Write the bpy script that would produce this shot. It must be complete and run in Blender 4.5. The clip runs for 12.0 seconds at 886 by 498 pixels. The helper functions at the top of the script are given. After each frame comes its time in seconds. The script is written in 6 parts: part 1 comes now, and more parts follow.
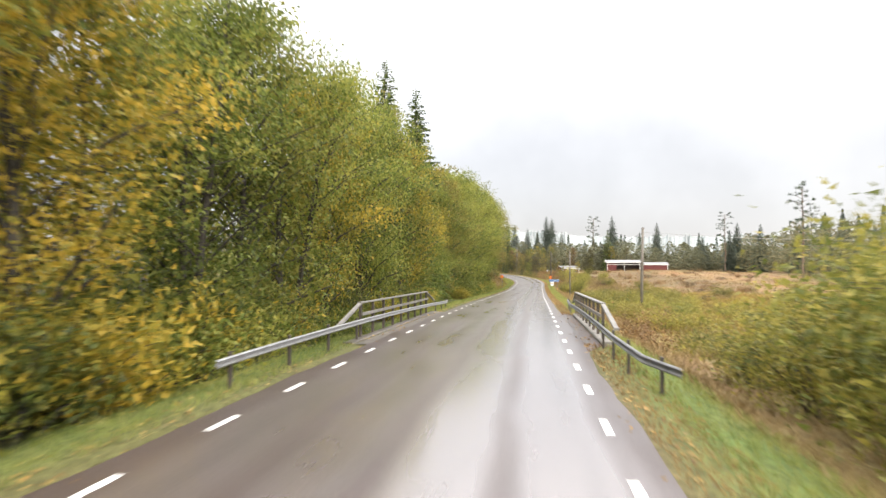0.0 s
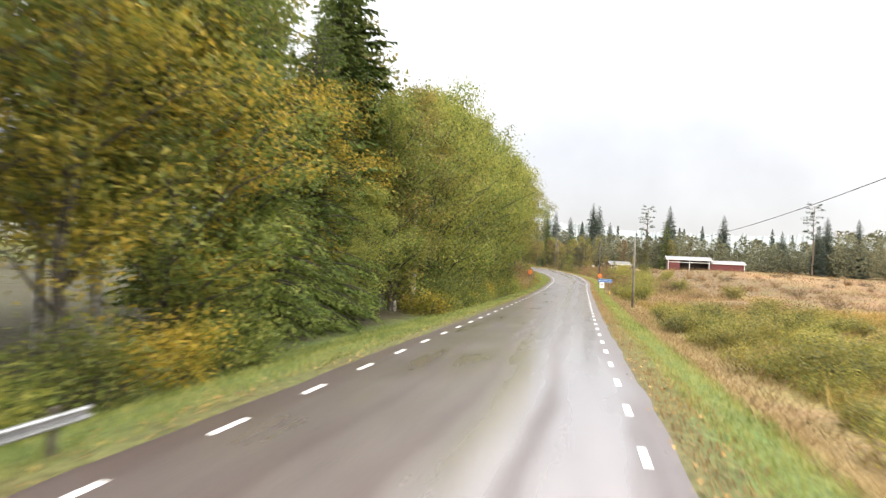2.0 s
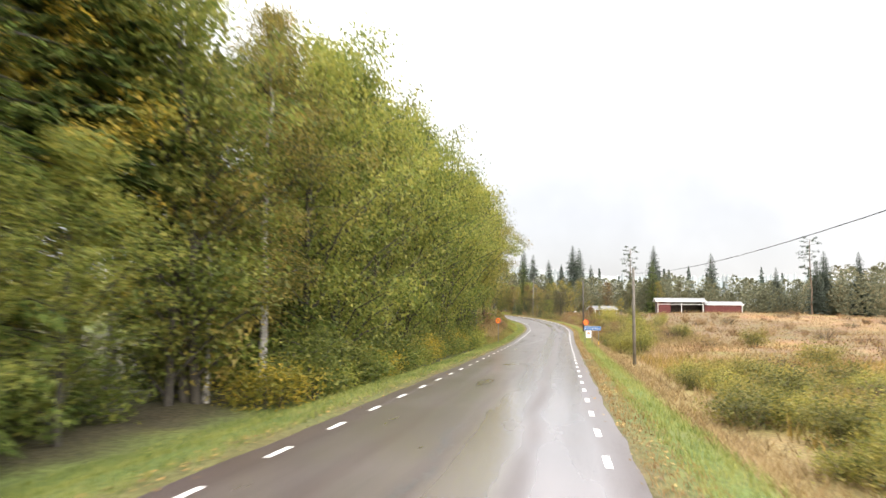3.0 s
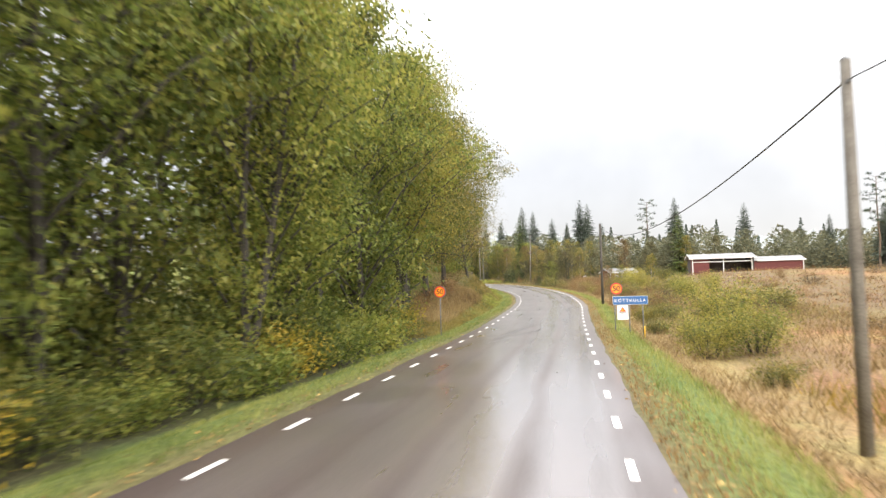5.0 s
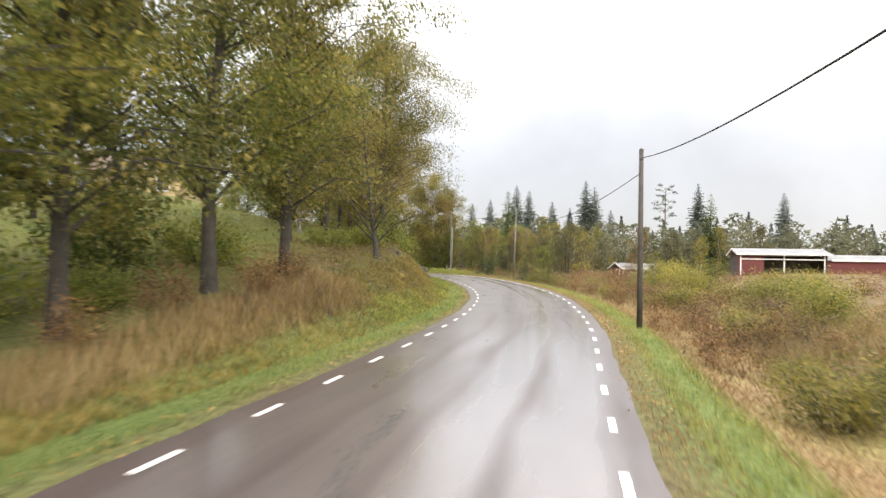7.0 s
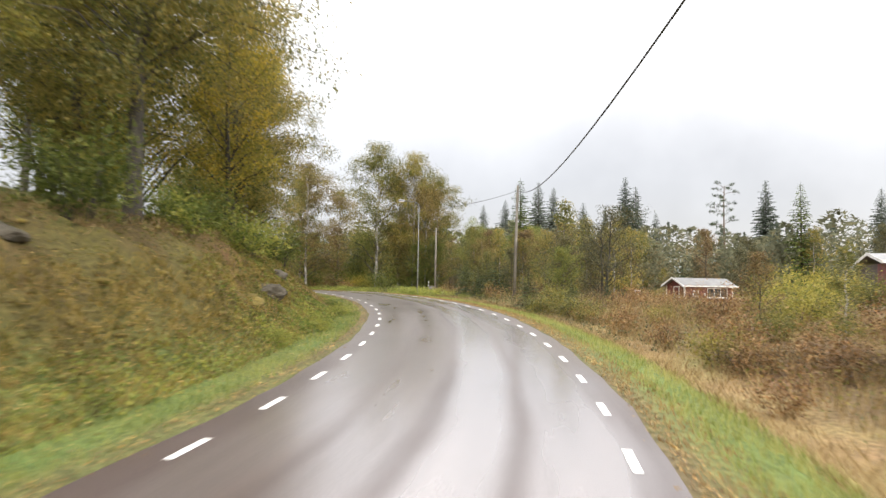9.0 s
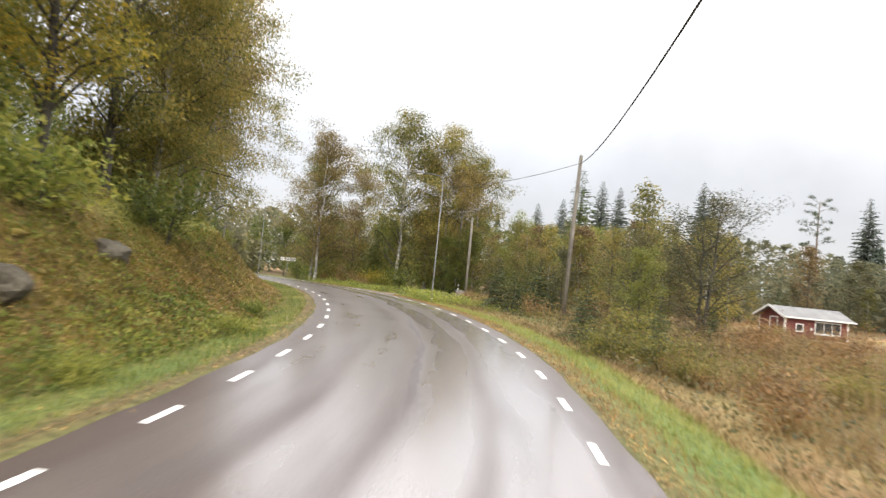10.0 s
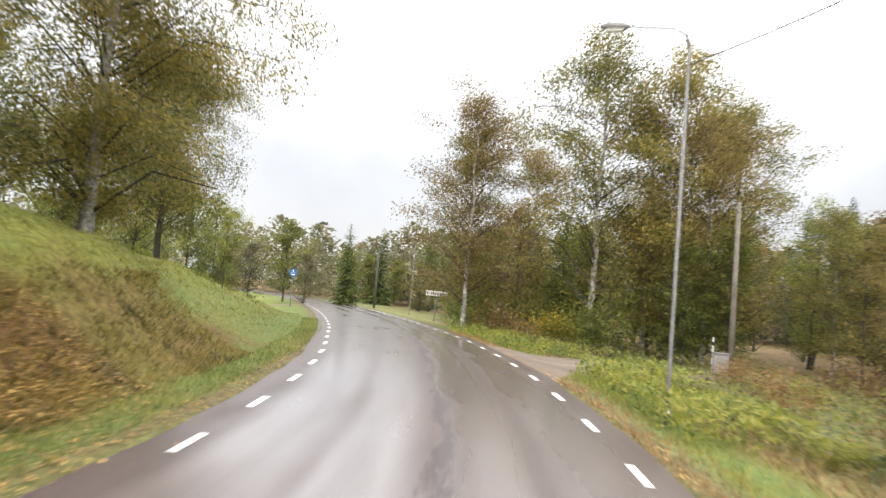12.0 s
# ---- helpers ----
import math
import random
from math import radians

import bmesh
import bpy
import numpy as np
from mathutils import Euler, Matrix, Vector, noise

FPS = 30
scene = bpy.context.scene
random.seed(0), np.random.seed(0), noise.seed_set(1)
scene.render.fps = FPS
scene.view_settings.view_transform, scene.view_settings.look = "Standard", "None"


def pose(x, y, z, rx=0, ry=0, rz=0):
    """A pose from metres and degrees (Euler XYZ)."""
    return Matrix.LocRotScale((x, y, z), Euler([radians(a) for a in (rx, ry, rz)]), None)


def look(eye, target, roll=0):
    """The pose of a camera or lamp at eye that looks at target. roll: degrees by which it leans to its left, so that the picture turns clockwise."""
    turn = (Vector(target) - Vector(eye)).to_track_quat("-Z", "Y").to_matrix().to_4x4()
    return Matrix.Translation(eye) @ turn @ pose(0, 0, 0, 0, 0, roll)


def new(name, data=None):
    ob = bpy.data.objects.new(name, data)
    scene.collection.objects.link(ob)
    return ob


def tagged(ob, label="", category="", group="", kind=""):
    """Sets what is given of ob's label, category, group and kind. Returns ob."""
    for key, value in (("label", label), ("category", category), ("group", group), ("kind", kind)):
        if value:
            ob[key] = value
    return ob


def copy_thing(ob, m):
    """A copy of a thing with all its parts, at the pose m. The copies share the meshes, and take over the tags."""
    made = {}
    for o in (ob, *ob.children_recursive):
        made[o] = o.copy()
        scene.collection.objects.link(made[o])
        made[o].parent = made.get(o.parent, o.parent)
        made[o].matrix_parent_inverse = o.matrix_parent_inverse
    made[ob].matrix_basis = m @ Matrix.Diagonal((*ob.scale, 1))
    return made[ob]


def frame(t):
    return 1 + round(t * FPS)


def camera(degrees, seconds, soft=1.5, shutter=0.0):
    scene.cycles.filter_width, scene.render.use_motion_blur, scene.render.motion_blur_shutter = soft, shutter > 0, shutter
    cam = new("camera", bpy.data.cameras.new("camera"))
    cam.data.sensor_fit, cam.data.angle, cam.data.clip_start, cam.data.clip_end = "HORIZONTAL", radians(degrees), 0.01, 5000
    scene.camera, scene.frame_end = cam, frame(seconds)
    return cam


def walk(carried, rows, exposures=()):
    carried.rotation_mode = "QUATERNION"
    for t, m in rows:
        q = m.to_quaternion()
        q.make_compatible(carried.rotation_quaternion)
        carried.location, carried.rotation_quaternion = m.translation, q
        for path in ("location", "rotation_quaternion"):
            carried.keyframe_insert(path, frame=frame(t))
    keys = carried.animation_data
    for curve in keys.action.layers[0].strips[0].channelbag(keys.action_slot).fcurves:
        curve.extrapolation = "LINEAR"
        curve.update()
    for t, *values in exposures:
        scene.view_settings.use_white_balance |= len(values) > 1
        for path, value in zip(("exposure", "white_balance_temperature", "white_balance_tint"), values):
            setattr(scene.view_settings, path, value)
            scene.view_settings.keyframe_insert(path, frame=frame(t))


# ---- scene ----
cam = camera(67.0, 12.0, soft=1.35, shutter=0.32)
PATH = [
    (0.0, pose(0.009, -0.000, 3.205, 91.353, -0.047, 7.652)),
    (0.5, pose(-0.064, 9.436, 3.154, 91.566, -0.689, 9.947)),
    (1.0, pose(-0.012, 18.821, 3.092, 91.999, -1.533, 11.258)),
    (1.5, pose(0.114, 27.736, 2.922, 90.910, 0.061, 11.963)),
    (2.0, pose(0.085, 36.892, 2.868, 90.428, -2.390, 11.239)),
    (2.5, pose(0.146, 46.130, 2.704, 98.001, 0.400, 9.956)),
    (3.0, pose(0.317, 55.257, 2.420, 94.883, -0.509, 9.623)),
    (5.0, pose(0.693, 91.071, 1.629, 92.581, 1.659, 10.272)),
    (5.5, pose(0.730, 99.754, 1.464, 92.221, 1.294, 10.206)),
    (6.0, pose(0.865, 108.278, 1.301, 91.523, 0.227, 9.907)),
    (6.5, pose(0.948, 116.706, 1.143, 91.339, -0.310, 9.850)),
    (8.5, pose(1.331, 149.290, 1.321, 94.182, -3.782, 12.193)),
    (9.0, pose(0.925, 157.156, 1.403, 93.194, -0.971, 13.159)),
    (9.5, pose(0.220, 164.499, 1.558, 92.751, -3.562, 14.812)),
    (10.0, pose(-0.758, 171.568, 1.755, 93.013, -5.678, 17.630)),
    (10.5, pose(-2.212, 178.257, 1.992, 93.423, -5.879, 22.010)),
    (11.0, pose(-4.166, 184.574, 2.200, 94.899, -5.563, 26.939)),
    (11.5, pose(-6.591, 190.561, 2.423, 94.717, -5.295, 31.255)),
    (12.0, pose(-9.485, 196.584, 2.584, 94.170, -4.992, 35.920)),
]
walk(cam, PATH, exposures=[(0.0, 0.60), (1.5, 0.62), (3.0, 0.70), (5.5, 0.64), (6.5, 0.56), (8.5, 0.44), (10.0, 0.46), (11.0, 0.56), (12.0, 0.55)])

# ---------------------------------------------------------------- light
world = bpy.data.worlds.new("overcast_sky")
scene.world = world
world.use_nodes = True
wn, wl = world.node_tree.nodes, world.node_tree.links
wn.clear()
sky = wn.new("ShaderNodeTexSky")
sky.sky_type = "NISHITA"
sky.sun_disc = False
sky.air_density, sky.dust_density, sky.ozone_density = 0.5, 6.0, 0.0
sky.sun_elevation, sky.sun_rotation = radians(28), radians(150)
clear = wn.new("ShaderNodeBackground")
clear.inputs["Strength"].default_value = 0.05
wl.new(sky.outputs["Color"], clear.inputs["Color"])
cloud = wn.new("ShaderNodeTexNoise")
cloud.inputs["Scale"].default_value = 2.2
cloud.inputs["Detail"].default_value = 5.0
cloud.inputs["Roughness"].default_value = 0.55
ramp = wn.new("ShaderNodeValToRGB")
ramp.color_ramp.elements[0].position, ramp.color_ramp.elements[0].color = 0.36, (0.72, 0.708, 0.694, 1)
ramp.color_ramp.elements[1].position, ramp.color_ramp.elements[1].color = 0.60, (0.93, 0.918, 0.905, 1)
wl.new(cloud.outputs["Fac"], ramp.inputs["Fac"])
# an overcast sky is brighter overhead than at the horizon
place = wn.new("ShaderNodeTexCoord")
height = wn.new("ShaderNodeSeparateXYZ")
wl.new(place.outputs["Generated"], height.inputs[0])
rise = wn.new("ShaderNodeMapRange")
rise.interpolation_type = "SMOOTHSTEP"
rise.inputs["From Min"].default_value, rise.inputs["From Max"].default_value = 0.13, 0.72
rise.inputs["To Min"].default_value, rise.inputs["To Max"].default_value = 0.67, 3.0
wl.new(height.outputs["Z"], rise.inputs["Value"])
deck = wn.new("ShaderNodeBackground")
wl.new(ramp.outputs["Color"], deck.inputs["Color"])
wl.new(rise.outputs["Result"], deck.inputs["Strength"])
both = wn.new("ShaderNodeAddShader")
wl.new(clear.outputs[0], both.inputs[0])
wl.new(deck.outputs[0], both.inputs[1])
wout = wn.new("ShaderNodeOutputWorld")
wl.new(both.outputs[0], wout.inputs["Surface"])

sun_data = bpy.data.lights.new("sun", "SUN")
sun_data.energy, sun_data.angle, sun_data.color = 1.5, radians(40), (1.0, 0.95, 0.87)
sun = new("sun", sun_data)
sun.matrix_world = look((60, -80, 90), (0, 60, 0))


# ---------------------------------------------------------------- geometry helpers
class Geo:
    """Collects vertices and faces of one mesh."""

    def __init__(self):
        self.v, self.f = [], []

    def add(self, verts, faces):
        n = len(self.v)
        self.v.extend([tuple(map(float, p)) for p in verts])
        self.f.extend([tuple(int(i) + n for i in f) for f in faces])
        return self

    def box(self, x0, y0, z0, x1, y1, z1, m=None, chamfer=0.0):
        c = min(chamfer, (x1 - x0) / 2.2, (y1 - y0) / 2.2, (z1 - z0) / 2.2)
        if c <= 0:
            p = [(x, y, z) for z in (z0, z1) for y in (y0, y1) for x in (x0, x1)]
            q = [(0, 2, 3, 1), (4, 5, 7, 6), (0, 1, 5, 4), (2, 6, 7, 3), (0, 4, 6, 2), (1, 3, 7, 5)]
        else:
            ring = lambda e, z: [(x0 + e, y0, z), (x1 - e, y0, z), (x1, y0 + e, z), (x1, y1 - e, z), (x1 - e, y1, z), (x0 + e, y1, z), (x0, y1 - e, z), (x0, y0 + e, z)]
            inner = lambda z: [(x0 + c, y0 + c * .5, z), (x1 - c, y0 + c * .5, z), (x1 - c * .5, y0 + c, z), (x1 - c * .5, y1 - c, z), (x1 - c, y1 - c * .5, z), (x0 + c, y1 - c * .5, z), (x0 + c * .5, y1 - c, z), (x0 + c * .5, y0 + c, z)]
            p = inner(z0) + ring(c * .6, z0 + c) + ring(c * .6, z1 - c) + inner(z1)
            q = [tuple(range(7, -1, -1)), tuple(range(24, 32))]
            for k in range(3):
                q += [(8 * k + i, 8 * k + (i + 1) % 8, 8 * k + 8 + (i + 1) % 8, 8 * k + 8 + i) for i in range(8)]
        if m is not None:
            p = [m @ Vector(a) for a in p]
        return self.add(p, q)

    def tube(self, pts, radii, n=8, caps=True):
        pts = [Vector(a) for a in pts]
        p, q = [], []
        side = Vector((1, 0, 0))
        for i, a in enumerate(pts):
            t = (pts[min(i + 1, len(pts) - 1)] - pts[max(i - 1, 0)]).normalized()
            side = side - t * side.dot(t)
            side = side.normalized() if side.length > 1e-4 else t.orthogonal().normalized()
            up = t.cross(side)
            for k in range(n):
                w = 2 * math.pi * k / n
                p.append(a + (side * math.cos(w) + up * math.sin(w)) * radii[i])
        for i in range(len(pts) - 1):
            q += [(i * n + k, i * n + (k + 1) % n, (i + 1) * n + (k + 1) % n, (i + 1) * n + k) for k in range(n)]
        if caps:
            q += [tuple(range(n - 1, -1, -1)), tuple(range((len(pts) - 1) * n, len(pts) * n))]
        return self.add(p, q)

    def sweep(self, profile, pts, up=(0, 0, 1)):
        """A profile of (side, up) pairs drawn along pts."""
        pts = [Vector(a) for a in pts]
        n, p, q = len(profile), [], []
        for i, a in enumerate(pts):
            t = (pts[min(i + 1, len(pts) - 1)] - pts[max(i - 1, 0)]).normalized()
            side = t.cross(Vector(up)).normalized()
            p += [a + side * u + Vector(up) * w for u, w in profile]
        for i in range(len(pts) - 1):
            q += [(i * n + k, i * n + (k + 1) % n, (i + 1) * n + (k + 1) % n, (i + 1) * n + k) for k in range(n)]
        q += [tuple(range(n - 1, -1, -1)), tuple(range((len(pts) - 1) * n, len(pts) * n))]
        return self.add(p, q)

    def prism(self, outline, depth, m):
        """An outline of (x, z) pairs given a thickness along y, posed by m."""
        n = len(outline)
        p = [m @ Vector((x, y, z)) for y in (0, depth) for x, z in outline]
        q = [tuple(range(n)), tuple(range(2 * n - 1, n - 1, -1))]
        q += [(k, n + k, n + (k + 1) % n, (k + 1) % n) for k in range(n)]
        return self.add(p, q)

    def mesh(self, name, smooth=False):
        me = bpy.data.meshes.new(name)
        me.from_pydata(self.v, [], self.f)
        me.validate()
        if smooth:
            me.polygons.foreach_set("use_smooth", [True] * len(me.polygons))
        me.update()
        return me


def cards_mesh(name, centre, axis, side, length, width, fold=0.0):
    """Many small pointed leaves as one mesh: three corners each, all given as arrays."""
    n = len(centre)
    length, width = np.asarray(length).reshape(-1, 1), np.asarray(width).reshape(-1, 1)
    v = np.stack([centre - axis * length * .45 + side * width * .5, centre + axis * length * .55, centre - axis * length * .45 - side * width * .5], 1).reshape(-1, 3)
    me = bpy.data.meshes.new(name)
    me.vertices.add(3 * n)
    me.vertices.foreach_set("co", v.astype(np.float32).ravel())
    me.loops.add(3 * n)
    me.loops.foreach_set("vertex_index", np.arange(3 * n, dtype=np.int32))
    me.polygons.add(n)
    me.polygons.foreach_set("loop_start", np.arange(0, 3 * n, 3, dtype=np.int32))
    me.update(calc_edges=True)
    return me


def blades_mesh(name, root, tip, width, yaw):
    """Grass blades as one mesh: a triangle each."""
    n = len(root)
    s = np.stack([np.cos(yaw), np.sin(yaw), np.zeros(n)], 1) * np.asarray(width).reshape(-1, 1) * .5
    v = np.stack([root - s, root + s, tip], 1).reshape(-1, 3)
    me = bpy.data.meshes.new(name)
    me.vertices.add(3 * n)
    me.vertices.foreach_set("co", v.astype(np.float32).ravel())
    me.loops.add(3 * n)
    me.loops.foreach_set("vertex_index", np.arange(3 * n, dtype=np.int32))
    me.polygons.add(n)
    me.polygons.foreach_set("loop_start", np.arange(0, 3 * n, 3, dtype=np.int32))
    me.update(calc_edges=True)
    return me


def put(name, me, material, parent=None, label=""):
    ob = new(name, me)
    if material is not None and not me.materials:
        me.materials.append(material)
    if parent is not None:
        ob.parent = parent
    return tagged(ob, label)


def part(name, geo, material, parent, label="", smooth=False):
    return put(name, geo.mesh(name, smooth), material, parent, label)


def thing(name, m, label, category, group=""):
    ob = new(name)
    ob.empty_display_size = 0.2
    ob.matrix_basis = m
    return tagged(ob, label, category, group)


def unit(a):
    return a / np.maximum(np.linalg.norm(a, axis=-1, keepdims=True), 1e-9)


# ---------------------------------------------------------------- materials
def material(name, colors, rough=0.8, metal=0.0, scale=6.0, grain=60.0, bump=0.15, spread=0.0, island=0.0, spec=0.5, space="Object"):
    """A surface with variation at two scales: colors is a ramp from dark to light."""
    m = bpy.data.materials.new(name)
    m.use_nodes = True
    n, l = m.node_tree.nodes, m.node_tree.links
    b = n["Principled BSDF"]
    co = n.new("ShaderNodeTexCoord")
    big, fine = n.new("ShaderNodeTexNoise"), n.new("ShaderNodeTexNoise")
    big.inputs["Scale"].default_value, fine.inputs["Scale"].default_value = scale, grain
    big.inputs["Detail"].default_value, fine.inputs["Detail"].default_value = 4, 3
    for t in (big, fine):
        l.new(co.outputs[space], t.inputs["Vector"])
    mix = n.new("ShaderNodeMath")
    mix.operation = "MULTIPLY_ADD"
    mix.inputs[1].default_value = 0.45
    l.new(fine.outputs["Fac"], mix.inputs[0])
    half = n.new("ShaderNodeMath")
    half.operation = "MULTIPLY"
    half.inputs[1].default_value = 0.55
    l.new(big.outputs["Fac"], half.inputs[0])
    l.new(half.outputs[0], mix.inputs[2])
    r = n.new("ShaderNodeValToRGB")
    r.color_ramp.elements[0].position, r.color_ramp.elements[1].position = 0.34, 0.66
    r.color_ramp.elements[0].color, r.color_ramp.elements[1].color = (*colors[0], 1), (*colors[-1], 1)
    for k, c in enumerate(colors[1:-1]):
        e = r.color_ramp.elements.new(0.34 + 0.32 * (k + 1) / (len(colors) - 1))
        e.color = (*c, 1)
    src = mix.outputs[0]
    if spread > 0:
        info = n.new("ShaderNodeObjectInfo")
        ma = n.new("ShaderNodeMath")
        ma.operation = "MULTIPLY_ADD"
        ma.inputs[1].default_value = spread
        l.new(info.outputs["Random"], ma.inputs[0])
        l.new(src, ma.inputs[2])
        sb = n.new("ShaderNodeMath")
        sb.operation = "SUBTRACT"
        sb.inputs[1].default_value = spread / 2
        l.new(ma.outputs[0], sb.inputs[0])
        src = sb.outputs[0]
    if island > 0:
        geo = n.new("ShaderNodeNewGeometry")
        ma = n.new("ShaderNodeMath")
        ma.operation = "MULTIPLY_ADD"
        ma.inputs[1].default_value = island
        l.new(geo.outputs["Random Per Island"], ma.inputs[0])
        l.new(src, ma.inputs[2])
        sb = n.new("ShaderNodeMath")
        sb.operation = "SUBTRACT"
        sb.inputs[1].default_value = island / 2
        l.new(ma.outputs[0], sb.inputs[0])
        src = sb.outputs[0]
    l.new(src, r.inputs["Fac"])
    l.new(r.outputs["Color"], b.inputs["Base Color"])
    b.inputs["Roughness"].default_value, b.inputs["Metallic"].default_value = rough, metal
    b.inputs["Specular IOR Level"].default_value = spec
    if bump > 0:
        bu = n.new("ShaderNodeBump")
        bu.inputs["Strength"].default_value, bu.inputs["Distance"].default_value = bump, 0.02
        l.new(fine.outputs["Fac"], bu.inputs["Height"])
        l.new(bu.outputs["Normal"], b.inputs["Normal"])
    return m


def leaf_material(name, colors, through_light=0.48, patch=0.35, rough=0.55, spec=0.35):
    """Foliage: each leaf takes a colour of the ramp, in patches; light comes through it."""
    m = material(name, colors, rough=rough, scale=patch, grain=1.6, bump=0.0, spread=0.16, island=0.34, spec=spec)
    n, l = m.node_tree.nodes, m.node_tree.links
    b, out = n["Principled BSDF"], n["Material Output"]
    tr = n.new("ShaderNodeBsdfTranslucent")
    mx = n.new("ShaderNodeMixShader")
    mx.inputs[0].default_value = through_light
    l.new(b.inputs["Base Color"].links[0].from_socket, tr.inputs["Color"])
    l.new(b.outputs[0], mx.inputs[1])
    l.new(tr.outputs[0], mx.inputs[2])
    l.new(mx.outputs[0], out.inputs["Surface"])
    return m


M = {}
M["leaf_green"] = leaf_material("leaf_green", [(.095, .125, .026), (.17, .21, .042), (.245, .27, .058), (.34, .32, .068)], through_light=.53)
M["leaf_yellow"] = leaf_material("leaf_yellow", [(.16, .16, .028), (.27, .24, .038), (.39, .30, .042), (.49, .34, .045)])
M["leaf_dark"] = leaf_material("leaf_dark", [(.055, .075, .016), (.10, .125, .026), (.16, .175, .036), (.23, .22, .05)])
M["leaf_brown"] = leaf_material("leaf_brown", [(.10, .078, .03), (.175, .13, .046), (.25, .18, .057), (.30, .235, .078)])
M["leaf_birch"] = leaf_material("leaf_birch", [(.075, .085, .022), (.14, .145, .035), (.23, .20, .05), (.34, .26, .062)])
M["leaf_willow"] = leaf_material("leaf_willow", [(.085, .09, .025), (.15, .145, .036), (.22, .195, .045), (.30, .24, .056)])
M["leaf_olive"] = leaf_material("leaf_olive", [(.06, .068, .018), (.11, .115, .028), (.17, .16, .038), (.25, .20, .048)])
M["leaf_scrub"] = leaf_material("leaf_scrub", [(.04, .046, .02), (.075, .078, .033), (.12, .11, .046), (.17, .14, .062)], through_light=.4)
M["leaf_russet"] = leaf_material("leaf_russet", [(.07, .05, .026), (.125, .085, .038), (.18, .12, .05), (.22, .16, .062)], through_light=.4)
M["leaf_shrub"] = leaf_material("leaf_shrub", [(.11, .13, .028), (.20, .20, .042), (.30, .27, .055), (.39, .32, .07)])
M["needle_spruce"] = leaf_material("needle_spruce", [(.042, .07, .02), (.08, .115, .03), (.12, .155, .042), (.165, .185, .058)], through_light=0.28, rough=.85, spec=.12)
M["needle_fresh"] = leaf_material("needle_fresh", [(.05, .082, .02), (.095, .135, .03), (.145, .185, .042), (.20, .225, .06)], through_light=.3, rough=.85, spec=.12)
M["needle_dark"] = leaf_material("needle_dark", [(.026, .04, .018), (.045, .062, .027), (.07, .088, .038), (.10, .115, .05)], through_light=.22, rough=.85, spec=.12)
M["needle_pine"] = leaf_material("needle_pine", [(.03, .05, .03), (.05, .075, .045), (.08, .10, .06), (.11, .13, .08)], through_light=0.12, rough=.85, spec=.12)
# far woods: haze is put into these two paler, greyer leaf colours
M["woods_far_hazed"] = leaf_material("woods_far_hazed", [(.125, .13, .085), (.15, .155, .098), (.185, .18, .11), (.225, .20, .115)], through_light=0.42, patch=0.05, rough=.9, spec=.05)
M["woods_conifer_hazed"] = leaf_material("woods_conifer_hazed", [(.065, .086, .066), (.092, .114, .088), (.12, .14, .108), (.15, .168, .13)], through_light=0.25, patch=0.05, rough=.9, spec=.05)
M["bark_dark"] = material("bark_dark", [(.022, .019, .015), (.045, .04, .032), (.08, .072, .058)], rough=.9, scale=3, grain=25, bump=.6)
M["bark_birch"] = material("bark_birch", [(.05, .045, .04), (.24, .23, .21), (.46, .45, .42)], rough=.8, scale=4, grain=9, bump=.3)
M["bark_pine"] = material("bark_pine", [(.07, .052, .038), (.14, .10, .07), (.20, .15, .105)], rough=.9, scale=2, grain=18, bump=.5)
M["wood_grey"] = material("wood_grey", [(.10, .093, .083), (.17, .16, .145), (.25, .24, .22)], rough=.55, scale=2.5, grain=30, bump=.25, spread=.1)
M["wood_dark"] = material("wood_dark", [(.028, .022, .018), (.055, .044, .036), (.10, .08, .065)], rough=.6, scale=4, grain=40, bump=.35, spread=.15)
M["pole_wood"] = material("pole_wood", [(.07, .06, .048), (.125, .112, .094), (.19, .175, .15)], rough=.8, scale=2, grain=28, bump=.35)
M["pole_tar"] = material("pole_tar", [(.03, .026, .022), (.055, .048, .04), (.09, .08, .07)], rough=.75, scale=2, grain=28, bump=.35)
M["zinc_dull"] = material("zinc_dull", [(.10, .102, .105), (.15, .152, .155), (.21, .21, .21)], rough=.65, metal=.2, scale=5, grain=40, bump=.05)
M["grit"] = material("grit", [(.06, .052, .045), (.10, .088, .076), (.16, .14, .122)], rough=.6, scale=1.2, grain=50, bump=.4)
M["concrete"] = material("concrete", [(.12, .11, .095), (.19, .175, .155), (.27, .25, .225)], rough=.6, scale=1.6, grain=40, bump=.3)
M["line_white"] = material("line_white", [(.50, .49, .47), (.72, .71, .69), (.80, .79, .77)], rough=.4, scale=5, grain=45, bump=.25, spread=.12)
M["white_paint"] = material("white_paint", [(.46, .46, .45), (.56, .56, .55), (.64, .64, .63)], rough=.5, scale=2, grain=30, bump=.05)
M["red_paint"] = material("red_paint", [(.065, .016, .016), (.105, .024, .022), (.14, .034, .03)], rough=.75, scale=1.5, grain=30, bump=.2)
M["roof_dark"] = material("roof_dark", [(.10, .10, .10), (.145, .145, .145), (.19, .19, .188)], rough=.7, scale=.8, grain=12, bump=.1)
M["bank_grass"] = leaf_material("bank_grass", [(.068, .062, .018), (.125, .105, .026), (.195, .15, .035), (.28, .205, .052)], through_light=.2, patch=.5)
M["roof_sheet"] = material("roof_sheet", [(.12, .12, .12), (.17, .17, .17), (.23, .23, .228)], rough=.5, metal=.1, scale=.8, grain=12, bump=.05)
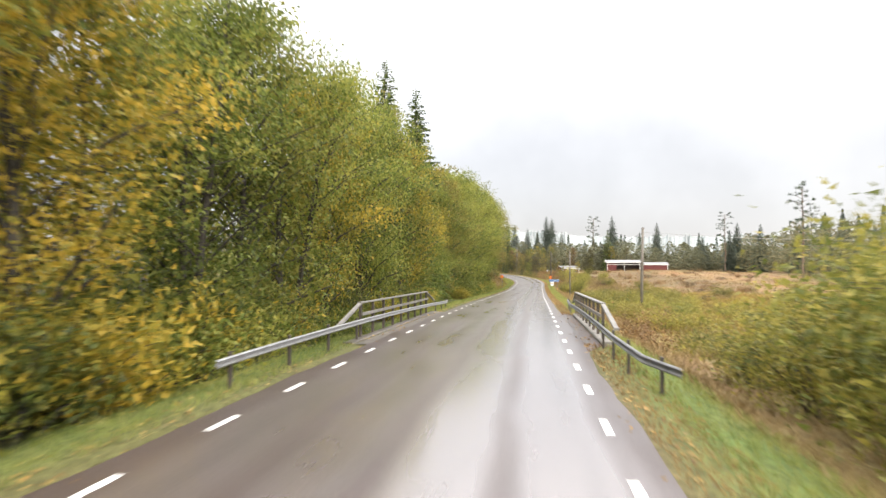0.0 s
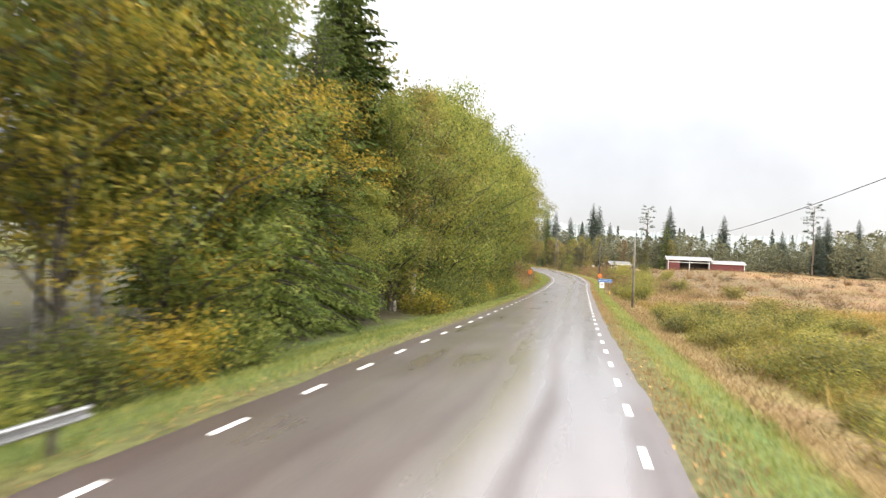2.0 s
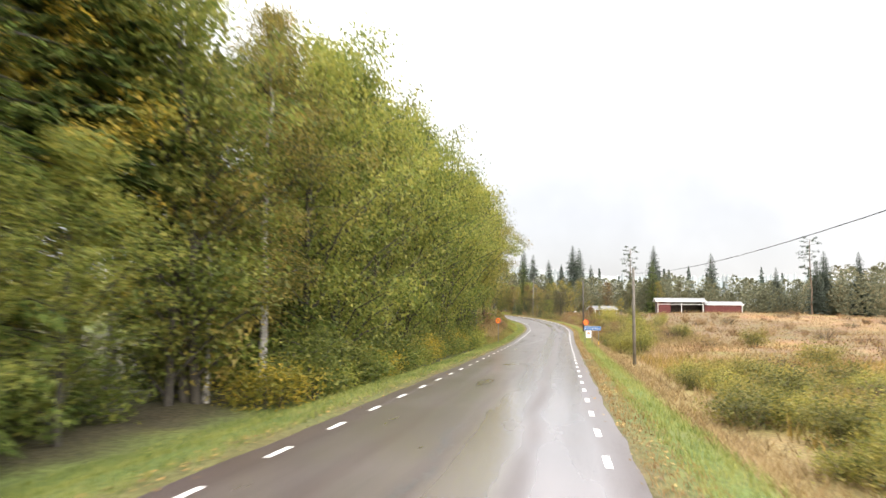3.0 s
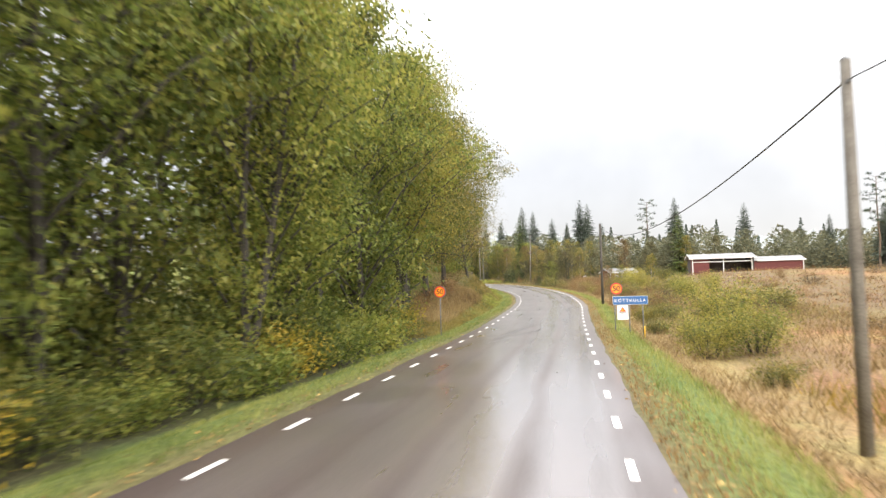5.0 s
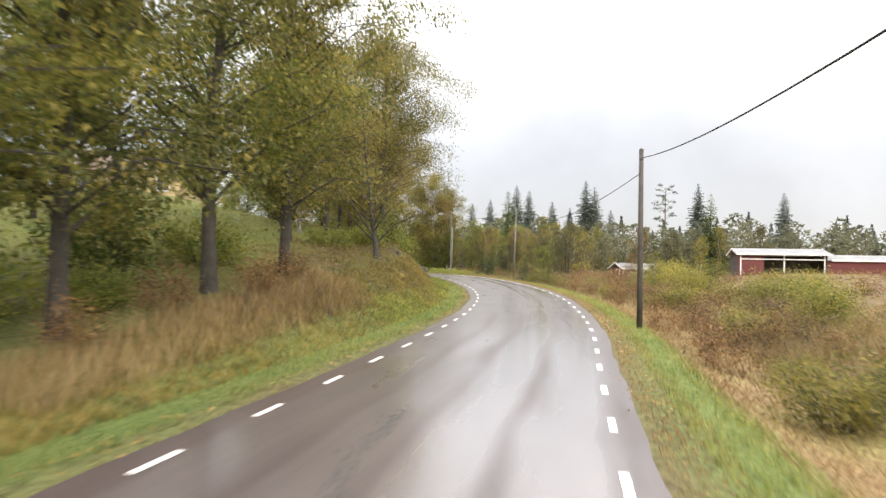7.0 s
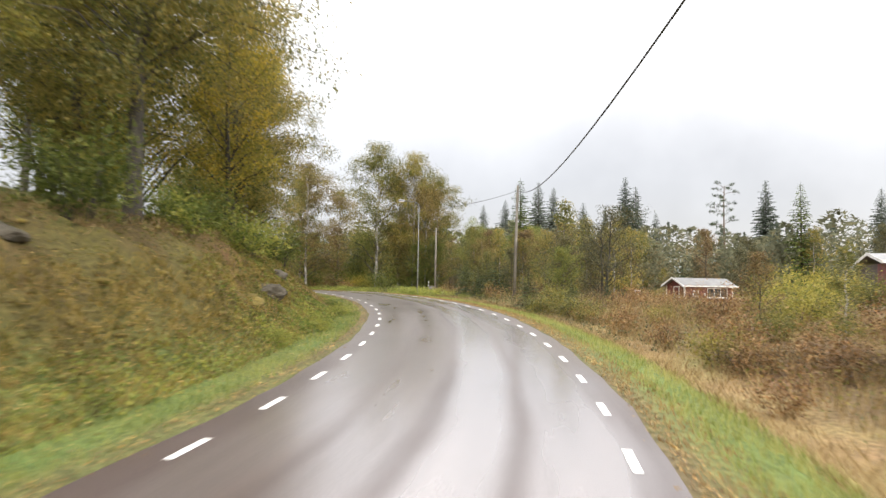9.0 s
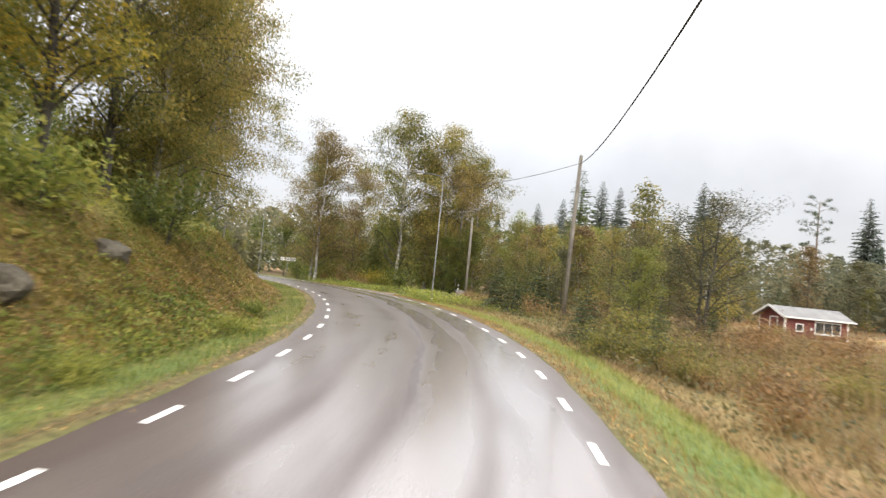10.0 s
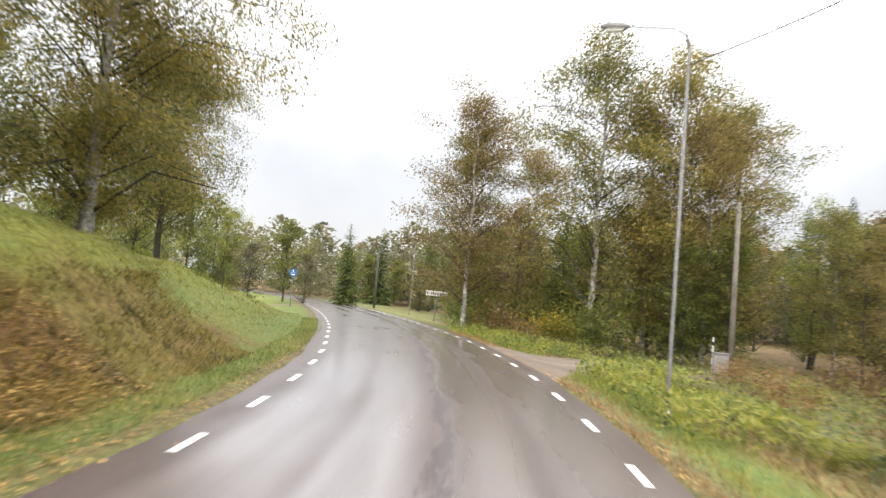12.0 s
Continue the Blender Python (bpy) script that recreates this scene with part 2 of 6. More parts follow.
M["inside_dark"] = material("inside_dark", [(.03, .024, .02), (.055, .045, .04), (.09, .075, .065)], rough=.9, scale=2, grain=20, bump=.2)
M["glass_dark"] = material("glass_dark", [(.02, .022, .025), (.03, .032, .036), (.045, .048, .05)], rough=.06, scale=1, grain=4, bump=0)
M["brick_yellow"] = material("brick_yellow", [(.33, .25, .13), (.45, .35, .19), (.54, .43, .25)], rough=.85, scale=2, grain=16, bump=.3)
M["plinth_grey"] = material("plinth_grey", [(.18, .18, .18), (.25, .25, .25), (.32, .32, .32)], rough=.85, scale=2, grain=22, bump=.2)
M["tile_roof"] = material("tile_roof", [(.09, .06, .05), (.15, .10, .08), (.20, .14, .11)], rough=.75, scale=2, grain=14, bump=.3)
M["rock"] = material("rock", [(.04, .035, .026), (.075, .066, .05), (.12, .108, .085)], spec=.2, rough=.95, scale=1.6, grain=14, bump=.7)
M["moss"] = material("moss", [(.07, .055, .014), (.125, .095, .02), (.19, .14, .028)], rough=.95, scale=2.5, grain=30, bump=.6)
M["gravel"] = material("gravel", [(.08, .058, .042), (.13, .098, .074), (.20, .155, .12)], rough=.8, scale=.7, grain=30, bump=.6)
M["tar"] = material("tar", [(.035, .031, .029), (.055, .049, .045), (.085, .075, .068)], rough=.42, scale=4, grain=50, bump=.3)
M["sign_blue"] = material("sign_blue", [(.02, .085, .23), (.024, .10, .27), (.03, .115, .30)], rough=.35, scale=2, grain=20, bump=0)
M["sign_orange"] = material("sign_orange", [(.74, .22, .008), (.82, .26, .010), (.88, .30, .014)], rough=.4, scale=2, grain=20, bump=0)
M["sign_red"] = material("sign_red", [(.38, .014, .018), (.44, .018, .022), (.50, .024, .028)], rough=.4, scale=2, grain=20, bump=0)
M["sign_white"] = material("sign_white", [(.58, .58, .575), (.64, .64, .635), (.70, .70, .69)], rough=.4, scale=3, grain=20, bump=0)
M["sign_black"] = material("sign_black", [(.012, .012, .012), (.018, .018, .018), (.026, .026, .026)], rough=.45, scale=2, grain=20, bump=0)
M["sign_grey"] = material("sign_grey", [(.14, .144, .148), (.19, .194, .198), (.24, .244, .248)], rough=.5, metal=.2, scale=2, grain=20, bump=0)
M["yellow_paint"] = material("yellow_paint", [(.70, .40, .02), (.80, .47, .03), (.86, .52, .04)], rough=.5, scale=2, grain=20, bump=0)
M["wire_black"] = material("wire_black", [(.02, .02, .02), (.03, .03, .03), (.05, .05, .05)], rough=.6, scale=2, grain=20, bump=0)
M["wire_pale"] = material("wire_pale", [(.28, .28, .28), (.36, .36, .36), (.44, .44, .44)], rough=.5, metal=.4, scale=2, grain=20, bump=0)
M["grass_green"] = leaf_material("grass_green", [(.085, .12, .028), (.15, .19, .042), (.225, .245, .06), (.31, .30, .095)], through_light=.3, patch=.25)
M["grass_lawn"] = leaf_material("grass_lawn", [(.11, .125, .024), (.18, .19, .034), (.26, .26, .048), (.33, .31, .075)], through_light=.3, patch=.25)
M["grass_dry"] = leaf_material("grass_dry", [(.095, .063, .028), (.175, .116, .047), (.26, .172, .072), (.34, .255, .125)], through_light=.3, patch=.12)
M["grass_gold"] = leaf_material("grass_gold", [(.13, .10, .026), (.24, .17, .04), (.34, .23, .052), (.42, .30, .08)], through_light=.3, patch=.12)
M["grass_rust"] = leaf_material("grass_rust", [(.10, .058, .025), (.185, .10, .04), (.28, .15, .055), (.33, .215, .085)], through_light=.3, patch=.12)
M["leaf_litter"] = leaf_material("leaf_litter", [(.11, .07, .026), (.21, .125, .04), (.34, .20, .056), (.47, .31, .10)], through_light=.1, patch=.8)
M["water"] = material("water", [(.012, .014, .010), (.02, .022, .016), (.03, .03, .02)], rough=.06, scale=.5, grain=3, bump=.08)


def asphalt_material():
    """Wet asphalt: coarse dry-ish shoulders and smooth, wetter wheel tracks along the road (UV: u across, v along)."""
    m = bpy.data.materials.new("wet_asphalt")
    m.use_nodes = True
    n, l = m.node_tree.nodes, m.node_tree.links
    b = n["Principled BSDF"]
    uv = n.new("ShaderNodeUVMap")
    uv.uv_map = "road"
    sep = n.new("ShaderNodeSeparateXYZ")
    l.new(uv.outputs["UV"], sep.inputs[0])
    # wobble the tracks a little
    wob = n.new("ShaderNodeTexNoise")
    wob.noise_dimensions = "1D"
    wob.inputs["Scale"].default_value = .12
    l.new(sep.outputs["Y"], wob.inputs["W"])
    sh = n.new("ShaderNodeMath")
    sh.operation = "MULTIPLY_ADD"
    sh.inputs[1].default_value, sh.inputs[2].default_value = .5, -.25
    l.new(wob.outputs["Fac"], sh.inputs[0])
    u = n.new("ShaderNodeMath")
    u.operation = "ADD"
    l.new(sep.outputs["X"], u.inputs[0])
    l.new(sh.outputs[0], u.inputs[1])
    track = n.new("ShaderNodeValToRGB")
    fit01 = n.new("ShaderNodeMath")
    fit01.operation = "MULTIPLY_ADD"
    fit01.inputs[1].default_value, fit01.inputs[2].default_value = 1 / 7.0, 6.2 / 7.0
    l.new(u.outputs[0], fit01.inputs[0])
    l.new(fit01.outputs[0], track.inputs["Fac"])
    cr = track.color_ramp
    cr.interpolation = "EASE"
    stops = [(0.0, .0), (.09, .05), (.15, .5), (.24, .55), (.31, .12), (.35, .55), (.43, .55), (.49, .08), (.535, .75), (.57, 1.0), (.63, 1.0), (.685, .15), (.735, .8), (.77, 1.0), (.845, .95), (.885, .3), (.925, .08), (1.0, 0)]
    cr.elements[0].position, cr.elements[0].color = stops[0][0], (0, 0, 0, 1)
    cr.elements[1].position, cr.elements[1].color = 1.0, (0, 0, 0, 1)
    for p, v in stops[1:-1]:
        cr.elements.new(p).color = (v, v, v, 1)
    # long streaks, blotches, stone grain
    stretch = n.new("ShaderNodeMapping")
    stretch.inputs["Scale"].default_value = (1.5, .14, 1)
    l.new(uv.outputs["UV"], stretch.inputs["Vector"])
    streak = n.new("ShaderNodeTexNoise")
    streak.inputs["Scale"].default_value, streak.inputs["Detail"].default_value = 1.0, 5
    l.new(stretch.outputs[0], streak.inputs["Vector"])
    blot = n.new("ShaderNodeTexNoise")
    blot.inputs["Scale"].default_value, blot.inputs["Detail"].default_value = .35, 5
    l.new(uv.outputs["UV"], blot.inputs["Vector"])
    stone = n.new("ShaderNodeTexVoronoi")
    stone.inputs["Scale"].default_value = 55
    l.new(uv.outputs["UV"], stone.inputs["Vector"])
    fine = n.new("ShaderNodeTexNoise")
    fine.inputs["Scale"].default_value, fine.inputs["Detail"].default_value = 26, 4
    l.new(uv.outputs["UV"], fine.inputs["Vector"])
    base = n.new("ShaderNodeValToRGB")
    base.color_ramp.elements[0].position, base.color_ramp.elements[0].color = .3, (.06, .051, .049, 1)
    base.color_ramp.elements[1].position, base.color_ramp.elements[1].color = .72, (.15, .128, .124, 1)
    s1 = n.new("ShaderNodeMath")
    s1.operation = "ADD"
    l.new(streak.outputs["Fac"], s1.inputs[0])
    l.new(fine.outputs["Fac"], s1.inputs[1])
    s2 = n.new("ShaderNodeMath")
    s2.operation = "MULTIPLY"
    s2.inputs[1].default_value = .5
    l.new(s1.outputs[0], s2.inputs[0])
    l.new(s2.outputs[0], base.inputs["Fac"])
    # rubbed, paler wheel tracks and brown grime between them
    worn = n.new("ShaderNodeMix")
    worn.data_type, worn.blend_type = "RGBA", "MULTIPLY"
    worn.inputs["Factor"].default_value = 1.0
    tint = n.new("ShaderNodeValToRGB")
    tint.color_ramp.elements[0].position, tint.color_ramp.elements[0].color = 0.0, (.72, .62, .60, 1)
    tint.color_ramp.elements[1].position, tint.color_ramp.elements[1].color = 0.9, (1.5, 1.5, 1.52, 1)
    l.new(track.outputs["Color"], tint.inputs["Fac"])
    l.new(base.outputs["Color"], worn.inputs["A"])
    l.new(tint.outputs["Color"], worn.inputs["B"])
    # wetness from tracks and blotches drives the gloss
    wet = n.new("ShaderNodeMath")
    wet.operation = "MULTIPLY_ADD"
    wet.inputs[1].default_value = .9
    l.new(blot.outputs["Fac"], wet.inputs[0])
    half = n.new("ShaderNodeMath")
    half.operation = "MULTIPLY_ADD"
    half.inputs[1].default_value, half.inputs[2].default_value = .8, -.78
    l.new(track.outputs["Color"], half.inputs[0])
    smear = n.new("ShaderNodeMath")
    smear.operation = "MULTIPLY_ADD"
    smear.inputs[1].default_value = 1.3
    l.new(streak.outputs["Fac"], smear.inputs[0])
    l.new(half.outputs[0], smear.inputs[2])
    l.new(smear.outputs[0], wet.inputs[2])
    wet.use_clamp = True
    # a rough, dark, ragged streak between the lanes through the bend
    run = n.new("ShaderNodeMapping")
    run.inputs["Scale"].default_value = (.9, .16, 1)
    l.new(uv.outputs["UV"], run.inputs["Vector"])
    fray = n.new("ShaderNodeTexNoise")
    fray.inputs["Scale"].default_value, fray.inputs["Detail"].default_value, fray.inputs["Roughness"].default_value = 1.6, 8, .7
    l.new(run.outputs[0], fray.inputs["Vector"])
    sway = n.new("ShaderNodeMath")
    sway.operation = "MULTIPLY_ADD"
    sway.inputs[1].default_value, sway.inputs[2].default_value = 1.1, 2.05
    l.new(fray.outputs["Fac"], sway.inputs[0])
    off = n.new("ShaderNodeMath")
    off.operation = "ADD"
    l.new(u.outputs[0], off.inputs[0])
    l.new(sway.outputs[0], off.inputs[1])
    away = n.new("ShaderNodeMath")
    away.operation = "ABSOLUTE"
    l.new(off.outputs[0], away.inputs[0])
    rough_in = n.new("ShaderNodeMath")
    rough_in.operation = "MULTIPLY_ADD"
    rough_in.inputs[1].default_value = .35
    l.new(blot.outputs["Fac"], rough_in.inputs[0])
    l.new(away.outputs[0], rough_in.inputs[2])
    band = n.new("ShaderNodeMapRange")
    band.interpolation_type = "SMOOTHSTEP"
    band.inputs["From Min"].default_value, band.inputs["From Max"].default_value = .20, .34
    band.inputs["To Min"].default_value, band.inputs["To Max"].default_value = 1, 0
    l.new(rough_in.outputs[0], band.inputs["Value"])
    start = n.new("ShaderNodeMapRange")
    start.interpolation_type = "SMOOTHSTEP"
    start.inputs["From Min"].default_value, start.inputs["From Max"].default_value = 248, 256
    l.new(sep.outputs["Y"], start.inputs["Value"])
    stain = n.new("ShaderNodeMath")
    stain.operation = "MULTIPLY"
    l.new(band.outputs["Result"], stain.inputs[0])
    l.new(start.outputs["Result"], stain.inputs[1])
    dry = n.new("ShaderNodeMath")
    dry.operation = "MULTIPLY_ADD"
    dry.inputs[1].default_value = -.85
    dry.use_clamp = True
    l.new(stain.outputs[0], dry.inputs[0])
    l.new(wet.outputs[0], dry.inputs[2])
    wet = dry
    soot = n.new("ShaderNodeMix")
    soot.data_type, soot.blend_type = "RGBA", "MULTIPLY"
    soot.inputs["B"].default_value = (.5, .5, .52, 1)
    l.new(stain.outputs[0], soot.inputs["Factor"])
    l.new(worn.outputs["Result"], soot.inputs["A"])
    l.new(soot.outputs["Result"], b.inputs["Base Color"])
    rg = n.new("ShaderNodeMapRange")
    rg.inputs["To Min"].default_value, rg.inputs["To Max"].default_value = .52, .26
    l.new(wet.outputs[0], rg.inputs["Value"])
    l.new(rg.outputs["Result"], b.inputs["Roughness"])
    bu = n.new("ShaderNodeBump")
    bu.inputs["Distance"].default_value = .004
    st = n.new("ShaderNodeMapRange")
    st.inputs["To Min"].default_value, st.inputs["To Max"].default_value = .6, .02
    l.new(wet.outputs[0], st.inputs["Value"])
    l.new(st.outputs["Result"], bu.inputs["Strength"])
    l.new(stone.outputs["Distance"], bu.inputs["Height"])
    l.new(bu.outputs["Normal"], b.inputs["Normal"])
    b.inputs["Specular IOR Level"].default_value = .4
    # the film of water
    b.inputs["Coat IOR"].default_value, b.inputs["Coat Roughness"].default_value = 1.48, .16
    l.new(wet.outputs[0], b.inputs["Coat Weight"])
    return m


def soil_material():
    """Ground: the mesh carries what grows there (colour attribute "cover"); grain and mottling on top."""
    m = bpy.data.materials.new("soil_and_sward")
    m.use_nodes = True
    n, l = m.node_tree.nodes, m.node_tree.links
    b = n["Principled BSDF"]
    at = n.new("ShaderNodeVertexColor")
    at.layer_name = "cover"
    co = n.new("ShaderNodeTexCoord")
    big, fine = n.new("ShaderNodeTexNoise"), n.new("ShaderNodeTexNoise")
    big.inputs["Scale"].default_value, fine.inputs["Scale"].default_value = .35, 7
    big.inputs["Detail"].default_value, fine.inputs["Detail"].default_value = 6, 5
    for t in (big, fine):
        l.new(co.outputs["Object"], t.inputs["Vector"])
    hs = n.new("ShaderNodeHueSaturation")
    l.new(at.outputs["Color"], hs.inputs["Color"])
    v1 = n.new("ShaderNodeMapRange")
    v1.inputs["From Min"].default_value, v1.inputs["From Max"].default_value = .3, .7
    v1.inputs["To Min"].default_value, v1.inputs["To Max"].default_value = .55, 1.45
    l.new(fine.outputs["Fac"], v1.inputs["Value"])
    l.new(v1.outputs["Result"], hs.inputs["Value"])
    h1 = n.new("ShaderNodeMapRange")
    h1.inputs["From Min"].default_value, h1.inputs["From Max"].default_value = .3, .7
    h1.inputs["To Min"].default_value, h1.inputs["To Max"].default_value = .475, .53
    l.new(big.outputs["Fac"], h1.inputs["Value"])
    l.new(h1.outputs["Result"], hs.inputs["Hue"])
    l.new(hs.outputs["Color"], b.inputs["Base Color"])
    b.inputs["Roughness"].default_value = .9
    b.inputs["Specular IOR Level"].default_value = .25
    bu = n.new("ShaderNodeBump")
    bu.inputs["Strength"].default_value, bu.inputs["Distance"].default_value = .8, .12
    l.new(fine.outputs["Fac"], bu.inputs["Height"])
    l.new(bu.outputs["Normal"], b.inputs["Normal"])
    return m


M["asphalt"] = asphalt_material()
M["soil"] = soil_material()


# ---------------------------------------------------------------- the road's line
# right-hand edge line: x, y, height
LINE = [(1.5, -70, 1.0), (1.22, -10, .99), (1.04, 10, .92), (1.0, 30, .68), (1.06, 50, .32), (1.14, 70, -.16), (1.33, 90, -.60),
        (1.54, 110, -.96), (1.73, 130, -1.20), (1.87, 140, -1.14), (2.05, 150, -.98), (1.75, 160, -.82), (.82, 170, -.53),
        (-1.18, 180, -.2), (-4.35, 190, .16), (-9.2, 200, .49), (-15.96, 210, .72), (-24.54, 220, .79), (-35.4, 230.4, .79), (-56, 247.6, .80),
        (-73, 260, .82), (-94, 271, .9), (-122, 278, 1.1), (-170, 280, 1.6)]
LANE = 5.51                      # between the two edge lines
EDGE_R, EDGE_L = 0.46, -6.02     # edges of the asphalt, from the right-hand line


def smooth_line(points, step=1.0):
    p = np.array(points, float)
    k = np.r_[0, np.cumsum(np.linalg.norm(np.diff(p[:, :2], axis=0), axis=1))]
    tan = np.gradient(p, k, axis=0)
    t = np.arange(0, k[-1], step)
    i = np.clip(np.searchsorted(k, t, side="right") - 1, 0, len(k) - 2)
    h = (k[i + 1] - k[i])[:, None]
    u = ((t - k[i]) / (k[i + 1] - k[i]))[:, None]
    return (2 * u ** 3 - 3 * u ** 2 + 1) * p[i] + (u ** 3 - 2 * u ** 2 + u) * h * tan[i] + (-2 * u ** 3 + 3 * u ** 2) * p[i + 1] + (u ** 3 - u ** 2) * h * tan[i + 1]


RL = smooth_line(LINE)
RT = unit(np.gradient(RL[:, :2], axis=0))
RN = np.stack([RT[:, 1], -RT[:, 0]], 1)          # to the right
RS = np.r_[0, np.cumsum(np.linalg.norm(np.diff(RL[:, :2], axis=0), axis=1))]


def road_at(s, d=0.0):
    """The place on the road's surface at s along and d to the right of the right-hand line, and its heading."""
    s = np.clip(np.asarray(s, float), 0, RS[-1])
    c = [np.interp(s, RS, RL[:, k]) for k in range(3)]
    nx, ny = np.interp(s, RS, RN[:, 0]), np.interp(s, RS, RN[:, 1])
    return np.stack([c[0] + nx * d, c[1] + ny * d, c[2]], -1), np.stack([nx, ny], -1)


def road_coord(x, y):
    """How far along, how far to the right of the right-hand line, and the road's height there."""
    x, y = np.atleast_1d(np.asarray(x, float)), np.atleast_1d(np.asarray(y, float))
    s, d, z = np.zeros(len(x)), np.zeros(len(x)), np.zeros(len(x))
    for a in range(0, len(x), 20000):
        q = np.stack([x[a:a + 20000], y[a:a + 20000]], 1)
        k = ((q[:, None, :] - RL[None, :, :2]) ** 2).sum(2).argmin(1)
        off = q - RL[k, :2]
        al = (off * RT[k]).sum(1)
        s[a:a + 20000] = RS[k] + al
        d[a:a + 20000] = np.sign((off * RN[k]).sum(1)) * np.sqrt(np.maximum((off ** 2).sum(1) - np.clip(al, -1, 1) ** 2, 0))
        z[a:a + 20000] = np.interp(RS[k] + al, RS, RL[:, 2])
    return s, d, z


S0 = 70.0     # distance along at y = 0


def ease(a, b, v):
    t = np.clip((v - a) / (b - a), 0, 1)
    return t * t * (3 - 2 * t)


def wider(s):
    """How much the road widens on the inside of the bend."""
    return .6 * ease(S0 + 211, S0 + 230, s) * (1 - ease(S0 + 262, S0 + 285, s))


WAVES = np.random.RandomState(4).uniform(-1, 1, (14, 3))


def ripple(x, y, size, seed=0):
    """Smooth uneven ground, about -1 to 1."""
    o = 0
    for k in range(5):
        a, b, c = WAVES[(k + seed) % 14]
        o = o + np.sin((x * a + y * b) * (1.6 + .8 * k) / size * 2 + c * 9)
    return o / 3.2


LATTICE = np.random.RandomState(9).random_sample((256, 256))


def patches(x, y, size, seed=0):
    """Irregular patches without a rhythm, 0 to 1."""
    u, v = np.asarray(x) / size + seed * 17.3, np.asarray(y) / size + seed * 5.7
    i, j = np.floor(u).astype(int), np.floor(v).astype(int)
    a, b = u - i, v - j
    a, b = a * a * (3 - 2 * a), b * b * (3 - 2 * b)
    at = lambda p, q: LATTICE[p % 256, q % 256]
    return (at(i, j) * (1 - a) + at(i + 1, j) * a) * (1 - b) + (at(i, j + 1) * (1 - a) + at(i + 1, j + 1) * a) * b


STREAM_Y = 28.5


def ground_z(x, y):
    x, y = np.atleast_1d(np.asarray(x, float)), np.atleast_1d(np.asarray(y, float))
    s, d, zr = road_coord(x, y)
    # open land on the right
    field = np.interp(y, [-60, 0, 54, 104, 130, 153, 185, 204, 225, 290, 450], [.1, 0, -.4, -1.5, -1.4, -1.0, -.2, .55, .4, .6, 3])
    field = field + 1.05 * np.exp(-((x - 38) ** 2 / 26 ** 2 + (y - 212) ** 2 / 42 ** 2)) * ease(14, 26, x)
    field = field - .5 * np.exp(-((x - 11) ** 2 + (y - 238) ** 2) / 9 ** 2)
    field = field + .10 * ripple(x, y, 7) + .05 * ripple(x, y, 2.2, 3)
    dr = d - EDGE_R
    right = zr - .03 - .10 * ease(.3, 1.6, dr) - .55 * ease(1.5, 3.4, dr) * (1 - ease(182, 207, y))
    right = right + (field - right) * ease(3.0, 8.0, dr)
    # wood on the left, then a bank and a hill
    dl = -d + EDGE_L - wider(s)
    floor = zr - .35 + .10 * ripple(x, y, 6) + .06 * ripple(x, y, 1.9, 2)
    left = zr - .03 - .10 * ease(.3, 1.6, dl) - .35 * ease(1.4, 2.8, dl)
    left = left + (floor - left) * ease(2.8, 6, dl)
    bank = np.interp(s - 70, [128, 138, 150, 159, 169, 180, 194, 206, 214, 224, 236, 250], [0, .5, 1.5, 2.6, 3.2, 3.4, 3.1, 3.05, 2.85, 2.1, 1.0, .2])
    run = 1.2 + bank * 1.15
    hill = ease(1.3, 1.3 + run, dl) * bank * (1 + .05 * ripple(x, y, 2.0, 5)) + np.maximum(dl - 1.3 - run, 0) * .19 * np.minimum(bank / 3, 1) * (1 - .75 * ease(22, 40, dl)) * (1 - .8 * ease(206, 236, s - 70))
    left = left + .35 * ease(1.4, 2.8, dl) * np.minimum(bank, 1) + hill + np.minimum(bank, 1) * ease(1.5, 4, dl) * (.10 + .07 * ease(154, 164, s - 70) * (1 - ease(184, 196, s - 70))) * ripple(x, y, 1.1, 7)
    z = np.where(d > 0, right, left)
    z = np.where((dl < 0) & (d < EDGE_R), zr - .09, z)
    # the stream under the bridge
    cut = np.exp(-((y - STREAM_Y) / 3.4) ** 4) * np.where(d > 0, ease(1.75, 3.2, d), ease(6.6, 8.2, -d))
    z = z - cut * 1.1
    far = np.sqrt((x - 20) ** 2 + (y - 150) ** 2)
    return z + .004 * np.maximum(far - 280, 0) * (far < 1e9)


def on_ground(x, y, sink=0.0):
    return float(ground_z(x, y)[0]) - sink


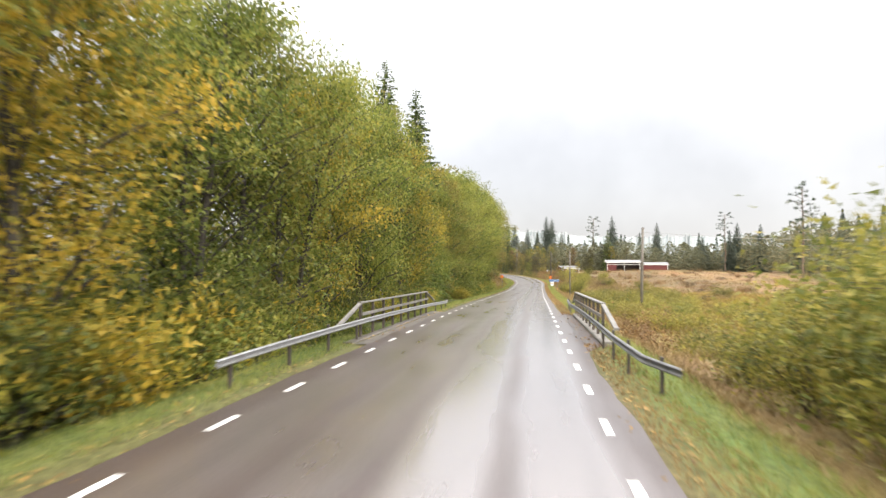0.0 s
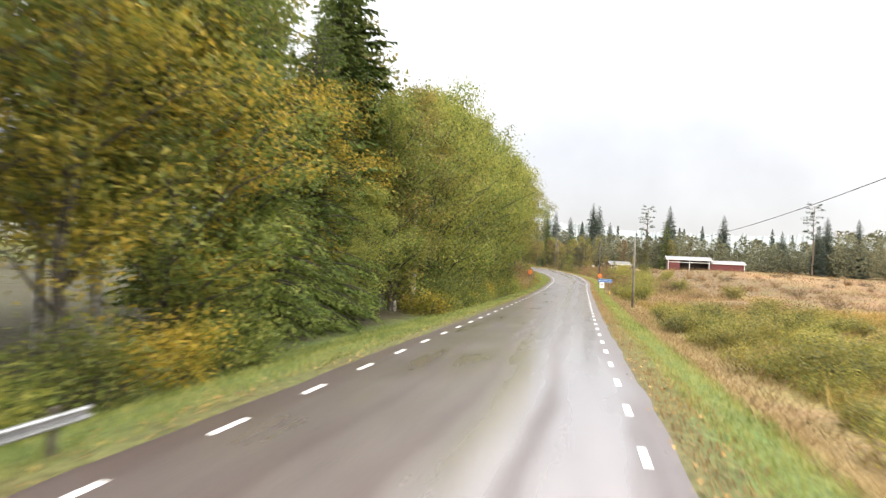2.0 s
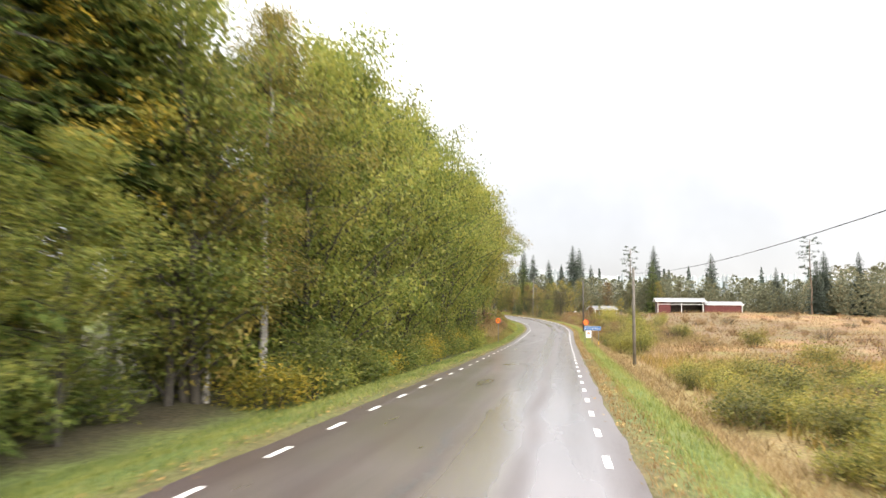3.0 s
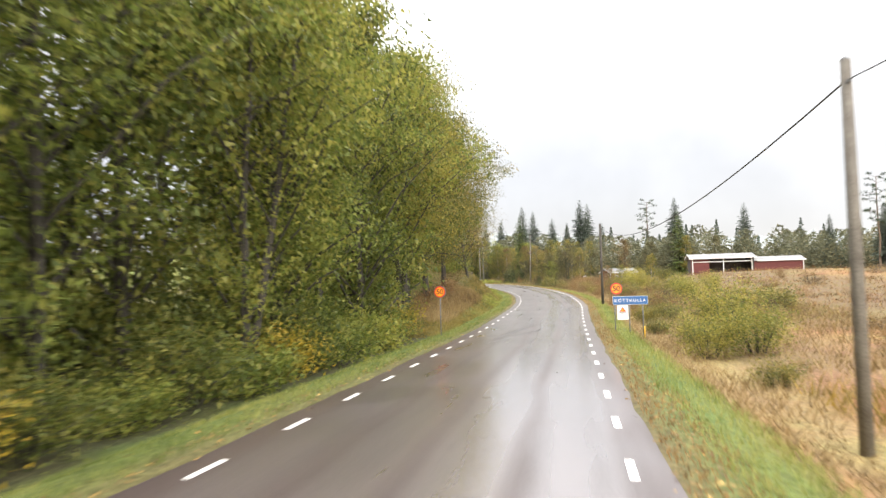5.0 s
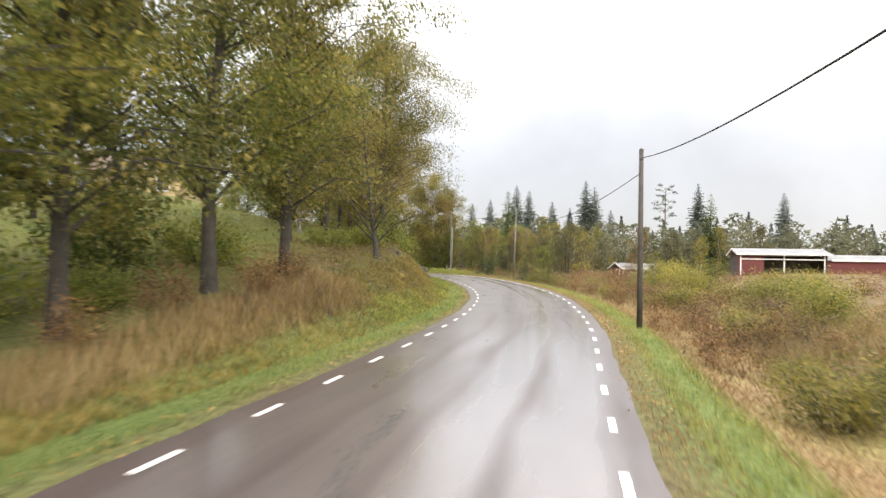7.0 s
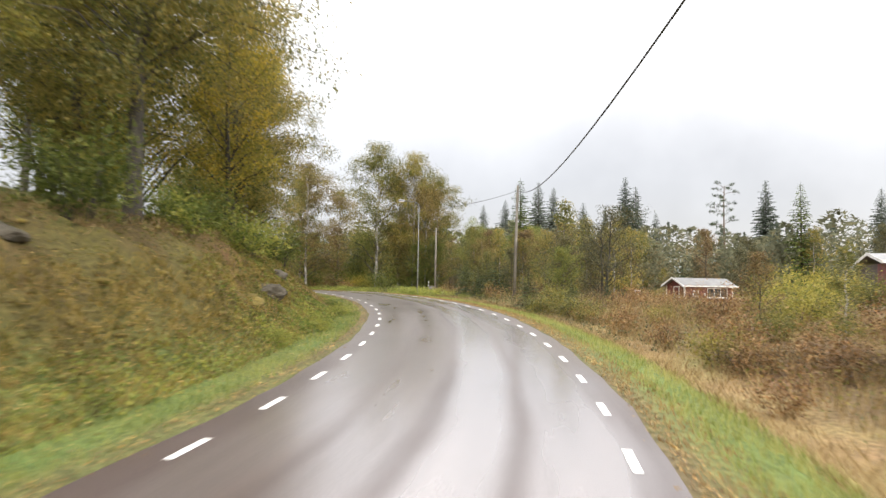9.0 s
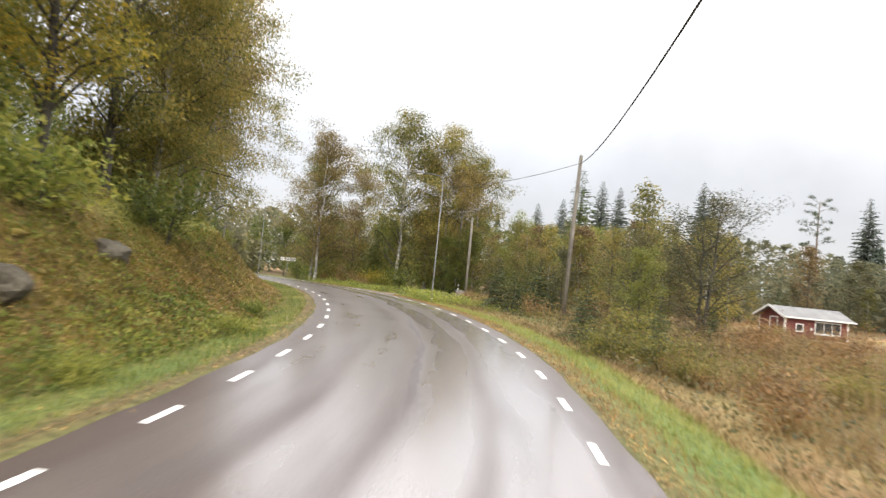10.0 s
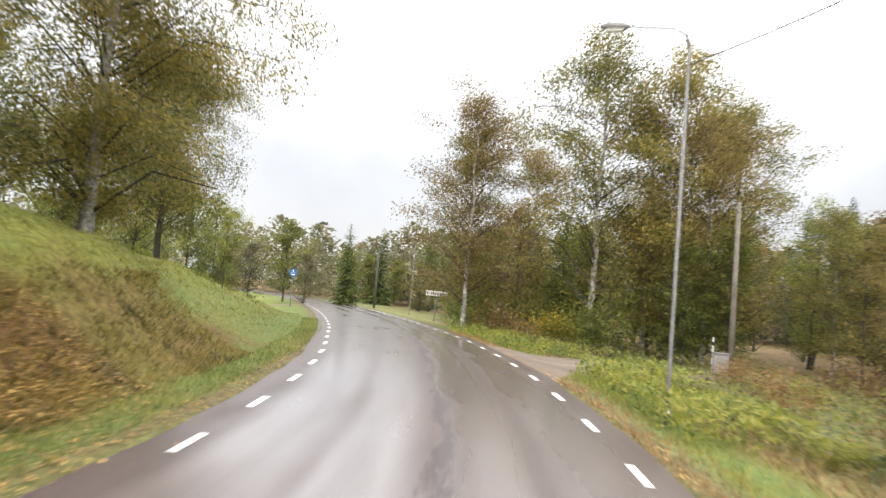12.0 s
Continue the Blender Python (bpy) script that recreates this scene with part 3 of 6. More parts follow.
def build_ground():
    us = np.r_[-2500, -1200, -600, -300, -180, -120, np.arange(-90, -40, 5), np.arange(-40, -16, 1.5), np.arange(-16, 12, .5), np.arange(12, 40, 1.5), np.arange(40, 110, 6), 140, 200, 320, 600, 1200, 2500]
    ys = np.r_[-2500, -1000, -400, -200, -120, -80, np.arange(-60, -10, 4), np.arange(-10, 262, 1.0), np.arange(262, 330, 4), 350, 400, 500, 700, 1200, 2500]
    xr = np.interp(ys, RL[RL[:, 1] < 262, 1], RL[RL[:, 1] < 262, 0])
    lean = np.where(ys > 0, xr, xr[0] * 0 + 1.2)
    X = lean[:, None] * np.exp(-(us[None, :] / 400.) ** 2) + us[None, :]
    Y = np.repeat(ys[:, None], len(us), 1)
    x, y = X.ravel(), Y.ravel()
    z = ground_z(x, y)
    n, m = len(ys), len(us)
    idx = np.arange(n * m).reshape(n, m)
    f = np.stack([idx[:-1, :-1], idx[:-1, 1:], idx[1:, 1:], idx[1:, :-1]], -1).reshape(-1, 4)
    me = bpy.data.meshes.new("ground")
    me.from_pydata(np.stack([x, y, z], 1).tolist(), [], f.tolist())
    me.polygons.foreach_set("use_smooth", [True] * len(me.polygons))
    s, d, zr = road_coord(x, y)
    col = np.zeros((len(x), 3))
    mix = lambda c, w: col + (np.array(c) - col) * w[:, None]
    dr, dl = d - EDGE_R, -d + EDGE_L - wider(s)
    nz = ripple(x, y, 3.0, 1) * .5
    col[:] = (.235, .15, .075)                                             # dry field
    col = mix((.27, .145, .06), ease(.45, .75, patches(x, y, 9, 4)))
    col = mix((.15, .10, .055), ease(.5, .75, patches(x, y * .5, 5, 7)) * .9)
    col = mix((.15, .135, .05), ease(.5, .8, patches(x, y, 6, 2)) * .8)
    col = mix((.23, .165, .05), (1 - ease(70, 105, y)) * (1 - ease(10, 22, dr)) * .8)
    col = mix((.23, .165, .075), ease(2.2, 3.0, dr + nz * .6) * (1 - ease(4.0, 5.5, dr)))       # mown ditch
    col = mix((.105, .135, .036), 1 - ease(1.6, 2.6, dr + nz * .6))
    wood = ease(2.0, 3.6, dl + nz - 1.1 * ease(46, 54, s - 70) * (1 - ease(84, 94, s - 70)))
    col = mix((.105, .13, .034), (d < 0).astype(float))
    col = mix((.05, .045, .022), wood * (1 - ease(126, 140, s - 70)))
    col = mix((.085, .066, .02), wood * ease(132, 146, s - 70))           # grassy bank
    leafy = ease(1.3, 2.2, dl + nz) * ease(174, 184, s - 70)
    col = mix((.15, .16, .035), ease(6.5, 9, dl + nz) * ease(140, 154, s - 70) * .8)            # lawn on the hill
    col = mix((.15, .165, .04), ease(1.5, 3, dl) * ease(206, 222, s - 70))
    col = mix((.13, .085, .028), leafy * (1 - ease(-1, 2, (s - 70 - 217) + (dl - 3.2) * 2.6 + nz * 2)))
    col = mix((.165, .17, .035), ease(3.6, 4.6, dl + nz * .6) * ease(182, 196, s - 70))
    col = mix((.13, .09, .045), ease(4.2, 5.4, dr + nz) * ease(132, 142, y) * (1 - ease(30, 45, dr)))
    col = mix((.115, .12, .04), ease(2.0, 3.2, dr) * (1 - ease(9, 14, dr)) * ease(196, 206, s - 70))
    col = mix((.13, .085, .05), (np.exp(-((dr - .2) / .3) ** 2) * .85 + np.exp(-((dl - .2) / .3) ** 2) * .8).clip(0, 1))
    at = me.color_attributes.new("cover", "FLOAT_COLOR", "POINT")
    at.data.foreach_set("color", np.c_[col, np.ones(len(x))].astype(np.float32).ravel())
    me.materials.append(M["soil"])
    return tagged(new("ground", me), "autumn ground of verges, fields, wood floor and banks", "ground", kind="structure")


ground = build_ground()


def strip(name, s0, s1, da, db, lift, mat, cols=2, step=1.0, uvs=False):
    """A band of the road from s0 to s1; da and db are functions of s or numbers."""
    s = np.arange(s0, s1 + step * .5, step)
    a = da(s) if callable(da) else np.full(len(s), da)
    b = db(s) if callable(db) else np.full(len(s), db)
    v, uvv = [], []
    for k in range(cols + 1):
        w = a + (b - a) * k / cols
        p, _ = road_at(s, 0)
        nx = np.stack([np.interp(s, RS, RN[:, 0]), np.interp(s, RS, RN[:, 1])], 1)
        p = p.copy()
        p[:, :2] += nx * w[:, None]
        p[:, 2] += lift - .025 * np.abs(w + LANE / 2) / 3
        v.append(p)
        uvv.append(np.stack([w, s], 1))
    v, uvv = np.stack(v, 1), np.stack(uvv, 1)
    n, m = len(s), cols + 1
    idx = np.arange(n * m).reshape(n, m)
    f = np.stack([idx[:-1, :-1], idx[:-1, 1:], idx[1:, 1:], idx[1:, :-1]], -1).reshape(-1, 4)
    me = bpy.data.meshes.new(name)
    me.from_pydata(v.reshape(-1, 3).tolist(), [], f.tolist())
    me.polygons.foreach_set("use_smooth", [True] * len(me.polygons))
    if uvs:
        lay = me.uv_layers.new(name="road")
        li = np.zeros(len(me.loops), np.int32)
        me.loops.foreach_get("vertex_index", li)
        lay.data.foreach_set("uv", uvv.reshape(-1, 2)[li].astype(np.float32).ravel())
    me.materials.append(mat)
    return new(name, me)


def rag(s, k):
    return .025 * np.sin(s * 1.7 + k) + .03 * np.sin(s * .63 + 2 * k) + .012 * np.sin(s * 3.9 + 3 * k)


def widen(s, lo, hi):
    return ease(lo - 2.4, lo + .3, s) * (1 - ease(hi - .3, hi + 3.0, s))


road = strip("road", 0, RS[-1] - 1, lambda s: EDGE_L - wider(s) + rag(s, 1), lambda s: EDGE_R + rag(s, 4) + .62 * widen(s, S0 + 20.8, S0 + 36.2), .0, M["asphalt"], cols=14, uvs=True)
tagged(road, "wet grey-brown asphalt country road", "road", kind="structure")


# dashed edge lines, each dash a piece of the road
def dash_mesh(name, w, l):
    g = Geo()
    rs = np.random.RandomState(len(name))
    n = 7
    a = [(-w / 2 + rs.uniform(-.006, .006), -l / 2 + l * k / n, .004) for k in range(n + 1)]
    b = [(w / 2 + rs.uniform(-.006, .006), -l / 2 + l * k / n, .004) for k in range(n + 1)]
    g.add(a + b, [(k, n + 1 + k, n + 2 + k, k + 1) for k in range(n)])
    return g.mesh(name)


DASH_R, DASH_L = 0.80, 0.32
dash_data = [dash_mesh("dash", .13, 1.02), dash_mesh("dash_", .125, .98), dash_mesh("dash__", .128, 1.0)]
for me in dash_data:
    me.materials.append(M["line_white"])
count = 0
for phase, d in ((DASH_R, 0.0), (DASH_L, -LANE)):
    s = S0 - 12 + phase
    while s < RS[-1] - 60:
        p, nrm = road_at(s, d - (float(wider(s)) if d < -1 else 0))
        ob = new("edge_dash", dash_data[count % 3])
        z1, z0 = float(road_at(s + .5, d)[0][2]), float(road_at(s - .5, d)[0][2])
        t = Vector((-nrm[1], nrm[0], z1 - z0)).normalized()
        side = Vector((nrm[0], nrm[1], 0))
        up = side.cross(t)
        m = Matrix((( *side, 0), ( *t, 0), ( *up, 0), (0, 0, 0, 1))).transposed()
        m.translation = Vector(p) + Vector((0, 0, -.025 * abs(d + LANE / 2) / 3 + .002))
        ob.matrix_basis = m
        ob.parent = road
        count += 1
        s += 3.0


# ---------------------------------------------------------------- trees
def limb_points(a, b, sag, rs, n=4):
    pts = []
    for k in range(n + 1):
        t = k / n
        p = Vector(a).lerp(Vector(b), t)
        p.z += sag * math.sin(math.pi * t) + (0 if k in (0, n) else rs.uniform(-.08, .08))
        pts.append(p)
    return pts


def leafy_tree(name, label, height, radius, low, leaves, size, bark, foliage, seed, trunk_r=.13, weep=0.0, limbs=34, stems=1, spread=.62, lean=0.0):
    """A broad-leaved tree: tapered trunk, limbs with twigs and a crown of single leaves in clumps."""
    rs = random.Random(seed)
    nr = np.random.RandomState(seed)
    tree = thing(name, Matrix(), label, "tree")
    wood, boughs = Geo(), Geo()
    ends = []
    for st in range(stems):
        a0 = rs.uniform(0, 6.28)
        off = 0 if stems == 1 else rs.uniform(.2, .5)
        tilt = lean if stems == 1 else rs.uniform(.06, .18) * height
        top = Vector((math.cos(a0) * tilt, math.sin(a0) * tilt, height * (.93 if st == 0 else rs.uniform(.75, .92))))
        foot = Vector((math.cos(a0) * off, math.sin(a0) * off, -.25))
        n = 9
        tp = []
        for k in range(n + 1):
            t = k / n
            p = foot.lerp(top, t)
            if 0 < k < n:
                p += Vector((rs.uniform(-1, 1), rs.uniform(-1, 1), 0)) * .012 * height * math.sqrt(t)
            tp.append(p)
        rad = [trunk_r * (1.35 if k == 0 else 1) * (1 - .93 * (k / n)) ** .85 + .012 for k in range(n + 1)]
        wood.tube(tp, rad, 7, caps=False)
        for k in range(limbs // stems):
            t = low + (1 - low) * min(max((k + rs.uniform(-1.6, 2.6)) / (limbs // stems), 0), 1)
            f = t * n
            i = min(int(f), n - 1)
            base = tp[i].lerp(tp[i + 1], f - i)
            u = (t - low) / max(1 - low, .01)
            reach = radius * (max(math.sin(math.pi * min(.22 + .78 * u, 1.0)), .12) ** spread) * rs.uniform(.5, 1.15)
            az = k * 2.4 + rs.uniform(-1.1, 1.1)
            rise = rs.uniform(.5, 1.05) * reach * (1 - .3 * weep)
            e = base + Vector((math.cos(az) * reach, math.sin(az) * reach, rise))
            e.z -= weep * .75 * reach
            pts = limb_points(base, e, (.10 + .28 * weep) * reach, rs)
            pts[2] += Vector((-math.sin(az), math.cos(az), 0)) * rs.uniform(-.14, .14) * reach
            r0 = max(rad[i] * (.42 - .4 * weep), .012)
            boughs.tube([pts[0], pts[2], pts[4]], [r0 + .004, r0 * .55 + .004, r0 * .15 + .004], 3, caps=False)
            for q in (.9, 1.6, 2.3, 2.9, 3.5, 4.0):
                j = min(int(q), 3)
                p = pts[j].lerp(pts[j + 1], q - j)
                for _ in range(2):
                    v = Vector((rs.uniform(-1, 1), rs.uniform(-1, 1), rs.uniform(-.35, .8) - weep * 1.6)).normalized() * rs.uniform(.25, .62) * (.35 + .22 * radius)
                    if q > 2 and rs.random() < .25:
                        boughs.tube([p, p + v], [.007, .003], 3, caps=False)
                    ends.append((p + v * rs.uniform(.4, 1.0), v))
    part("trunk", wood, bark, tree, smooth=True)
    part("branchwork", boughs, M["bark_dark"], tree, smooth=True)
    e = np.array([a for a, _ in ends])
    v = unit(np.array([b for _, b in ends]))
    carry = np.repeat(nr.uniform(.3, 1.0, (len(e) + 11) // 12), 12)[:len(e)] * nr.uniform(.3, 1.0, len(e))
    pick = nr.choice(len(e), leaves, p=carry / carry.sum())
    cs = (.20 + .05 * radius) * (1 - .12 * weep)
    pos = e[pick] + np.clip(nr.normal(0, 1, (leaves, 3)), -1.6, 1.6) * np.array([cs, cs, cs * .75])
    if weep > 0:
        hang = nr.random_sample(leaves) < .4 * weep        # leaves of the hanging twigs
        pos[hang] = e[pick[hang]] + nr.normal(0, .13, (int(hang.sum()), 3))
        pos[:, 2] -= np.where(hang, nr.random_sample(leaves) * 1.5, nr.random_sample(leaves) ** 1.5 * .9) * weep
    axis = unit(v[pick] * .5 + nr.normal(0, 1, (leaves, 3)) + np.array([0, 0, -.5 - 1.5 * weep]))
    side = unit(np.cross(axis, unit(nr.normal(0, 1, (leaves, 3)) * .7 + np.array([0, 0, 1.]))))
    L = size * nr.uniform(.65, 1.35, leaves)
    put("crown", cards_mesh("crown", pos, axis, side, L, L * .68, .12), foliage, tree)
    return tree


def spruce_tree(name, label, height, radius, seed, foliage, dense=1.0, skirt=.03, fat=1.0, fine=1.0):
    """A spruce: straight trunk and whorls of drooping boughs set with hanging needle twigs."""
    rs, nr = random.Random(seed), np.random.RandomState(seed)
    tree = thing(name, Matrix(), label, "tree")
    wood = Geo()
    wood.tube([(0, 0, -.3), (0, 0, height * .5), (0, 0, height)], [height * .013, height * .008, .012], 7, caps=False)
    C, A, Sd, L, W = [], [], [], [], []
    z = height * skirt
    while z < height * .985:
        t = z / height
        reach = radius * (1 - t) ** .72 * rs.uniform(.78, 1.1) + .12
        nb = max(4, int(7 * (1 - t) + 4))
        for k in range(nb):
            az = 6.283 * k / nb + rs.uniform(-.35, .35)
            r = reach * rs.uniform(.6, 1.12)
            d = Vector((math.cos(az), math.sin(az), 0))
            tip = Vector((0, 0, z)) + d * r + Vector((0, 0, -r * rs.uniform(.18, .42) + t * .6 * r))
            if r > .9:
                wood.tube([(0, 0, z), Vector((0, 0, z)).lerp(tip, .6) + Vector((0, 0, .06 * r)), tip], [.02 + .012 * r, .012 + .006 * r, .004], 3, caps=False)
            m = max(4, int(r * 9 * dense * fine ** 1.6))
            for q in range(m):
                u = (q + rs.random()) / m
                sd = Vector((-d.y, d.x, 0)) * rs.choice((-1, 1))
                p = Vector((0, 0, z)).lerp(tip, .12 + .9 * u) + Vector((0, 0, .05 * r * math.sin(3.1 * u)))
                if fine > 1:
                    p += sd * rs.uniform(0, .22) * r * (1.1 - u) - Vector((0, 0, rs.uniform(0, .10) * r))
                w = (d * rs.uniform(.3, .9) + sd * rs.uniform(.2, 1.0) + Vector((0, 0, -rs.uniform(.15, .75)))).normalized()
                ln = (.22 + .26 * r * (1 - .45 * u)) * rs.uniform(.7, 1.2) * .75 / fine
                C.append(p + w * ln * .45)
                A.append(w)
                n = (Vector((0, 0, 1)) + Vector((rs.uniform(-.5, .5), rs.uniform(-.5, .5), 0))).normalized()
                Sd.append(w.cross(n).normalized())
                L.append(ln)
                W.append(ln * rs.uniform(.34, .6) * fat)
        z += (.30 + .035 * radius) * (1 - .45 * t) * (1.0 / max(dense, .5)) ** .5
    part("trunk", wood, M["bark_dark"], tree, smooth=True)
    put("crown", cards_mesh("crown", np.array(C), np.array(A), np.array(Sd), L, W, .2), foliage, tree)
    return tree


def pine_tree(name, label, height, seed):
    """A tall pine with a bare reddish trunk and a loose, uneven crown."""
    rs, nr = random.Random(seed), np.random.RandomState(seed)
    tree = thing(name, Matrix(), label, "tree")
    wood = Geo()
    tp = [Vector((rs.uniform(-.15, .15) * (k > 0), rs.uniform(-.15, .15) * (k > 0), height * k / 6 - (.3 if k == 0 else 0))) for k in range(7)]
    wood.tube(tp, [.26 * (1 - .8 * k / 6) + .02 for k in range(7)], 8, caps=False)
    C, Dv = [], []
    for k in range(26):
        t = .48 + .52 * (k + rs.random()) / 26
        i = min(int(t * 6), 5)
        base = tp[i].lerp(tp[i + 1], t * 6 - i)
        reach = height * .15 * (1 - ((t - .72) / .5) ** 2) * rs.uniform(.55, 1.15)
        az = rs.uniform(0, 6.28)
        e = base + Vector((math.cos(az) * reach, math.sin(az) * reach, rs.uniform(-.05, .45) * reach))
        pts = limb_points(base, e, .1 * reach, rs)
        wood.tube(pts, [.05, .04, .03, .02, .012], 5, caps=False)
        for q in range(7):
            p = pts[2].lerp(pts[4], rs.random()) + Vector((rs.gauss(0, .35), rs.gauss(0, .35), rs.uniform(0, .35)))
            C.append(p)
    C = np.array(C)
    n = 4200
    pick = nr.randint(0, len(C), n)
    dv = unit(nr.normal(0, 1, (n, 3)) + np.array([0, 0, .5]))
    pos = C[pick] + dv * nr.uniform(.05, .42, (n, 1))
    side = unit(np.cross(dv, nr.normal(0, 1, (n, 3))))
    L = nr.uniform(.22, .4, n)
    part("trunk", wood, M["bark_pine"], tree, smooth=True)
    put("crown", cards_mesh("crown", pos, dv, side, L, L * .22), M["needle_pine"], tree)
    return tree


def shrub(name, label, height, radius, leaves, size, foliage, seed, stems=14, category="shrub", wood_mat="bark_dark"):
    """A many-stemmed bush: stems fanning from the ground, leaves on their outer parts."""
    rs, nr = random.Random(seed), np.random.RandomState(seed)
    bush = thing(name, Matrix(), label, category)
    wood = Geo()
    C, V = [], []
    for k in range(stems):
        az = 2.4 * k + rs.uniform(-.4, .4)
        out = radius * rs.uniform(.2, .95)
        h = height * rs.uniform(.55, 1.0) * (1 - .35 * (out / radius) ** 2)
        foot = Vector((math.cos(az) * .15 * radius, math.sin(az) * .15 * radius, -.1))
        e = Vector((math.cos(az) * out, math.sin(az) * out, h))
        pts = limb_points(foot, e, .12 * h, rs)
        r = .012 + .008 * height
        wood.tube(pts, [r, r * .8, r * .6, r * .4, r * .2], 3, caps=False)
        for q in range(16):
            f = rs.uniform(.9, 4.0)
            j = min(int(f), 3)
            p = pts[j].lerp(pts[j + 1], f - j)
            v = Vector((math.cos(az) + rs.uniform(-1, 1), math.sin(az) + rs.uniform(-1, 1), rs.uniform(-.2, 1.1))).normalized() * rs.uniform(.08, .36) * radius
            if q % 3 == 0:
                wood.tube([p, p + v], [.006, .003], 3, caps=False)
            C.append(p + v)
            V.append(v)
    part("branchwork", wood, M[wood_mat], bush)
    C, V = np.array(C), unit(np.array(V))
    pick = nr.randint(0, len(C), leaves)
    sp = .09 * (radius + height)
    pos = C[pick] + nr.normal(0, 1, (leaves, 3)) * sp
    pos[:, 2] = np.abs(pos[:, 2] - .03) + .03
    axis = unit(V[pick] + nr.normal(0, .8, (leaves, 3)))
    side = unit(np.cross(axis, nr.normal(0, .6, (leaves, 3)) + np.array([0, 0, 1.])))
    L = size * nr.uniform(.6, 1.35, leaves)
    put("foliage", cards_mesh("foliage", pos, axis, side, L, L * .55, .12), foliage, bush)
    return bush


def plant(ob, x, y, scale=1.0, turn=0.0, squash=1.0, sink=.1, first=[]):
    """Sets a copy of a thing on the ground, or the thing itself the first time."""
    m = Matrix.LocRotScale((x, y, on_ground(x, y, sink)), Euler((0, 0, turn)), (scale, scale, scale * squash))
    if ob.name not in first:
        first.append(ob.name)
        ob.matrix_basis = m
        return ob
    k = ob.scale
    return copy_thing(ob, Matrix.LocRotScale(m.translation, Euler((0, 0, turn)), (scale / k.x, scale / k.y, scale * squash / k.z)))


GREEN = "leafy green roadside tree with yellowing leaves in wet autumn wood"
GOLD = "yellow-leaved autumn tree at the edge of the wood"
alder = [leafy_tree("alder_tree", GREEN, 11, 3.6, .08, 17000, .132, M["bark_dark"], M["leaf_green"], 11, limbs=44),
         leafy_tree("alder_tree", GREEN, 13, 3.4, .10, 17000, .132, M["bark_dark"], M["leaf_green"], 12, limbs=48, stems=2)]
tall = [leafy_tree("tall_alder_tree", "tall dark-trunked green tree leaning over the verge", 16, 4.7, .15, 34000, .125, M["bark_dark"], M["leaf_shrub"], 15, limbs=58, trunk_r=.2, weep=.2),
        leafy_tree("tall_alder_tree", "tall dark-trunked yellow-green tree leaning over the verge", 15, 4.5, .16, 32000, .125, M["bark_dark"], M["leaf_birch"], 16, limbs=58, trunk_r=.19, weep=.3)]
maple = [leafy_tree("golden_tree", GOLD, 10, 3.4, .08, 20000, .12, M["bark_dark"], M["leaf_yellow"], 21, limbs=42),
         leafy_tree("golden_tree", GOLD, 12.5, 3.2, .14, 20000, .12, M["bark_dark"], M["leaf_yellow"], 22, limbs=44)]
dense = [leafy_tree("dark_leafed_tree", "dark green dense-leaved tree at the edge of the wood", 11.5, 3.6, .05, 10500, .165, M["bark_dark"], M["leaf_dark"], 31, limbs=48)]
BIRCH = "tall birch with pale bark and yellowing leaves"
birch = [leafy_tree("birch_tree", BIRCH, 15, 3.4, .18, 34000, .10, M["bark_birch"], M["leaf_birch"], 41, limbs=54, weep=.35, trunk_r=.15, spread=.5),
         leafy_tree("birch_tree", BIRCH, 14, 3.2, .20, 28000, .10, M["bark_birch"], M["leaf_brown"], 42, limbs=52, weep=.3, stems=2, trunk_r=.13, spread=.5)]
bend = [leafy_tree("birch_tree", "tall grey-limbed birch with thin yellowing leaves by the bend", 15, 4.0, .1, 30000, .11, M["bark_birch"], M["leaf_birch"], 43, limbs=60, weep=.3, trunk_r=.15, spread=.5),
        leafy_tree("birch_tree", "tall birch with brownish autumn leaves by the bend", 14.5, 3.9, .1, 26000, .11, M["bark_birch"], M["leaf_brown"], 44, limbs=58, weep=.25, trunk_r=.13, spread=.5)]
weeping = [leafy_tree("weeping_birch_tree", "broad weeping birch with hanging green and yellow twigs on the bank", 14, 4.8, .06, 115000, .088, M["bark_birch"], M["leaf_birch"], 45, limbs=84, weep=.5, trunk_r=.2, spread=.45),
           leafy_tree("weeping_birch_tree", "broad olive-leaved birch with hanging twigs on the bank", 13.5, 5.0, .24, 84000, .088, M["bark_dark"], M["leaf_olive"], 46, limbs=90, weep=.5, trunk_r=.2, spread=.45)]
thin = [leafy_tree("young_tree", "slender brownish young tree with thin leaves", 8.5, 2.2, .05, 3600, .17, M["bark_dark"], M["leaf_russet"], 51, limbs=34, trunk_r=.07),
        leafy_tree("young_tree", "slender green young tree beside the field", 8, 2.1, .04, 3800, .17, M["bark_dark"], M["leaf_scrub"], 52, limbs=34, trunk_r=.07),
        leafy_tree("young_tree", "slender yellowing young birch tree", 9, 2.0, .08, 3200, .17, M["bark_birch"], M["leaf_birch"], 53, limbs=34, trunk_r=.07)]
spruce = [spruce_tree("spruce_tree", "tall dark green spruce with drooping boughs", 22, 4.1, 61, M["needle_spruce"], dense=1.3, fat=1.7, skirt=.28),
          spruce_tree("spruce_tree", "dark green spruce with drooping boughs", 15, 3.2, 62, M["needle_spruce"], dense=1.0)]
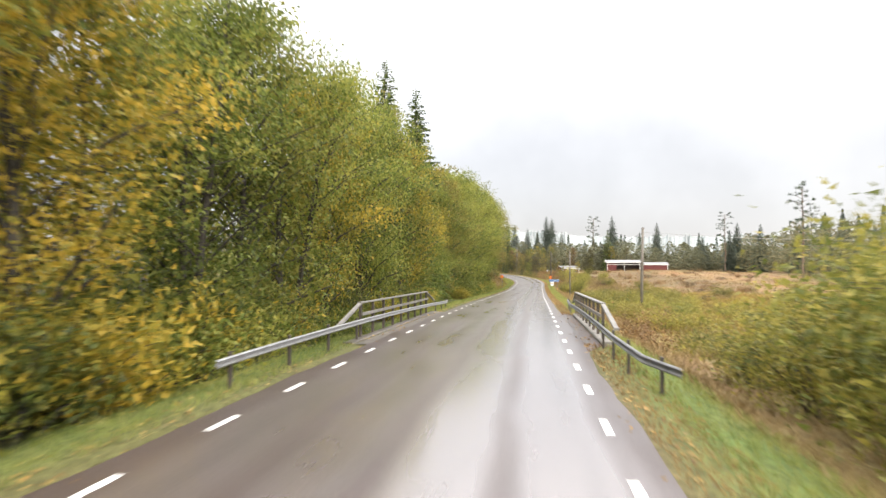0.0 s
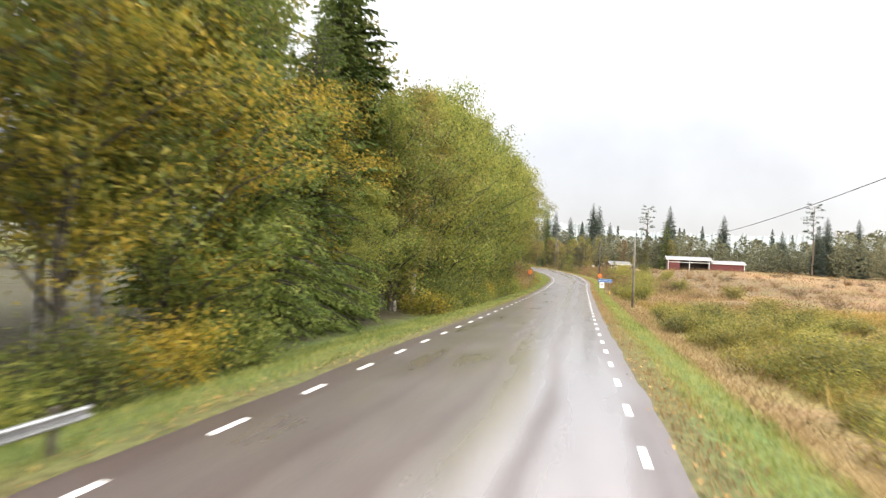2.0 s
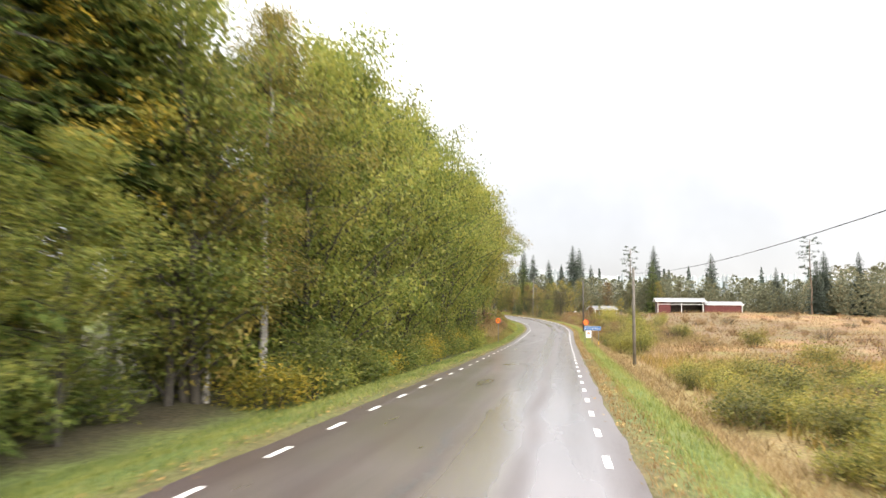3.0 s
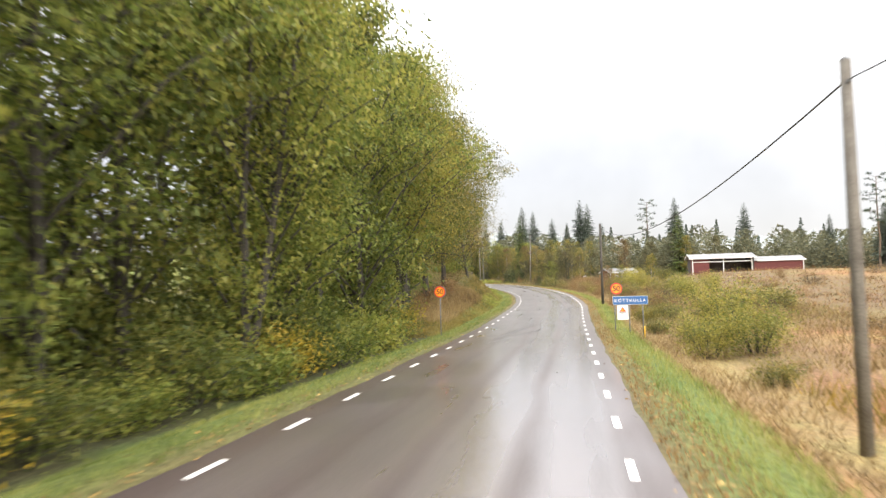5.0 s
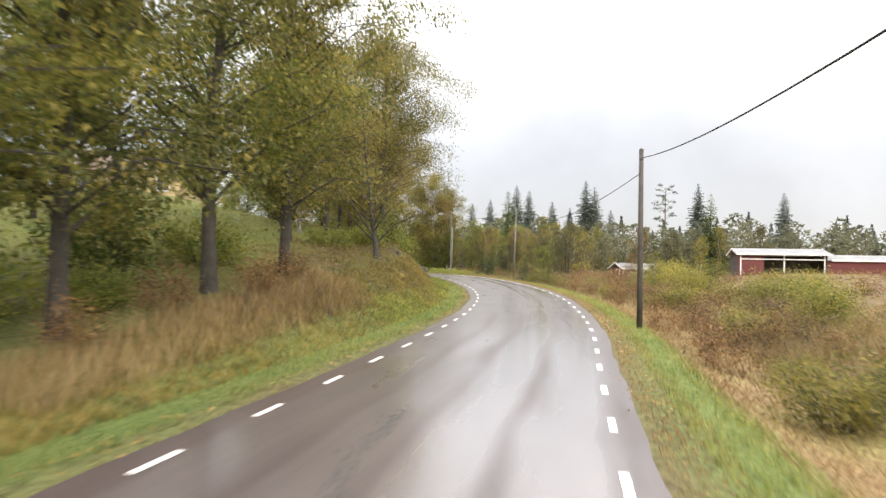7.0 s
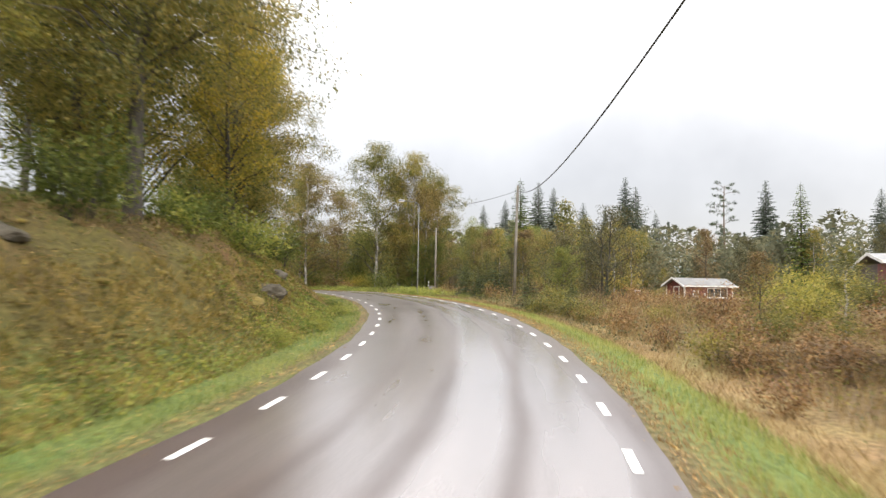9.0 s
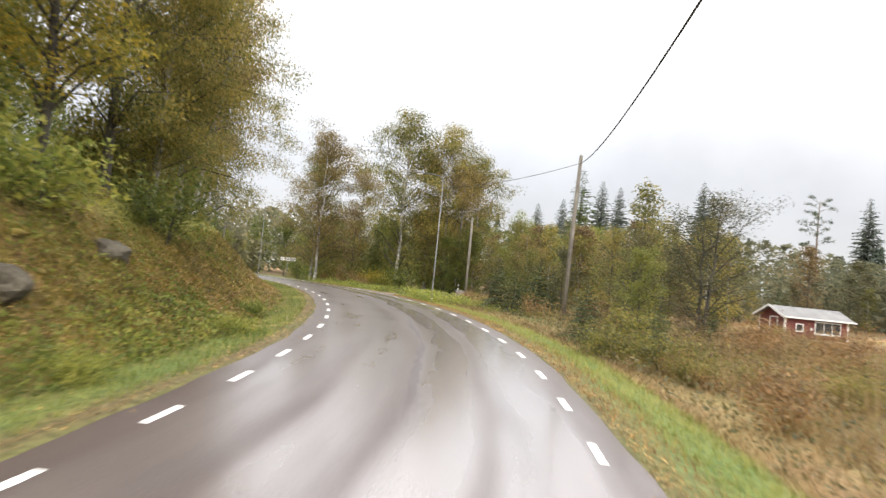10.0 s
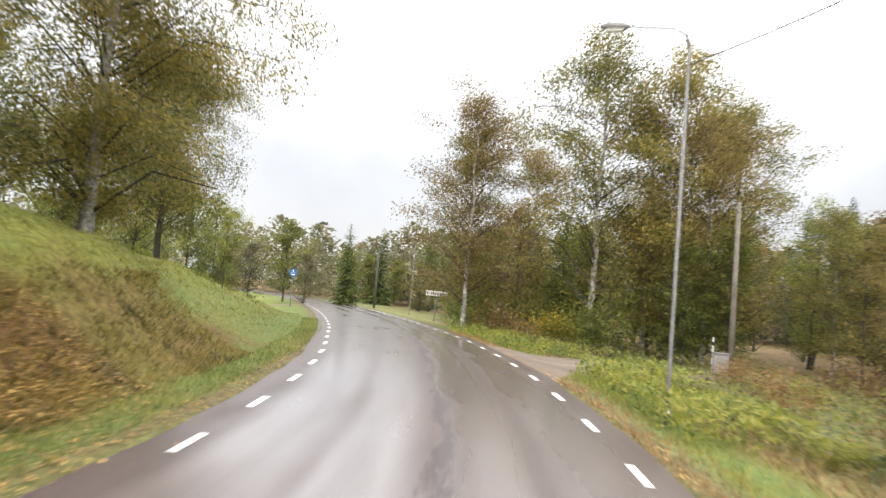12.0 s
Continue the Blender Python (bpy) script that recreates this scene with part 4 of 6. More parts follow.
back = [leafy_tree("wood_tree", "green tree standing deeper in the wood", 13, 3.7, .2, 4200, .30, M["bark_dark"], M["leaf_green"], 91, limbs=40),
        leafy_tree("wood_tree", "yellowing tree standing deeper in the wood", 14, 3.6, .2, 4200, .30, M["bark_birch"], M["leaf_birch"], 92, limbs=40),
        leafy_tree("wood_tree", "dark green tree standing deeper in the wood", 12, 3.7, .12, 4200, .30, M["bark_dark"], M["leaf_dark"], 93, limbs=40)]
far_spruce = spruce_tree("spruce_tree", "tall dark green spruce standing far behind the field", 22, 4.9, 64, M["woods_conifer_hazed"], dense=1.25, fat=1.25)
near_spruce = spruce_tree("spruce_tree", "dark green spruce with boughs down to the grass", 15, 3.3, 66, M["needle_fresh"], dense=1.4, fat=.7, fine=2.4)
near_thin = [leafy_tree("young_tree", "spreading dark-limbed young tree beside the ditch", 8, 3.0, .12, 14000, .09, M["bark_dark"], M["leaf_scrub"], 54, limbs=40, trunk_r=.12, stems=2),
             leafy_tree("young_tree", "slender yellowing young tree beside the ditch", 8.5, 2.2, .06, 8000, .11, M["bark_dark"], M["leaf_birch"], 55, limbs=36, trunk_r=.07)]
bare = [leafy_tree("rowan_tree", "thin-leaved brown tree with dark branching limbs on the bank", 7.6, 4.4, .12, 11000, .075, M["bark_dark"], M["leaf_brown"], 57, limbs=34, trunk_r=.15, lean=1.0, spread=.4)]
spruce_small = spruce_tree("young_spruce_tree", "young bushy green spruce by the ditch", 4.2, 1.5, 63, M["needle_dark"], dense=1.6, skirt=.01, fine=1.7)
pine = pine_tree("pine_tree", "tall pine with a bare trunk and a loose crown", 22, 71)
willow = [shrub("willow_bush", "yellow-green willow bush with small leaves", 2.6, 1.7, 6000, .11, M["leaf_shrub"], 81),
          shrub("willow_bush", "yellow-green willow bush with small leaves", 1.7, 1.5, 3200, .12, M["leaf_willow"], 82)]
low_willow = shrub("willow_bush", "low olive-green willow bush beside the ditch", 1.7, 1.5, 2000, .13, M["leaf_willow"], 88, stems=10)
gold_willow = shrub("willow_bush", "low yellow-leaved willow bush beside the ditch", 1.5, 1.4, 1900, .12, M["leaf_shrub"], 89, stems=10)
under = [shrub("undergrowth_bush", "green bramble and leafy undergrowth at the foot of the wood", 1.5, 1.6, 2600, .15, M["leaf_green"], 83, stems=12),
         shrub("undergrowth_bush", "dark green undergrowth at the foot of the wood", 2.4, 1.7, 2900, .15, M["leaf_dark"], 84, stems=12),
         shrub("undergrowth_bush", "yellowing leafy undergrowth at the foot of the wood", 1.9, 1.5, 2700, .15, M["leaf_yellow"], 85, stems=12)]
heap = shrub("brush_bush", "dark brown leafless brush in the field", 1.2, 1.5, 1100, .10, M["leaf_russet"], 87, stems=20)
weed = shrub("tall_weeds", "tall brown withered weeds in the ditch", 1.3, 1.0, 1100, .09, M["grass_rust"], 86, stems=12, category="weeds", wood_mat="grass_dry")

rnd = random.Random(7)


def tree_scale(kind, y, low=.86, high=1.0):
    """The scale that gives a tree of the wood its height at y along the road."""
    tall_at = np.interp(y, [-6, 30, 58, 75, 95, 132], [13.5, 14.0, 13.5, 15.5, 18.0, 19.5])
    grown = max(v.co.z for v in kind.children[0].data.vertices)
    return tall_at / grown * rnd.uniform(low, high)


# the wood on the left, three rows deep
y = -6.0
k = 0
while y < 132:
    x = -10.0 + rnd.uniform(-.8, .6)
    if 57.5 < y < 72.5:
        y += 2
        continue
    if y < 14:
        kind = [alder[0], maple[0], alder[1], alder[0]][k % 4]
    elif y < 44:
        kind = [alder[0], alder[1], dense[0], alder[1], maple[0], alder[0]][k % 6]
    elif y < 62:
        kind = [alder[0], alder[1], dense[0], maple[1]][k % 4]
    elif y < 84:
        kind = [alder[1], birch[0], alder[0], spruce[1], alder[1], dense[0]][k % 6]
    else:
        kind = [alder[1], alder[0], dense[0], alder[1], alder[0]][k % 5]
    sc = tree_scale(kind, y)
    plant(kind, x, y, sc ** .6, rnd.uniform(0, 6.28), sc ** .4)
    y += rnd.uniform(3.1, 4.3)
    k += 1
y = -4.0
while y < 128:
    x = -14.8 + rnd.uniform(-1.2, 1.2)
    kind = (back + [back[0], back[1], spruce[1]])[rnd.randrange(6)]
    sc = tree_scale(kind, y, .9, 1.08)
    plant(kind, x, y, max(sc, 1.0), rnd.uniform(0, 6.28), sc / max(sc, 1.0))
    y += rnd.uniform(4.6, 6.4)
y = 0.0
while y < 122:
    plant(spruce[rnd.randrange(2)] if rnd.random() < .55 else back[rnd.randrange(2)], -20.5 + rnd.uniform(-2, 2), y, rnd.uniform(.6, .85), rnd.uniform(0, 6.28))
    y += rnd.uniform(6.5, 9)
plant(spruce[0], -12.6, 71.5, 1.05, .4)
plant(spruce[0], -13.6, 60.6, 1.04, 1.9)
plant(birch[0], -12.0, 52.0, 1.12, 2.2)
plant(near_spruce, -11.7, 66.0, 1.05, .9)
plant(near_spruce, -10.9, 58.6, 1.0, 2.7)
plant(near_spruce, -10.7, 62.8, .9, 4.4)
plant(dense[0], -10.6, 73.0, .9, 3.3)
plant(alder[0], -9.7, 67.6, .6, 2.4)
plant(alder[1], -9.5, 64.6, .48, 5.1)
plant(maple[1], -12.2, 69.5, 1.0, 3.1)
plant(near_spruce, -11.0, 80.0, .95, 5.3)
plant(maple[0], -10.4, 53.4, .95, .6)
plant(spruce[0], -12.0, 69.0, .85, 4.0)
plant(maple[1], -11.2, 63.0, .85, 1.2)
plant(under[2], -8.4, 6.5, 1.25, .3)
plant(under[2], -8.2, 10.5, 1.3, 1.3)
plant(under[2], -8.6, 15.5, 1.2, 2.3)
plant(thin[2], -10.0, 74.0, 1.1, .5)
plant(under[1], -11.5, 66.4, 1.0, .2)
plant(under[0], -11.3, 70.0, 1.0, 3.2)
plant(under[1], -11.8, 62.0, 1.1, 2.2)
plant(under[1], -11.6, 74.4, 1.0, 4.1)
# undergrowth along its foot
y = -5.0
k = 0
while y < 127:
    x = -8.3 + rnd.uniform(-.5, .35)
    if 21 < y < 37:
        x -= .9
    if 52 < y < 73:
        y += 2.2
        continue
    kind = under[[0, 1, 2, 0, 1][k % 5]] if y < 60 else under[[1, 0, 1, 0, 2][k % 5]]
    plant(kind, x, y, rnd.uniform(.75, 1.1), rnd.uniform(0, 6.28), rnd.uniform(.8, 1.15))
    if rnd.random() < .35:
        plant(under[rnd.randrange(2)], x - 1.8, y + 1, rnd.uniform(1.0, 1.4), rnd.uniform(0, 6.28))
    y += rnd.uniform(2.0, 3.0)
    k += 1

y = 84.0
while y < 131:
    plant(under[1 if rnd.random() < .7 else 0], -12.6 + rnd.uniform(-.7, .5), y, rnd.uniform(1.4, 1.9), rnd.uniform(0, 6.28))
    y += rnd.uniform(3.2, 4.6)
for x, y, sc in [(-11.6, 160, .8), (-11.3, 166, .9), (-11.9, 171.5, 1.0), (-12.9, 176.5, .9), (-15.0, 181.5, 1.0), (-20.6, 191, .9)]:
    plant(under[int(y) % 2], x, y, sc, y)

# open stand of trees before the bank, and the trees on the bank
for kind, x, y, sc in [(tall[0], -9.7, 134.2, 1.15), (tall[1], -10.6, 138.8, 1.2), (tall[0], -10.6, 145.6, 1.2), (tall[1], -9.9, 150.0, 1.1), (maple[1], -14.8, 131, 1.05), (alder[0], -17.5, 143, 1.1), (dense[0], -17.5, 150, 1.0), (alder[1], -11.2, 129.5, 1.0),
                       (bare[0], -9.4, 161.5, 1.0), (birch[1], -15.2, 164.5, .85), (weeping[1], -12.8, 174.6, 1.22), (maple[1], -15.4, 184.0, 1.0), (maple[0], -17.6, 181.0, 1.05), (tall[1], -17.8, 188.5, .9), (weeping[0], -19.2, 192.2, .85),
                       (birch[1], -21.8, 197.3, 1.05), (birch[0], -24.4, 199.8, 1.0), (weeping[0], -27.6, 205.2, .95), (under[1], -24.5, 195.5, 1.4), (under[0], -28.5, 201, 1.3), (tall[0], -15.4, 169.5, .85), (tall[1], -17.0, 176.8, .9), (tall[1], -13.6, 158.8, .85), (weeping[1], -37.5, 213.2, .8), (dense[0], -50, 219, .8), (alder[0], -55, 223.5, .8), (dense[0], -61, 230, .8), (alder[1], -68, 238, .8), (alder[0], -46.5, 213, .85), (dense[0], -42, 207, .9), (alder[0], -22, 186, .9), (birch[0], -20.8, 178.5, .9),
                       (dense[0], -17.4, 166.5, 1.0), (alder[1], -20.5, 172.5, 1.1), (dense[0], -23.0, 181.5, .95), (alder[1], -26.0, 186.0, 1.0), (alder[0], -31.0, 193.5, 1.0), (dense[0], -36.5, 199.5, .9), (alder[0], -19.5, 160.5, 1.1), (dense[0], -25, 154, 1.0), (alder[0], -24, 144, 1.0), (birch[0], -29, 162, 1.0), (alder[1], -25, 135, 1.1), (dense[0], -27, 190, .8)]:
    plant(kind, x, y, sc, rnd.uniform(0, 6.28))
for kind, x, y, sc in [(under[1], -13.5, 134, 1.3), (under[0], -14.2, 139.5, 1.4), (under[1], -14.0, 145, 1.3), (under[0], -13.6, 150.5, 1.2), (under[0], -12.2, 136.6, .8), (under[0], -12.6, 142.4, .8), (under[2], -9.2, 128.5, 1.1), (under[2], -10.6, 132.5, 1.0), (weed, -9.5, 138, 1.0), (weed, -9.9, 142, 1.1), (weed, -9.0, 146, 1.0), (weed, -9.4, 149.5, .9), (under[0], -13.2, 182.0, 1.0), (under[1], -14.5, 187.5, .85), (under[0], -10.6, 186.0, .35), (under[0], -12.6, 189.5, .35), (under[0], -8.9, 179.5, .35), (under[0], -8.2, 175, .3)]:
    plant(kind, x, y, sc, rnd.uniform(0, 6.28))

# bushes on the right
for kind, x, y, sc in [(willow[0], 6.0, 9.0, 1.35), (willow[0], 7.4, 12.0, 1.5), (willow[0], 5.9, 14.5, 1.05), (willow[0], 8.6, 8.0, 1.6), (willow[0], 9.6, 15.5, 1.5), (willow[1], 5.6, 18.0, .9), (willow[0], 6.3, 5.0, 1.4), (willow[0], 7.2, 10.2, 1.55), (willow[0], 8.2, 13.6, 1.6), (willow[0], 11.5, 11.0, 1.7), (willow[0], 13.0, 17.0, 1.5), (willow[1], 8.0, 19.5, 1.1),
                       (weed, 4.4, 25, 1.0), (weed, 4.0, 28.5, .9), (weed, 4.6, 32, 1.1), (willow[1], 6.4, 27, .9), (willow[1], 7.6, 31, .9), (willow[1], 8.8, 24, 1.0), (willow[1], 10.5, 29, 1.0), (weed, 6.2, 35, 1.0), (willow[1], 6.2, 41, .6), (willow[1], 7.6, 58, .8), (willow[1], 6.6, 66, .75), (willow[1], 8.2, 69, .9), (willow[1], 7.2, 73, .8), (willow[1], 6.6, 78, .75), (willow[1], 8.6, 82, .9), (willow[1], 11, 75, 1.0), (willow[1], 12, 63, .9), (willow[1], 6.3, 87, .6), (willow[1], 9, 92, .7),
                       (willow[0], 7.9, 118.6, .8), (willow[0], 6.1, 118.5, .75), (willow[1], 6.4, 111, .5), (willow[0], 8.6, 127.5, 1.1), (willow[1], 6.8, 124.5, .7), (willow[1], 5.8, 131, .55),
                       (willow[1], 6.2, 139, .8), (weed, 5.6, 146, 1.0), (weed, 6.8, 158, 1.1), (weed, 5.8, 162, .9), (weed, 7.2, 170, 1.1), (willow[1], 7.6, 167, .8), (weed, 6.4, 176, 1.0), (willow[1], 6.5, 181, .6), (weed, 4.6, 172, .8), (weed, 9, 163, 1.0), (weed, 8.2, 150, 1.1), (thin[2], 7.8, 178.5, .36), (thin[0], 6.6, 183.5, .38), (willow[0], 9.2, 174, .9), (willow[0], 8.4, 186, .9), (weed, 5.2, 179, 1.1), (weed, 5.6, 187, 1.2), (weed, 7.4, 191, 1.2), (willow[0], 10.6, 192, 1.0), (thin[2], 12, 183, .5), (willow[0], 12.5, 165, .9), (willow[0], 11.5, 155, .9), (weed, 10.2, 182, 1.3), (weed, 4.2, 194, 1.0), (weed, 3.2, 182.5, .9), (weed, 6.2, 150.5, .9), (weed, 5.2, 155, .9), (willow[1], 16, 200, 1.2), (willow[0], 18, 176, .8), (willow[1], 15, 140, 1.0), (willow[1], 20, 128, 1.1), (willow[1], 18, 105, 1.0), (willow[1], 24, 90, 1.1), (willow[1], 16, 88, .9), (willow[1], 22, 60, 1.1), (willow[1], 17, 48, 1.0)]:
    plant(kind, x, y, sc, rnd.uniform(0, 6.28))
for kind, x, y, sc in [(spruce_small, -9.1, 207.8, .72), (spruce_small, -8.0, 207.0, .62), (spruce_small, -7.0, 209.0, .8), (near_thin[0], 1.1, 202.5, .8), (spruce_small, -3.2, 197, .62), (spruce_small, -.6, 194.5, .5), (willow[1], -2.1, 192.6, .7), (willow[1], 1.9, 191.5, .4), (willow[1], 3.6, 189, .5), (spruce_small, -8.6, 215.5, .8), (spruce_small, -6.5, 211, .6), (spruce_small, -9.4, 219, .9), (willow[1], -4.2, 213, 1.1), (heap, -3.8, 204.0, 1.2), (heap, -1.8, 201, .9), (weed, -3.6, 206.6, 1.0), (weed, -6.8, 206.5, .9), (weed, -9.5, 209.5, .9), (weed, -12, 214, .8), (weed, -10.8, 222, .9), (spruce_small, 1.4, 199.5, .4), (dense[0], -1.4, 199.6, .34), (under[0], -12.2, 211.6, .32), (under[0], -14.6, 214.2, .34), (under[0], -16.0, 217.4, .34), (weed, -13.2, 217.2, .7), (weed, -14.8, 220.4, .7), (under[0], -12.4, 219.6, .4), (weed, -12.0, 223.6, .9), (weed, -15.2, 223.0, .7), (under[0], -10.4, 208.6, .34), (under[0], -9.0, 206.4, .3), (near_thin[1], -8.4, 213.0, .5), (thin[1], -5.8, 209.4, .5), (birch[0], -6.0, 216.5, .42), (near_thin[1], -3.2, 209.5, .65), (near_thin[0], -2.2, 204.5, .6), (willow[1], .4, 191.2, .5), (heap, -.6, 196.8, .8), (birch[1], -9.8, 221.5, .42), (thin[2], -1.6, 206.5, .8), (dense[0], -2.0, 213, .4)]:
    plant(kind, x, y, sc, rnd.uniform(0, 6.28))

# low willow thicket beside the ditch, withered weeds and brush over the field
for i in range(120):
    y = 33 + 62 * rnd.random() ** .8
    x = 5.8 + 10 * rnd.random() ** 1.6 + (1.0 if y > 78 else 0)
    plant(low_willow if rnd.random() < .3 else gold_willow, x, y, rnd.uniform(.5, .9), rnd.uniform(0, 6.28), rnd.uniform(.7, 1.0))
for i in range(110):
    y = rnd.uniform(60, 205)
    x = 11 + 48 * rnd.random() ** 1.2
    plant(weed if rnd.random() < .7 else heap, x, y, rnd.uniform(.7, 1.3), rnd.uniform(0, 6.28), rnd.uniform(.45, .9))

for i in range(80):
    y = rnd.uniform(136, 206)
    x = float(np.interp(y, RL[:200 + 70, 1], RL[:200 + 70, 0])) + 5.0 + 11 * rnd.random() ** 1.3
    plant([weed, heap, weed, low_willow, heap][i % 5], x, y, rnd.uniform(.55, 1.05), rnd.uniform(0, 6.28), rnd.uniform(.7, 1.1))

# behind the bend: birches and a mixed young wood
for kind, x, y, sc in [(bend[0], -24.0, 230, 1.2), (bend[0], -20.2, 232, 1.14), (bend[0], -18.0, 235, 1.0), (bend[1], -34.0, 232.8, 1.16), (bend[1], -22.4, 233.5, 1.05), (bend[1], -31.0, 236, .95), (bend[0], -36.5, 236.5, 1.0), (bend[1], -18.6, 231.4, .95), (alder[0], -27.5, 236, .7), (dense[0], -23, 236, .75), (dense[0], -36, 240, .7), (thin[0], -29.2, 231.0, .9), (alder[0], -40, 246, .75), (dense[0], -19.0, 229.4, .5), (under[1], -22.6, 228.6, 1.2), (under[2], -25.6, 229.6, 1.1), (under[1], -28.0, 231.4, 1.3), (weed, -26.6, 227.4, 1.1), (under[1], -31.0, 234.2, 1.2), (under[1], -34.4, 237.0, 1.3), (weed, -30.4, 231.6, 1.2), (weed, -33.6, 234.6, 1.0), (under[0], -38.0, 240.6, 1.2), (under[1], -43.5, 246.5, 1.4), (under[1], -19.6, 232.5, 1.5), (dense[0], -25.6, 233.5, .6), (dense[0], -29, 236.5, .62), (alder[0], -21, 237, .7), (dense[0], -17.2, 230.5, .6), (alder[0], -34, 241, .7), (alder[1], -15, 239, .75), (dense[0], -11.5, 236, .7), (alder[0], -8, 241, .8), (birch[1], -4.5, 238, .6), (dense[0], -20, 243, .85), (alder[1], -27, 244, .85), (bend[0], -13, 232, .55), (dense[0], -1, 233, .6), (near_thin[1], -11.6, 228.0, .8), (near_thin[1], -7.6, 227, .75), (alder[0], -39.5, 243.5, .5), (dense[0], -45, 251, .6)]:
    plant(kind, x, y, sc, rnd.uniform(0, 6.28))
for i in range(56):
    x, y = rnd.uniform(-30, 34), rnd.uniform(226, 262)
    if 5 < x < 22 and y < 248 or (x < -12 and y < 233) or (x > 18 and y < 232):
        continue
    plant((thin + [thin[0], spruce_small, thin[1], spruce[1]])[rnd.randrange(7)], x, y, rnd.uniform(.65, 1.1) * (.62 if rnd.random() < .1 else 1), rnd.uniform(0, 6.28))
for i in range(16):
    x = -4 + i * .9 + rnd.uniform(-.6, .6)
    plant([thin[1], thin[0], thin[2], spruce_small][i % 4], min(x - 3, 3.6), 212 + rnd.uniform(0, 13), rnd.uniform(.55, .8), rnd.uniform(0, 6.28))
for i in range(28):
    u = rnd.uniform(0, 1)
    x, y = -48 - 60 * u, 252 + 36 * u + rnd.uniform(3, 16)
    plant([spruce[1], thin[1], back[2], thin[2], thin[0]][i % 5], x, y, rnd.uniform(.6, .9), rnd.uniform(0, 6.28))
for i in range(16):
    plant([thin[1], thin[2], back[2], spruce[1]][i % 4], -58 - rnd.uniform(0, 40), 222 + rnd.uniform(0, 20) + i * .8, rnd.uniform(.6, .85), rnd.uniform(0, 6.28))
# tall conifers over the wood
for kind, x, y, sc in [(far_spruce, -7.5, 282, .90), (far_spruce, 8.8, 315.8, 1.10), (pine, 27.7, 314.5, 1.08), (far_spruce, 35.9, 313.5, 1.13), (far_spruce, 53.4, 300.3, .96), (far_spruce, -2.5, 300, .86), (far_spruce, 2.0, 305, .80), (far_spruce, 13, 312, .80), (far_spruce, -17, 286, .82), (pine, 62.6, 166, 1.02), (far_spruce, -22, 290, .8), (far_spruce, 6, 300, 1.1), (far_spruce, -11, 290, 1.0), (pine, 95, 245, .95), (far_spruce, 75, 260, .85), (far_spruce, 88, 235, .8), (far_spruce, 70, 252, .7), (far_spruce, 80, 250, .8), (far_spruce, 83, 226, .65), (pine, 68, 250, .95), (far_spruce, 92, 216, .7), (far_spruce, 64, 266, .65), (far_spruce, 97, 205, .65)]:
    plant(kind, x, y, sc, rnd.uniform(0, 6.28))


# ---------------------------------------------------------------- bridge, railings and guard rails
def edge_beam(name, d, s0, s1, sunk=0.0, mat="concrete"):
    g = Geo()
    ss = np.arange(s0, s1 + .1, 1.0)
    pts = [Vector(road_at(s, d)[0]) - Vector((0, 0, sunk)) for s in ss]
    g.sweep([(-.17, -.55), (.17, -.55), (.17, .05), (.13, .08), (-.13, .08), (-.17, .05)], pts)
    return tagged(put(name, g.mesh(name), M[mat]), "wet concrete edge beam of the small bridge", "bridge edge", kind="structure")


edge_beam("bridge_edge_right", 1.22, S0 + 20.6, S0 + 36.4)
edge_beam("bridge_edge_left", -6.62, S0 + 20.0, S0 + 38.0, .07, "grit")
g = Geo()
for s in np.arange(S0 + 20, S0 + 38, 1.0):
    a, b = road_at(s, -6.4)[0], road_at(s, -6.0)[0]
    c, d2 = road_at(s + 1, -6.0)[0], road_at(s + 1, -6.4)[0]
    g.add([(*a[:2], a[2] - .035), (*b[:2], b[2] - .035), (*c[:2], c[2] - .035), (*d2[:2], d2[2] - .035)], [(0, 1, 2, 3)])
tagged(put("bridge_shoulder", g.mesh("bridge_shoulder"), M["grit"]), "gritty dark shoulder beside the asphalt", "shoulder", kind="structure")
g = Geo()
g.add([(2.6, 27.2, -.62), (24, 27, -.62), (24, 29.6, -.62), (2.6, 29.8, -.62)], [(0, 1, 2, 3)])
g.add([(-30, 27, -.55), (-7.2, 27.2, -.55), (-7.2, 29.8, -.55), (-30, 30, -.55)], [(0, 1, 2, 3)])
tagged(put("stream", g.mesh("stream"), M["water"]), "dark still water under the bridge", "water", kind="structure")


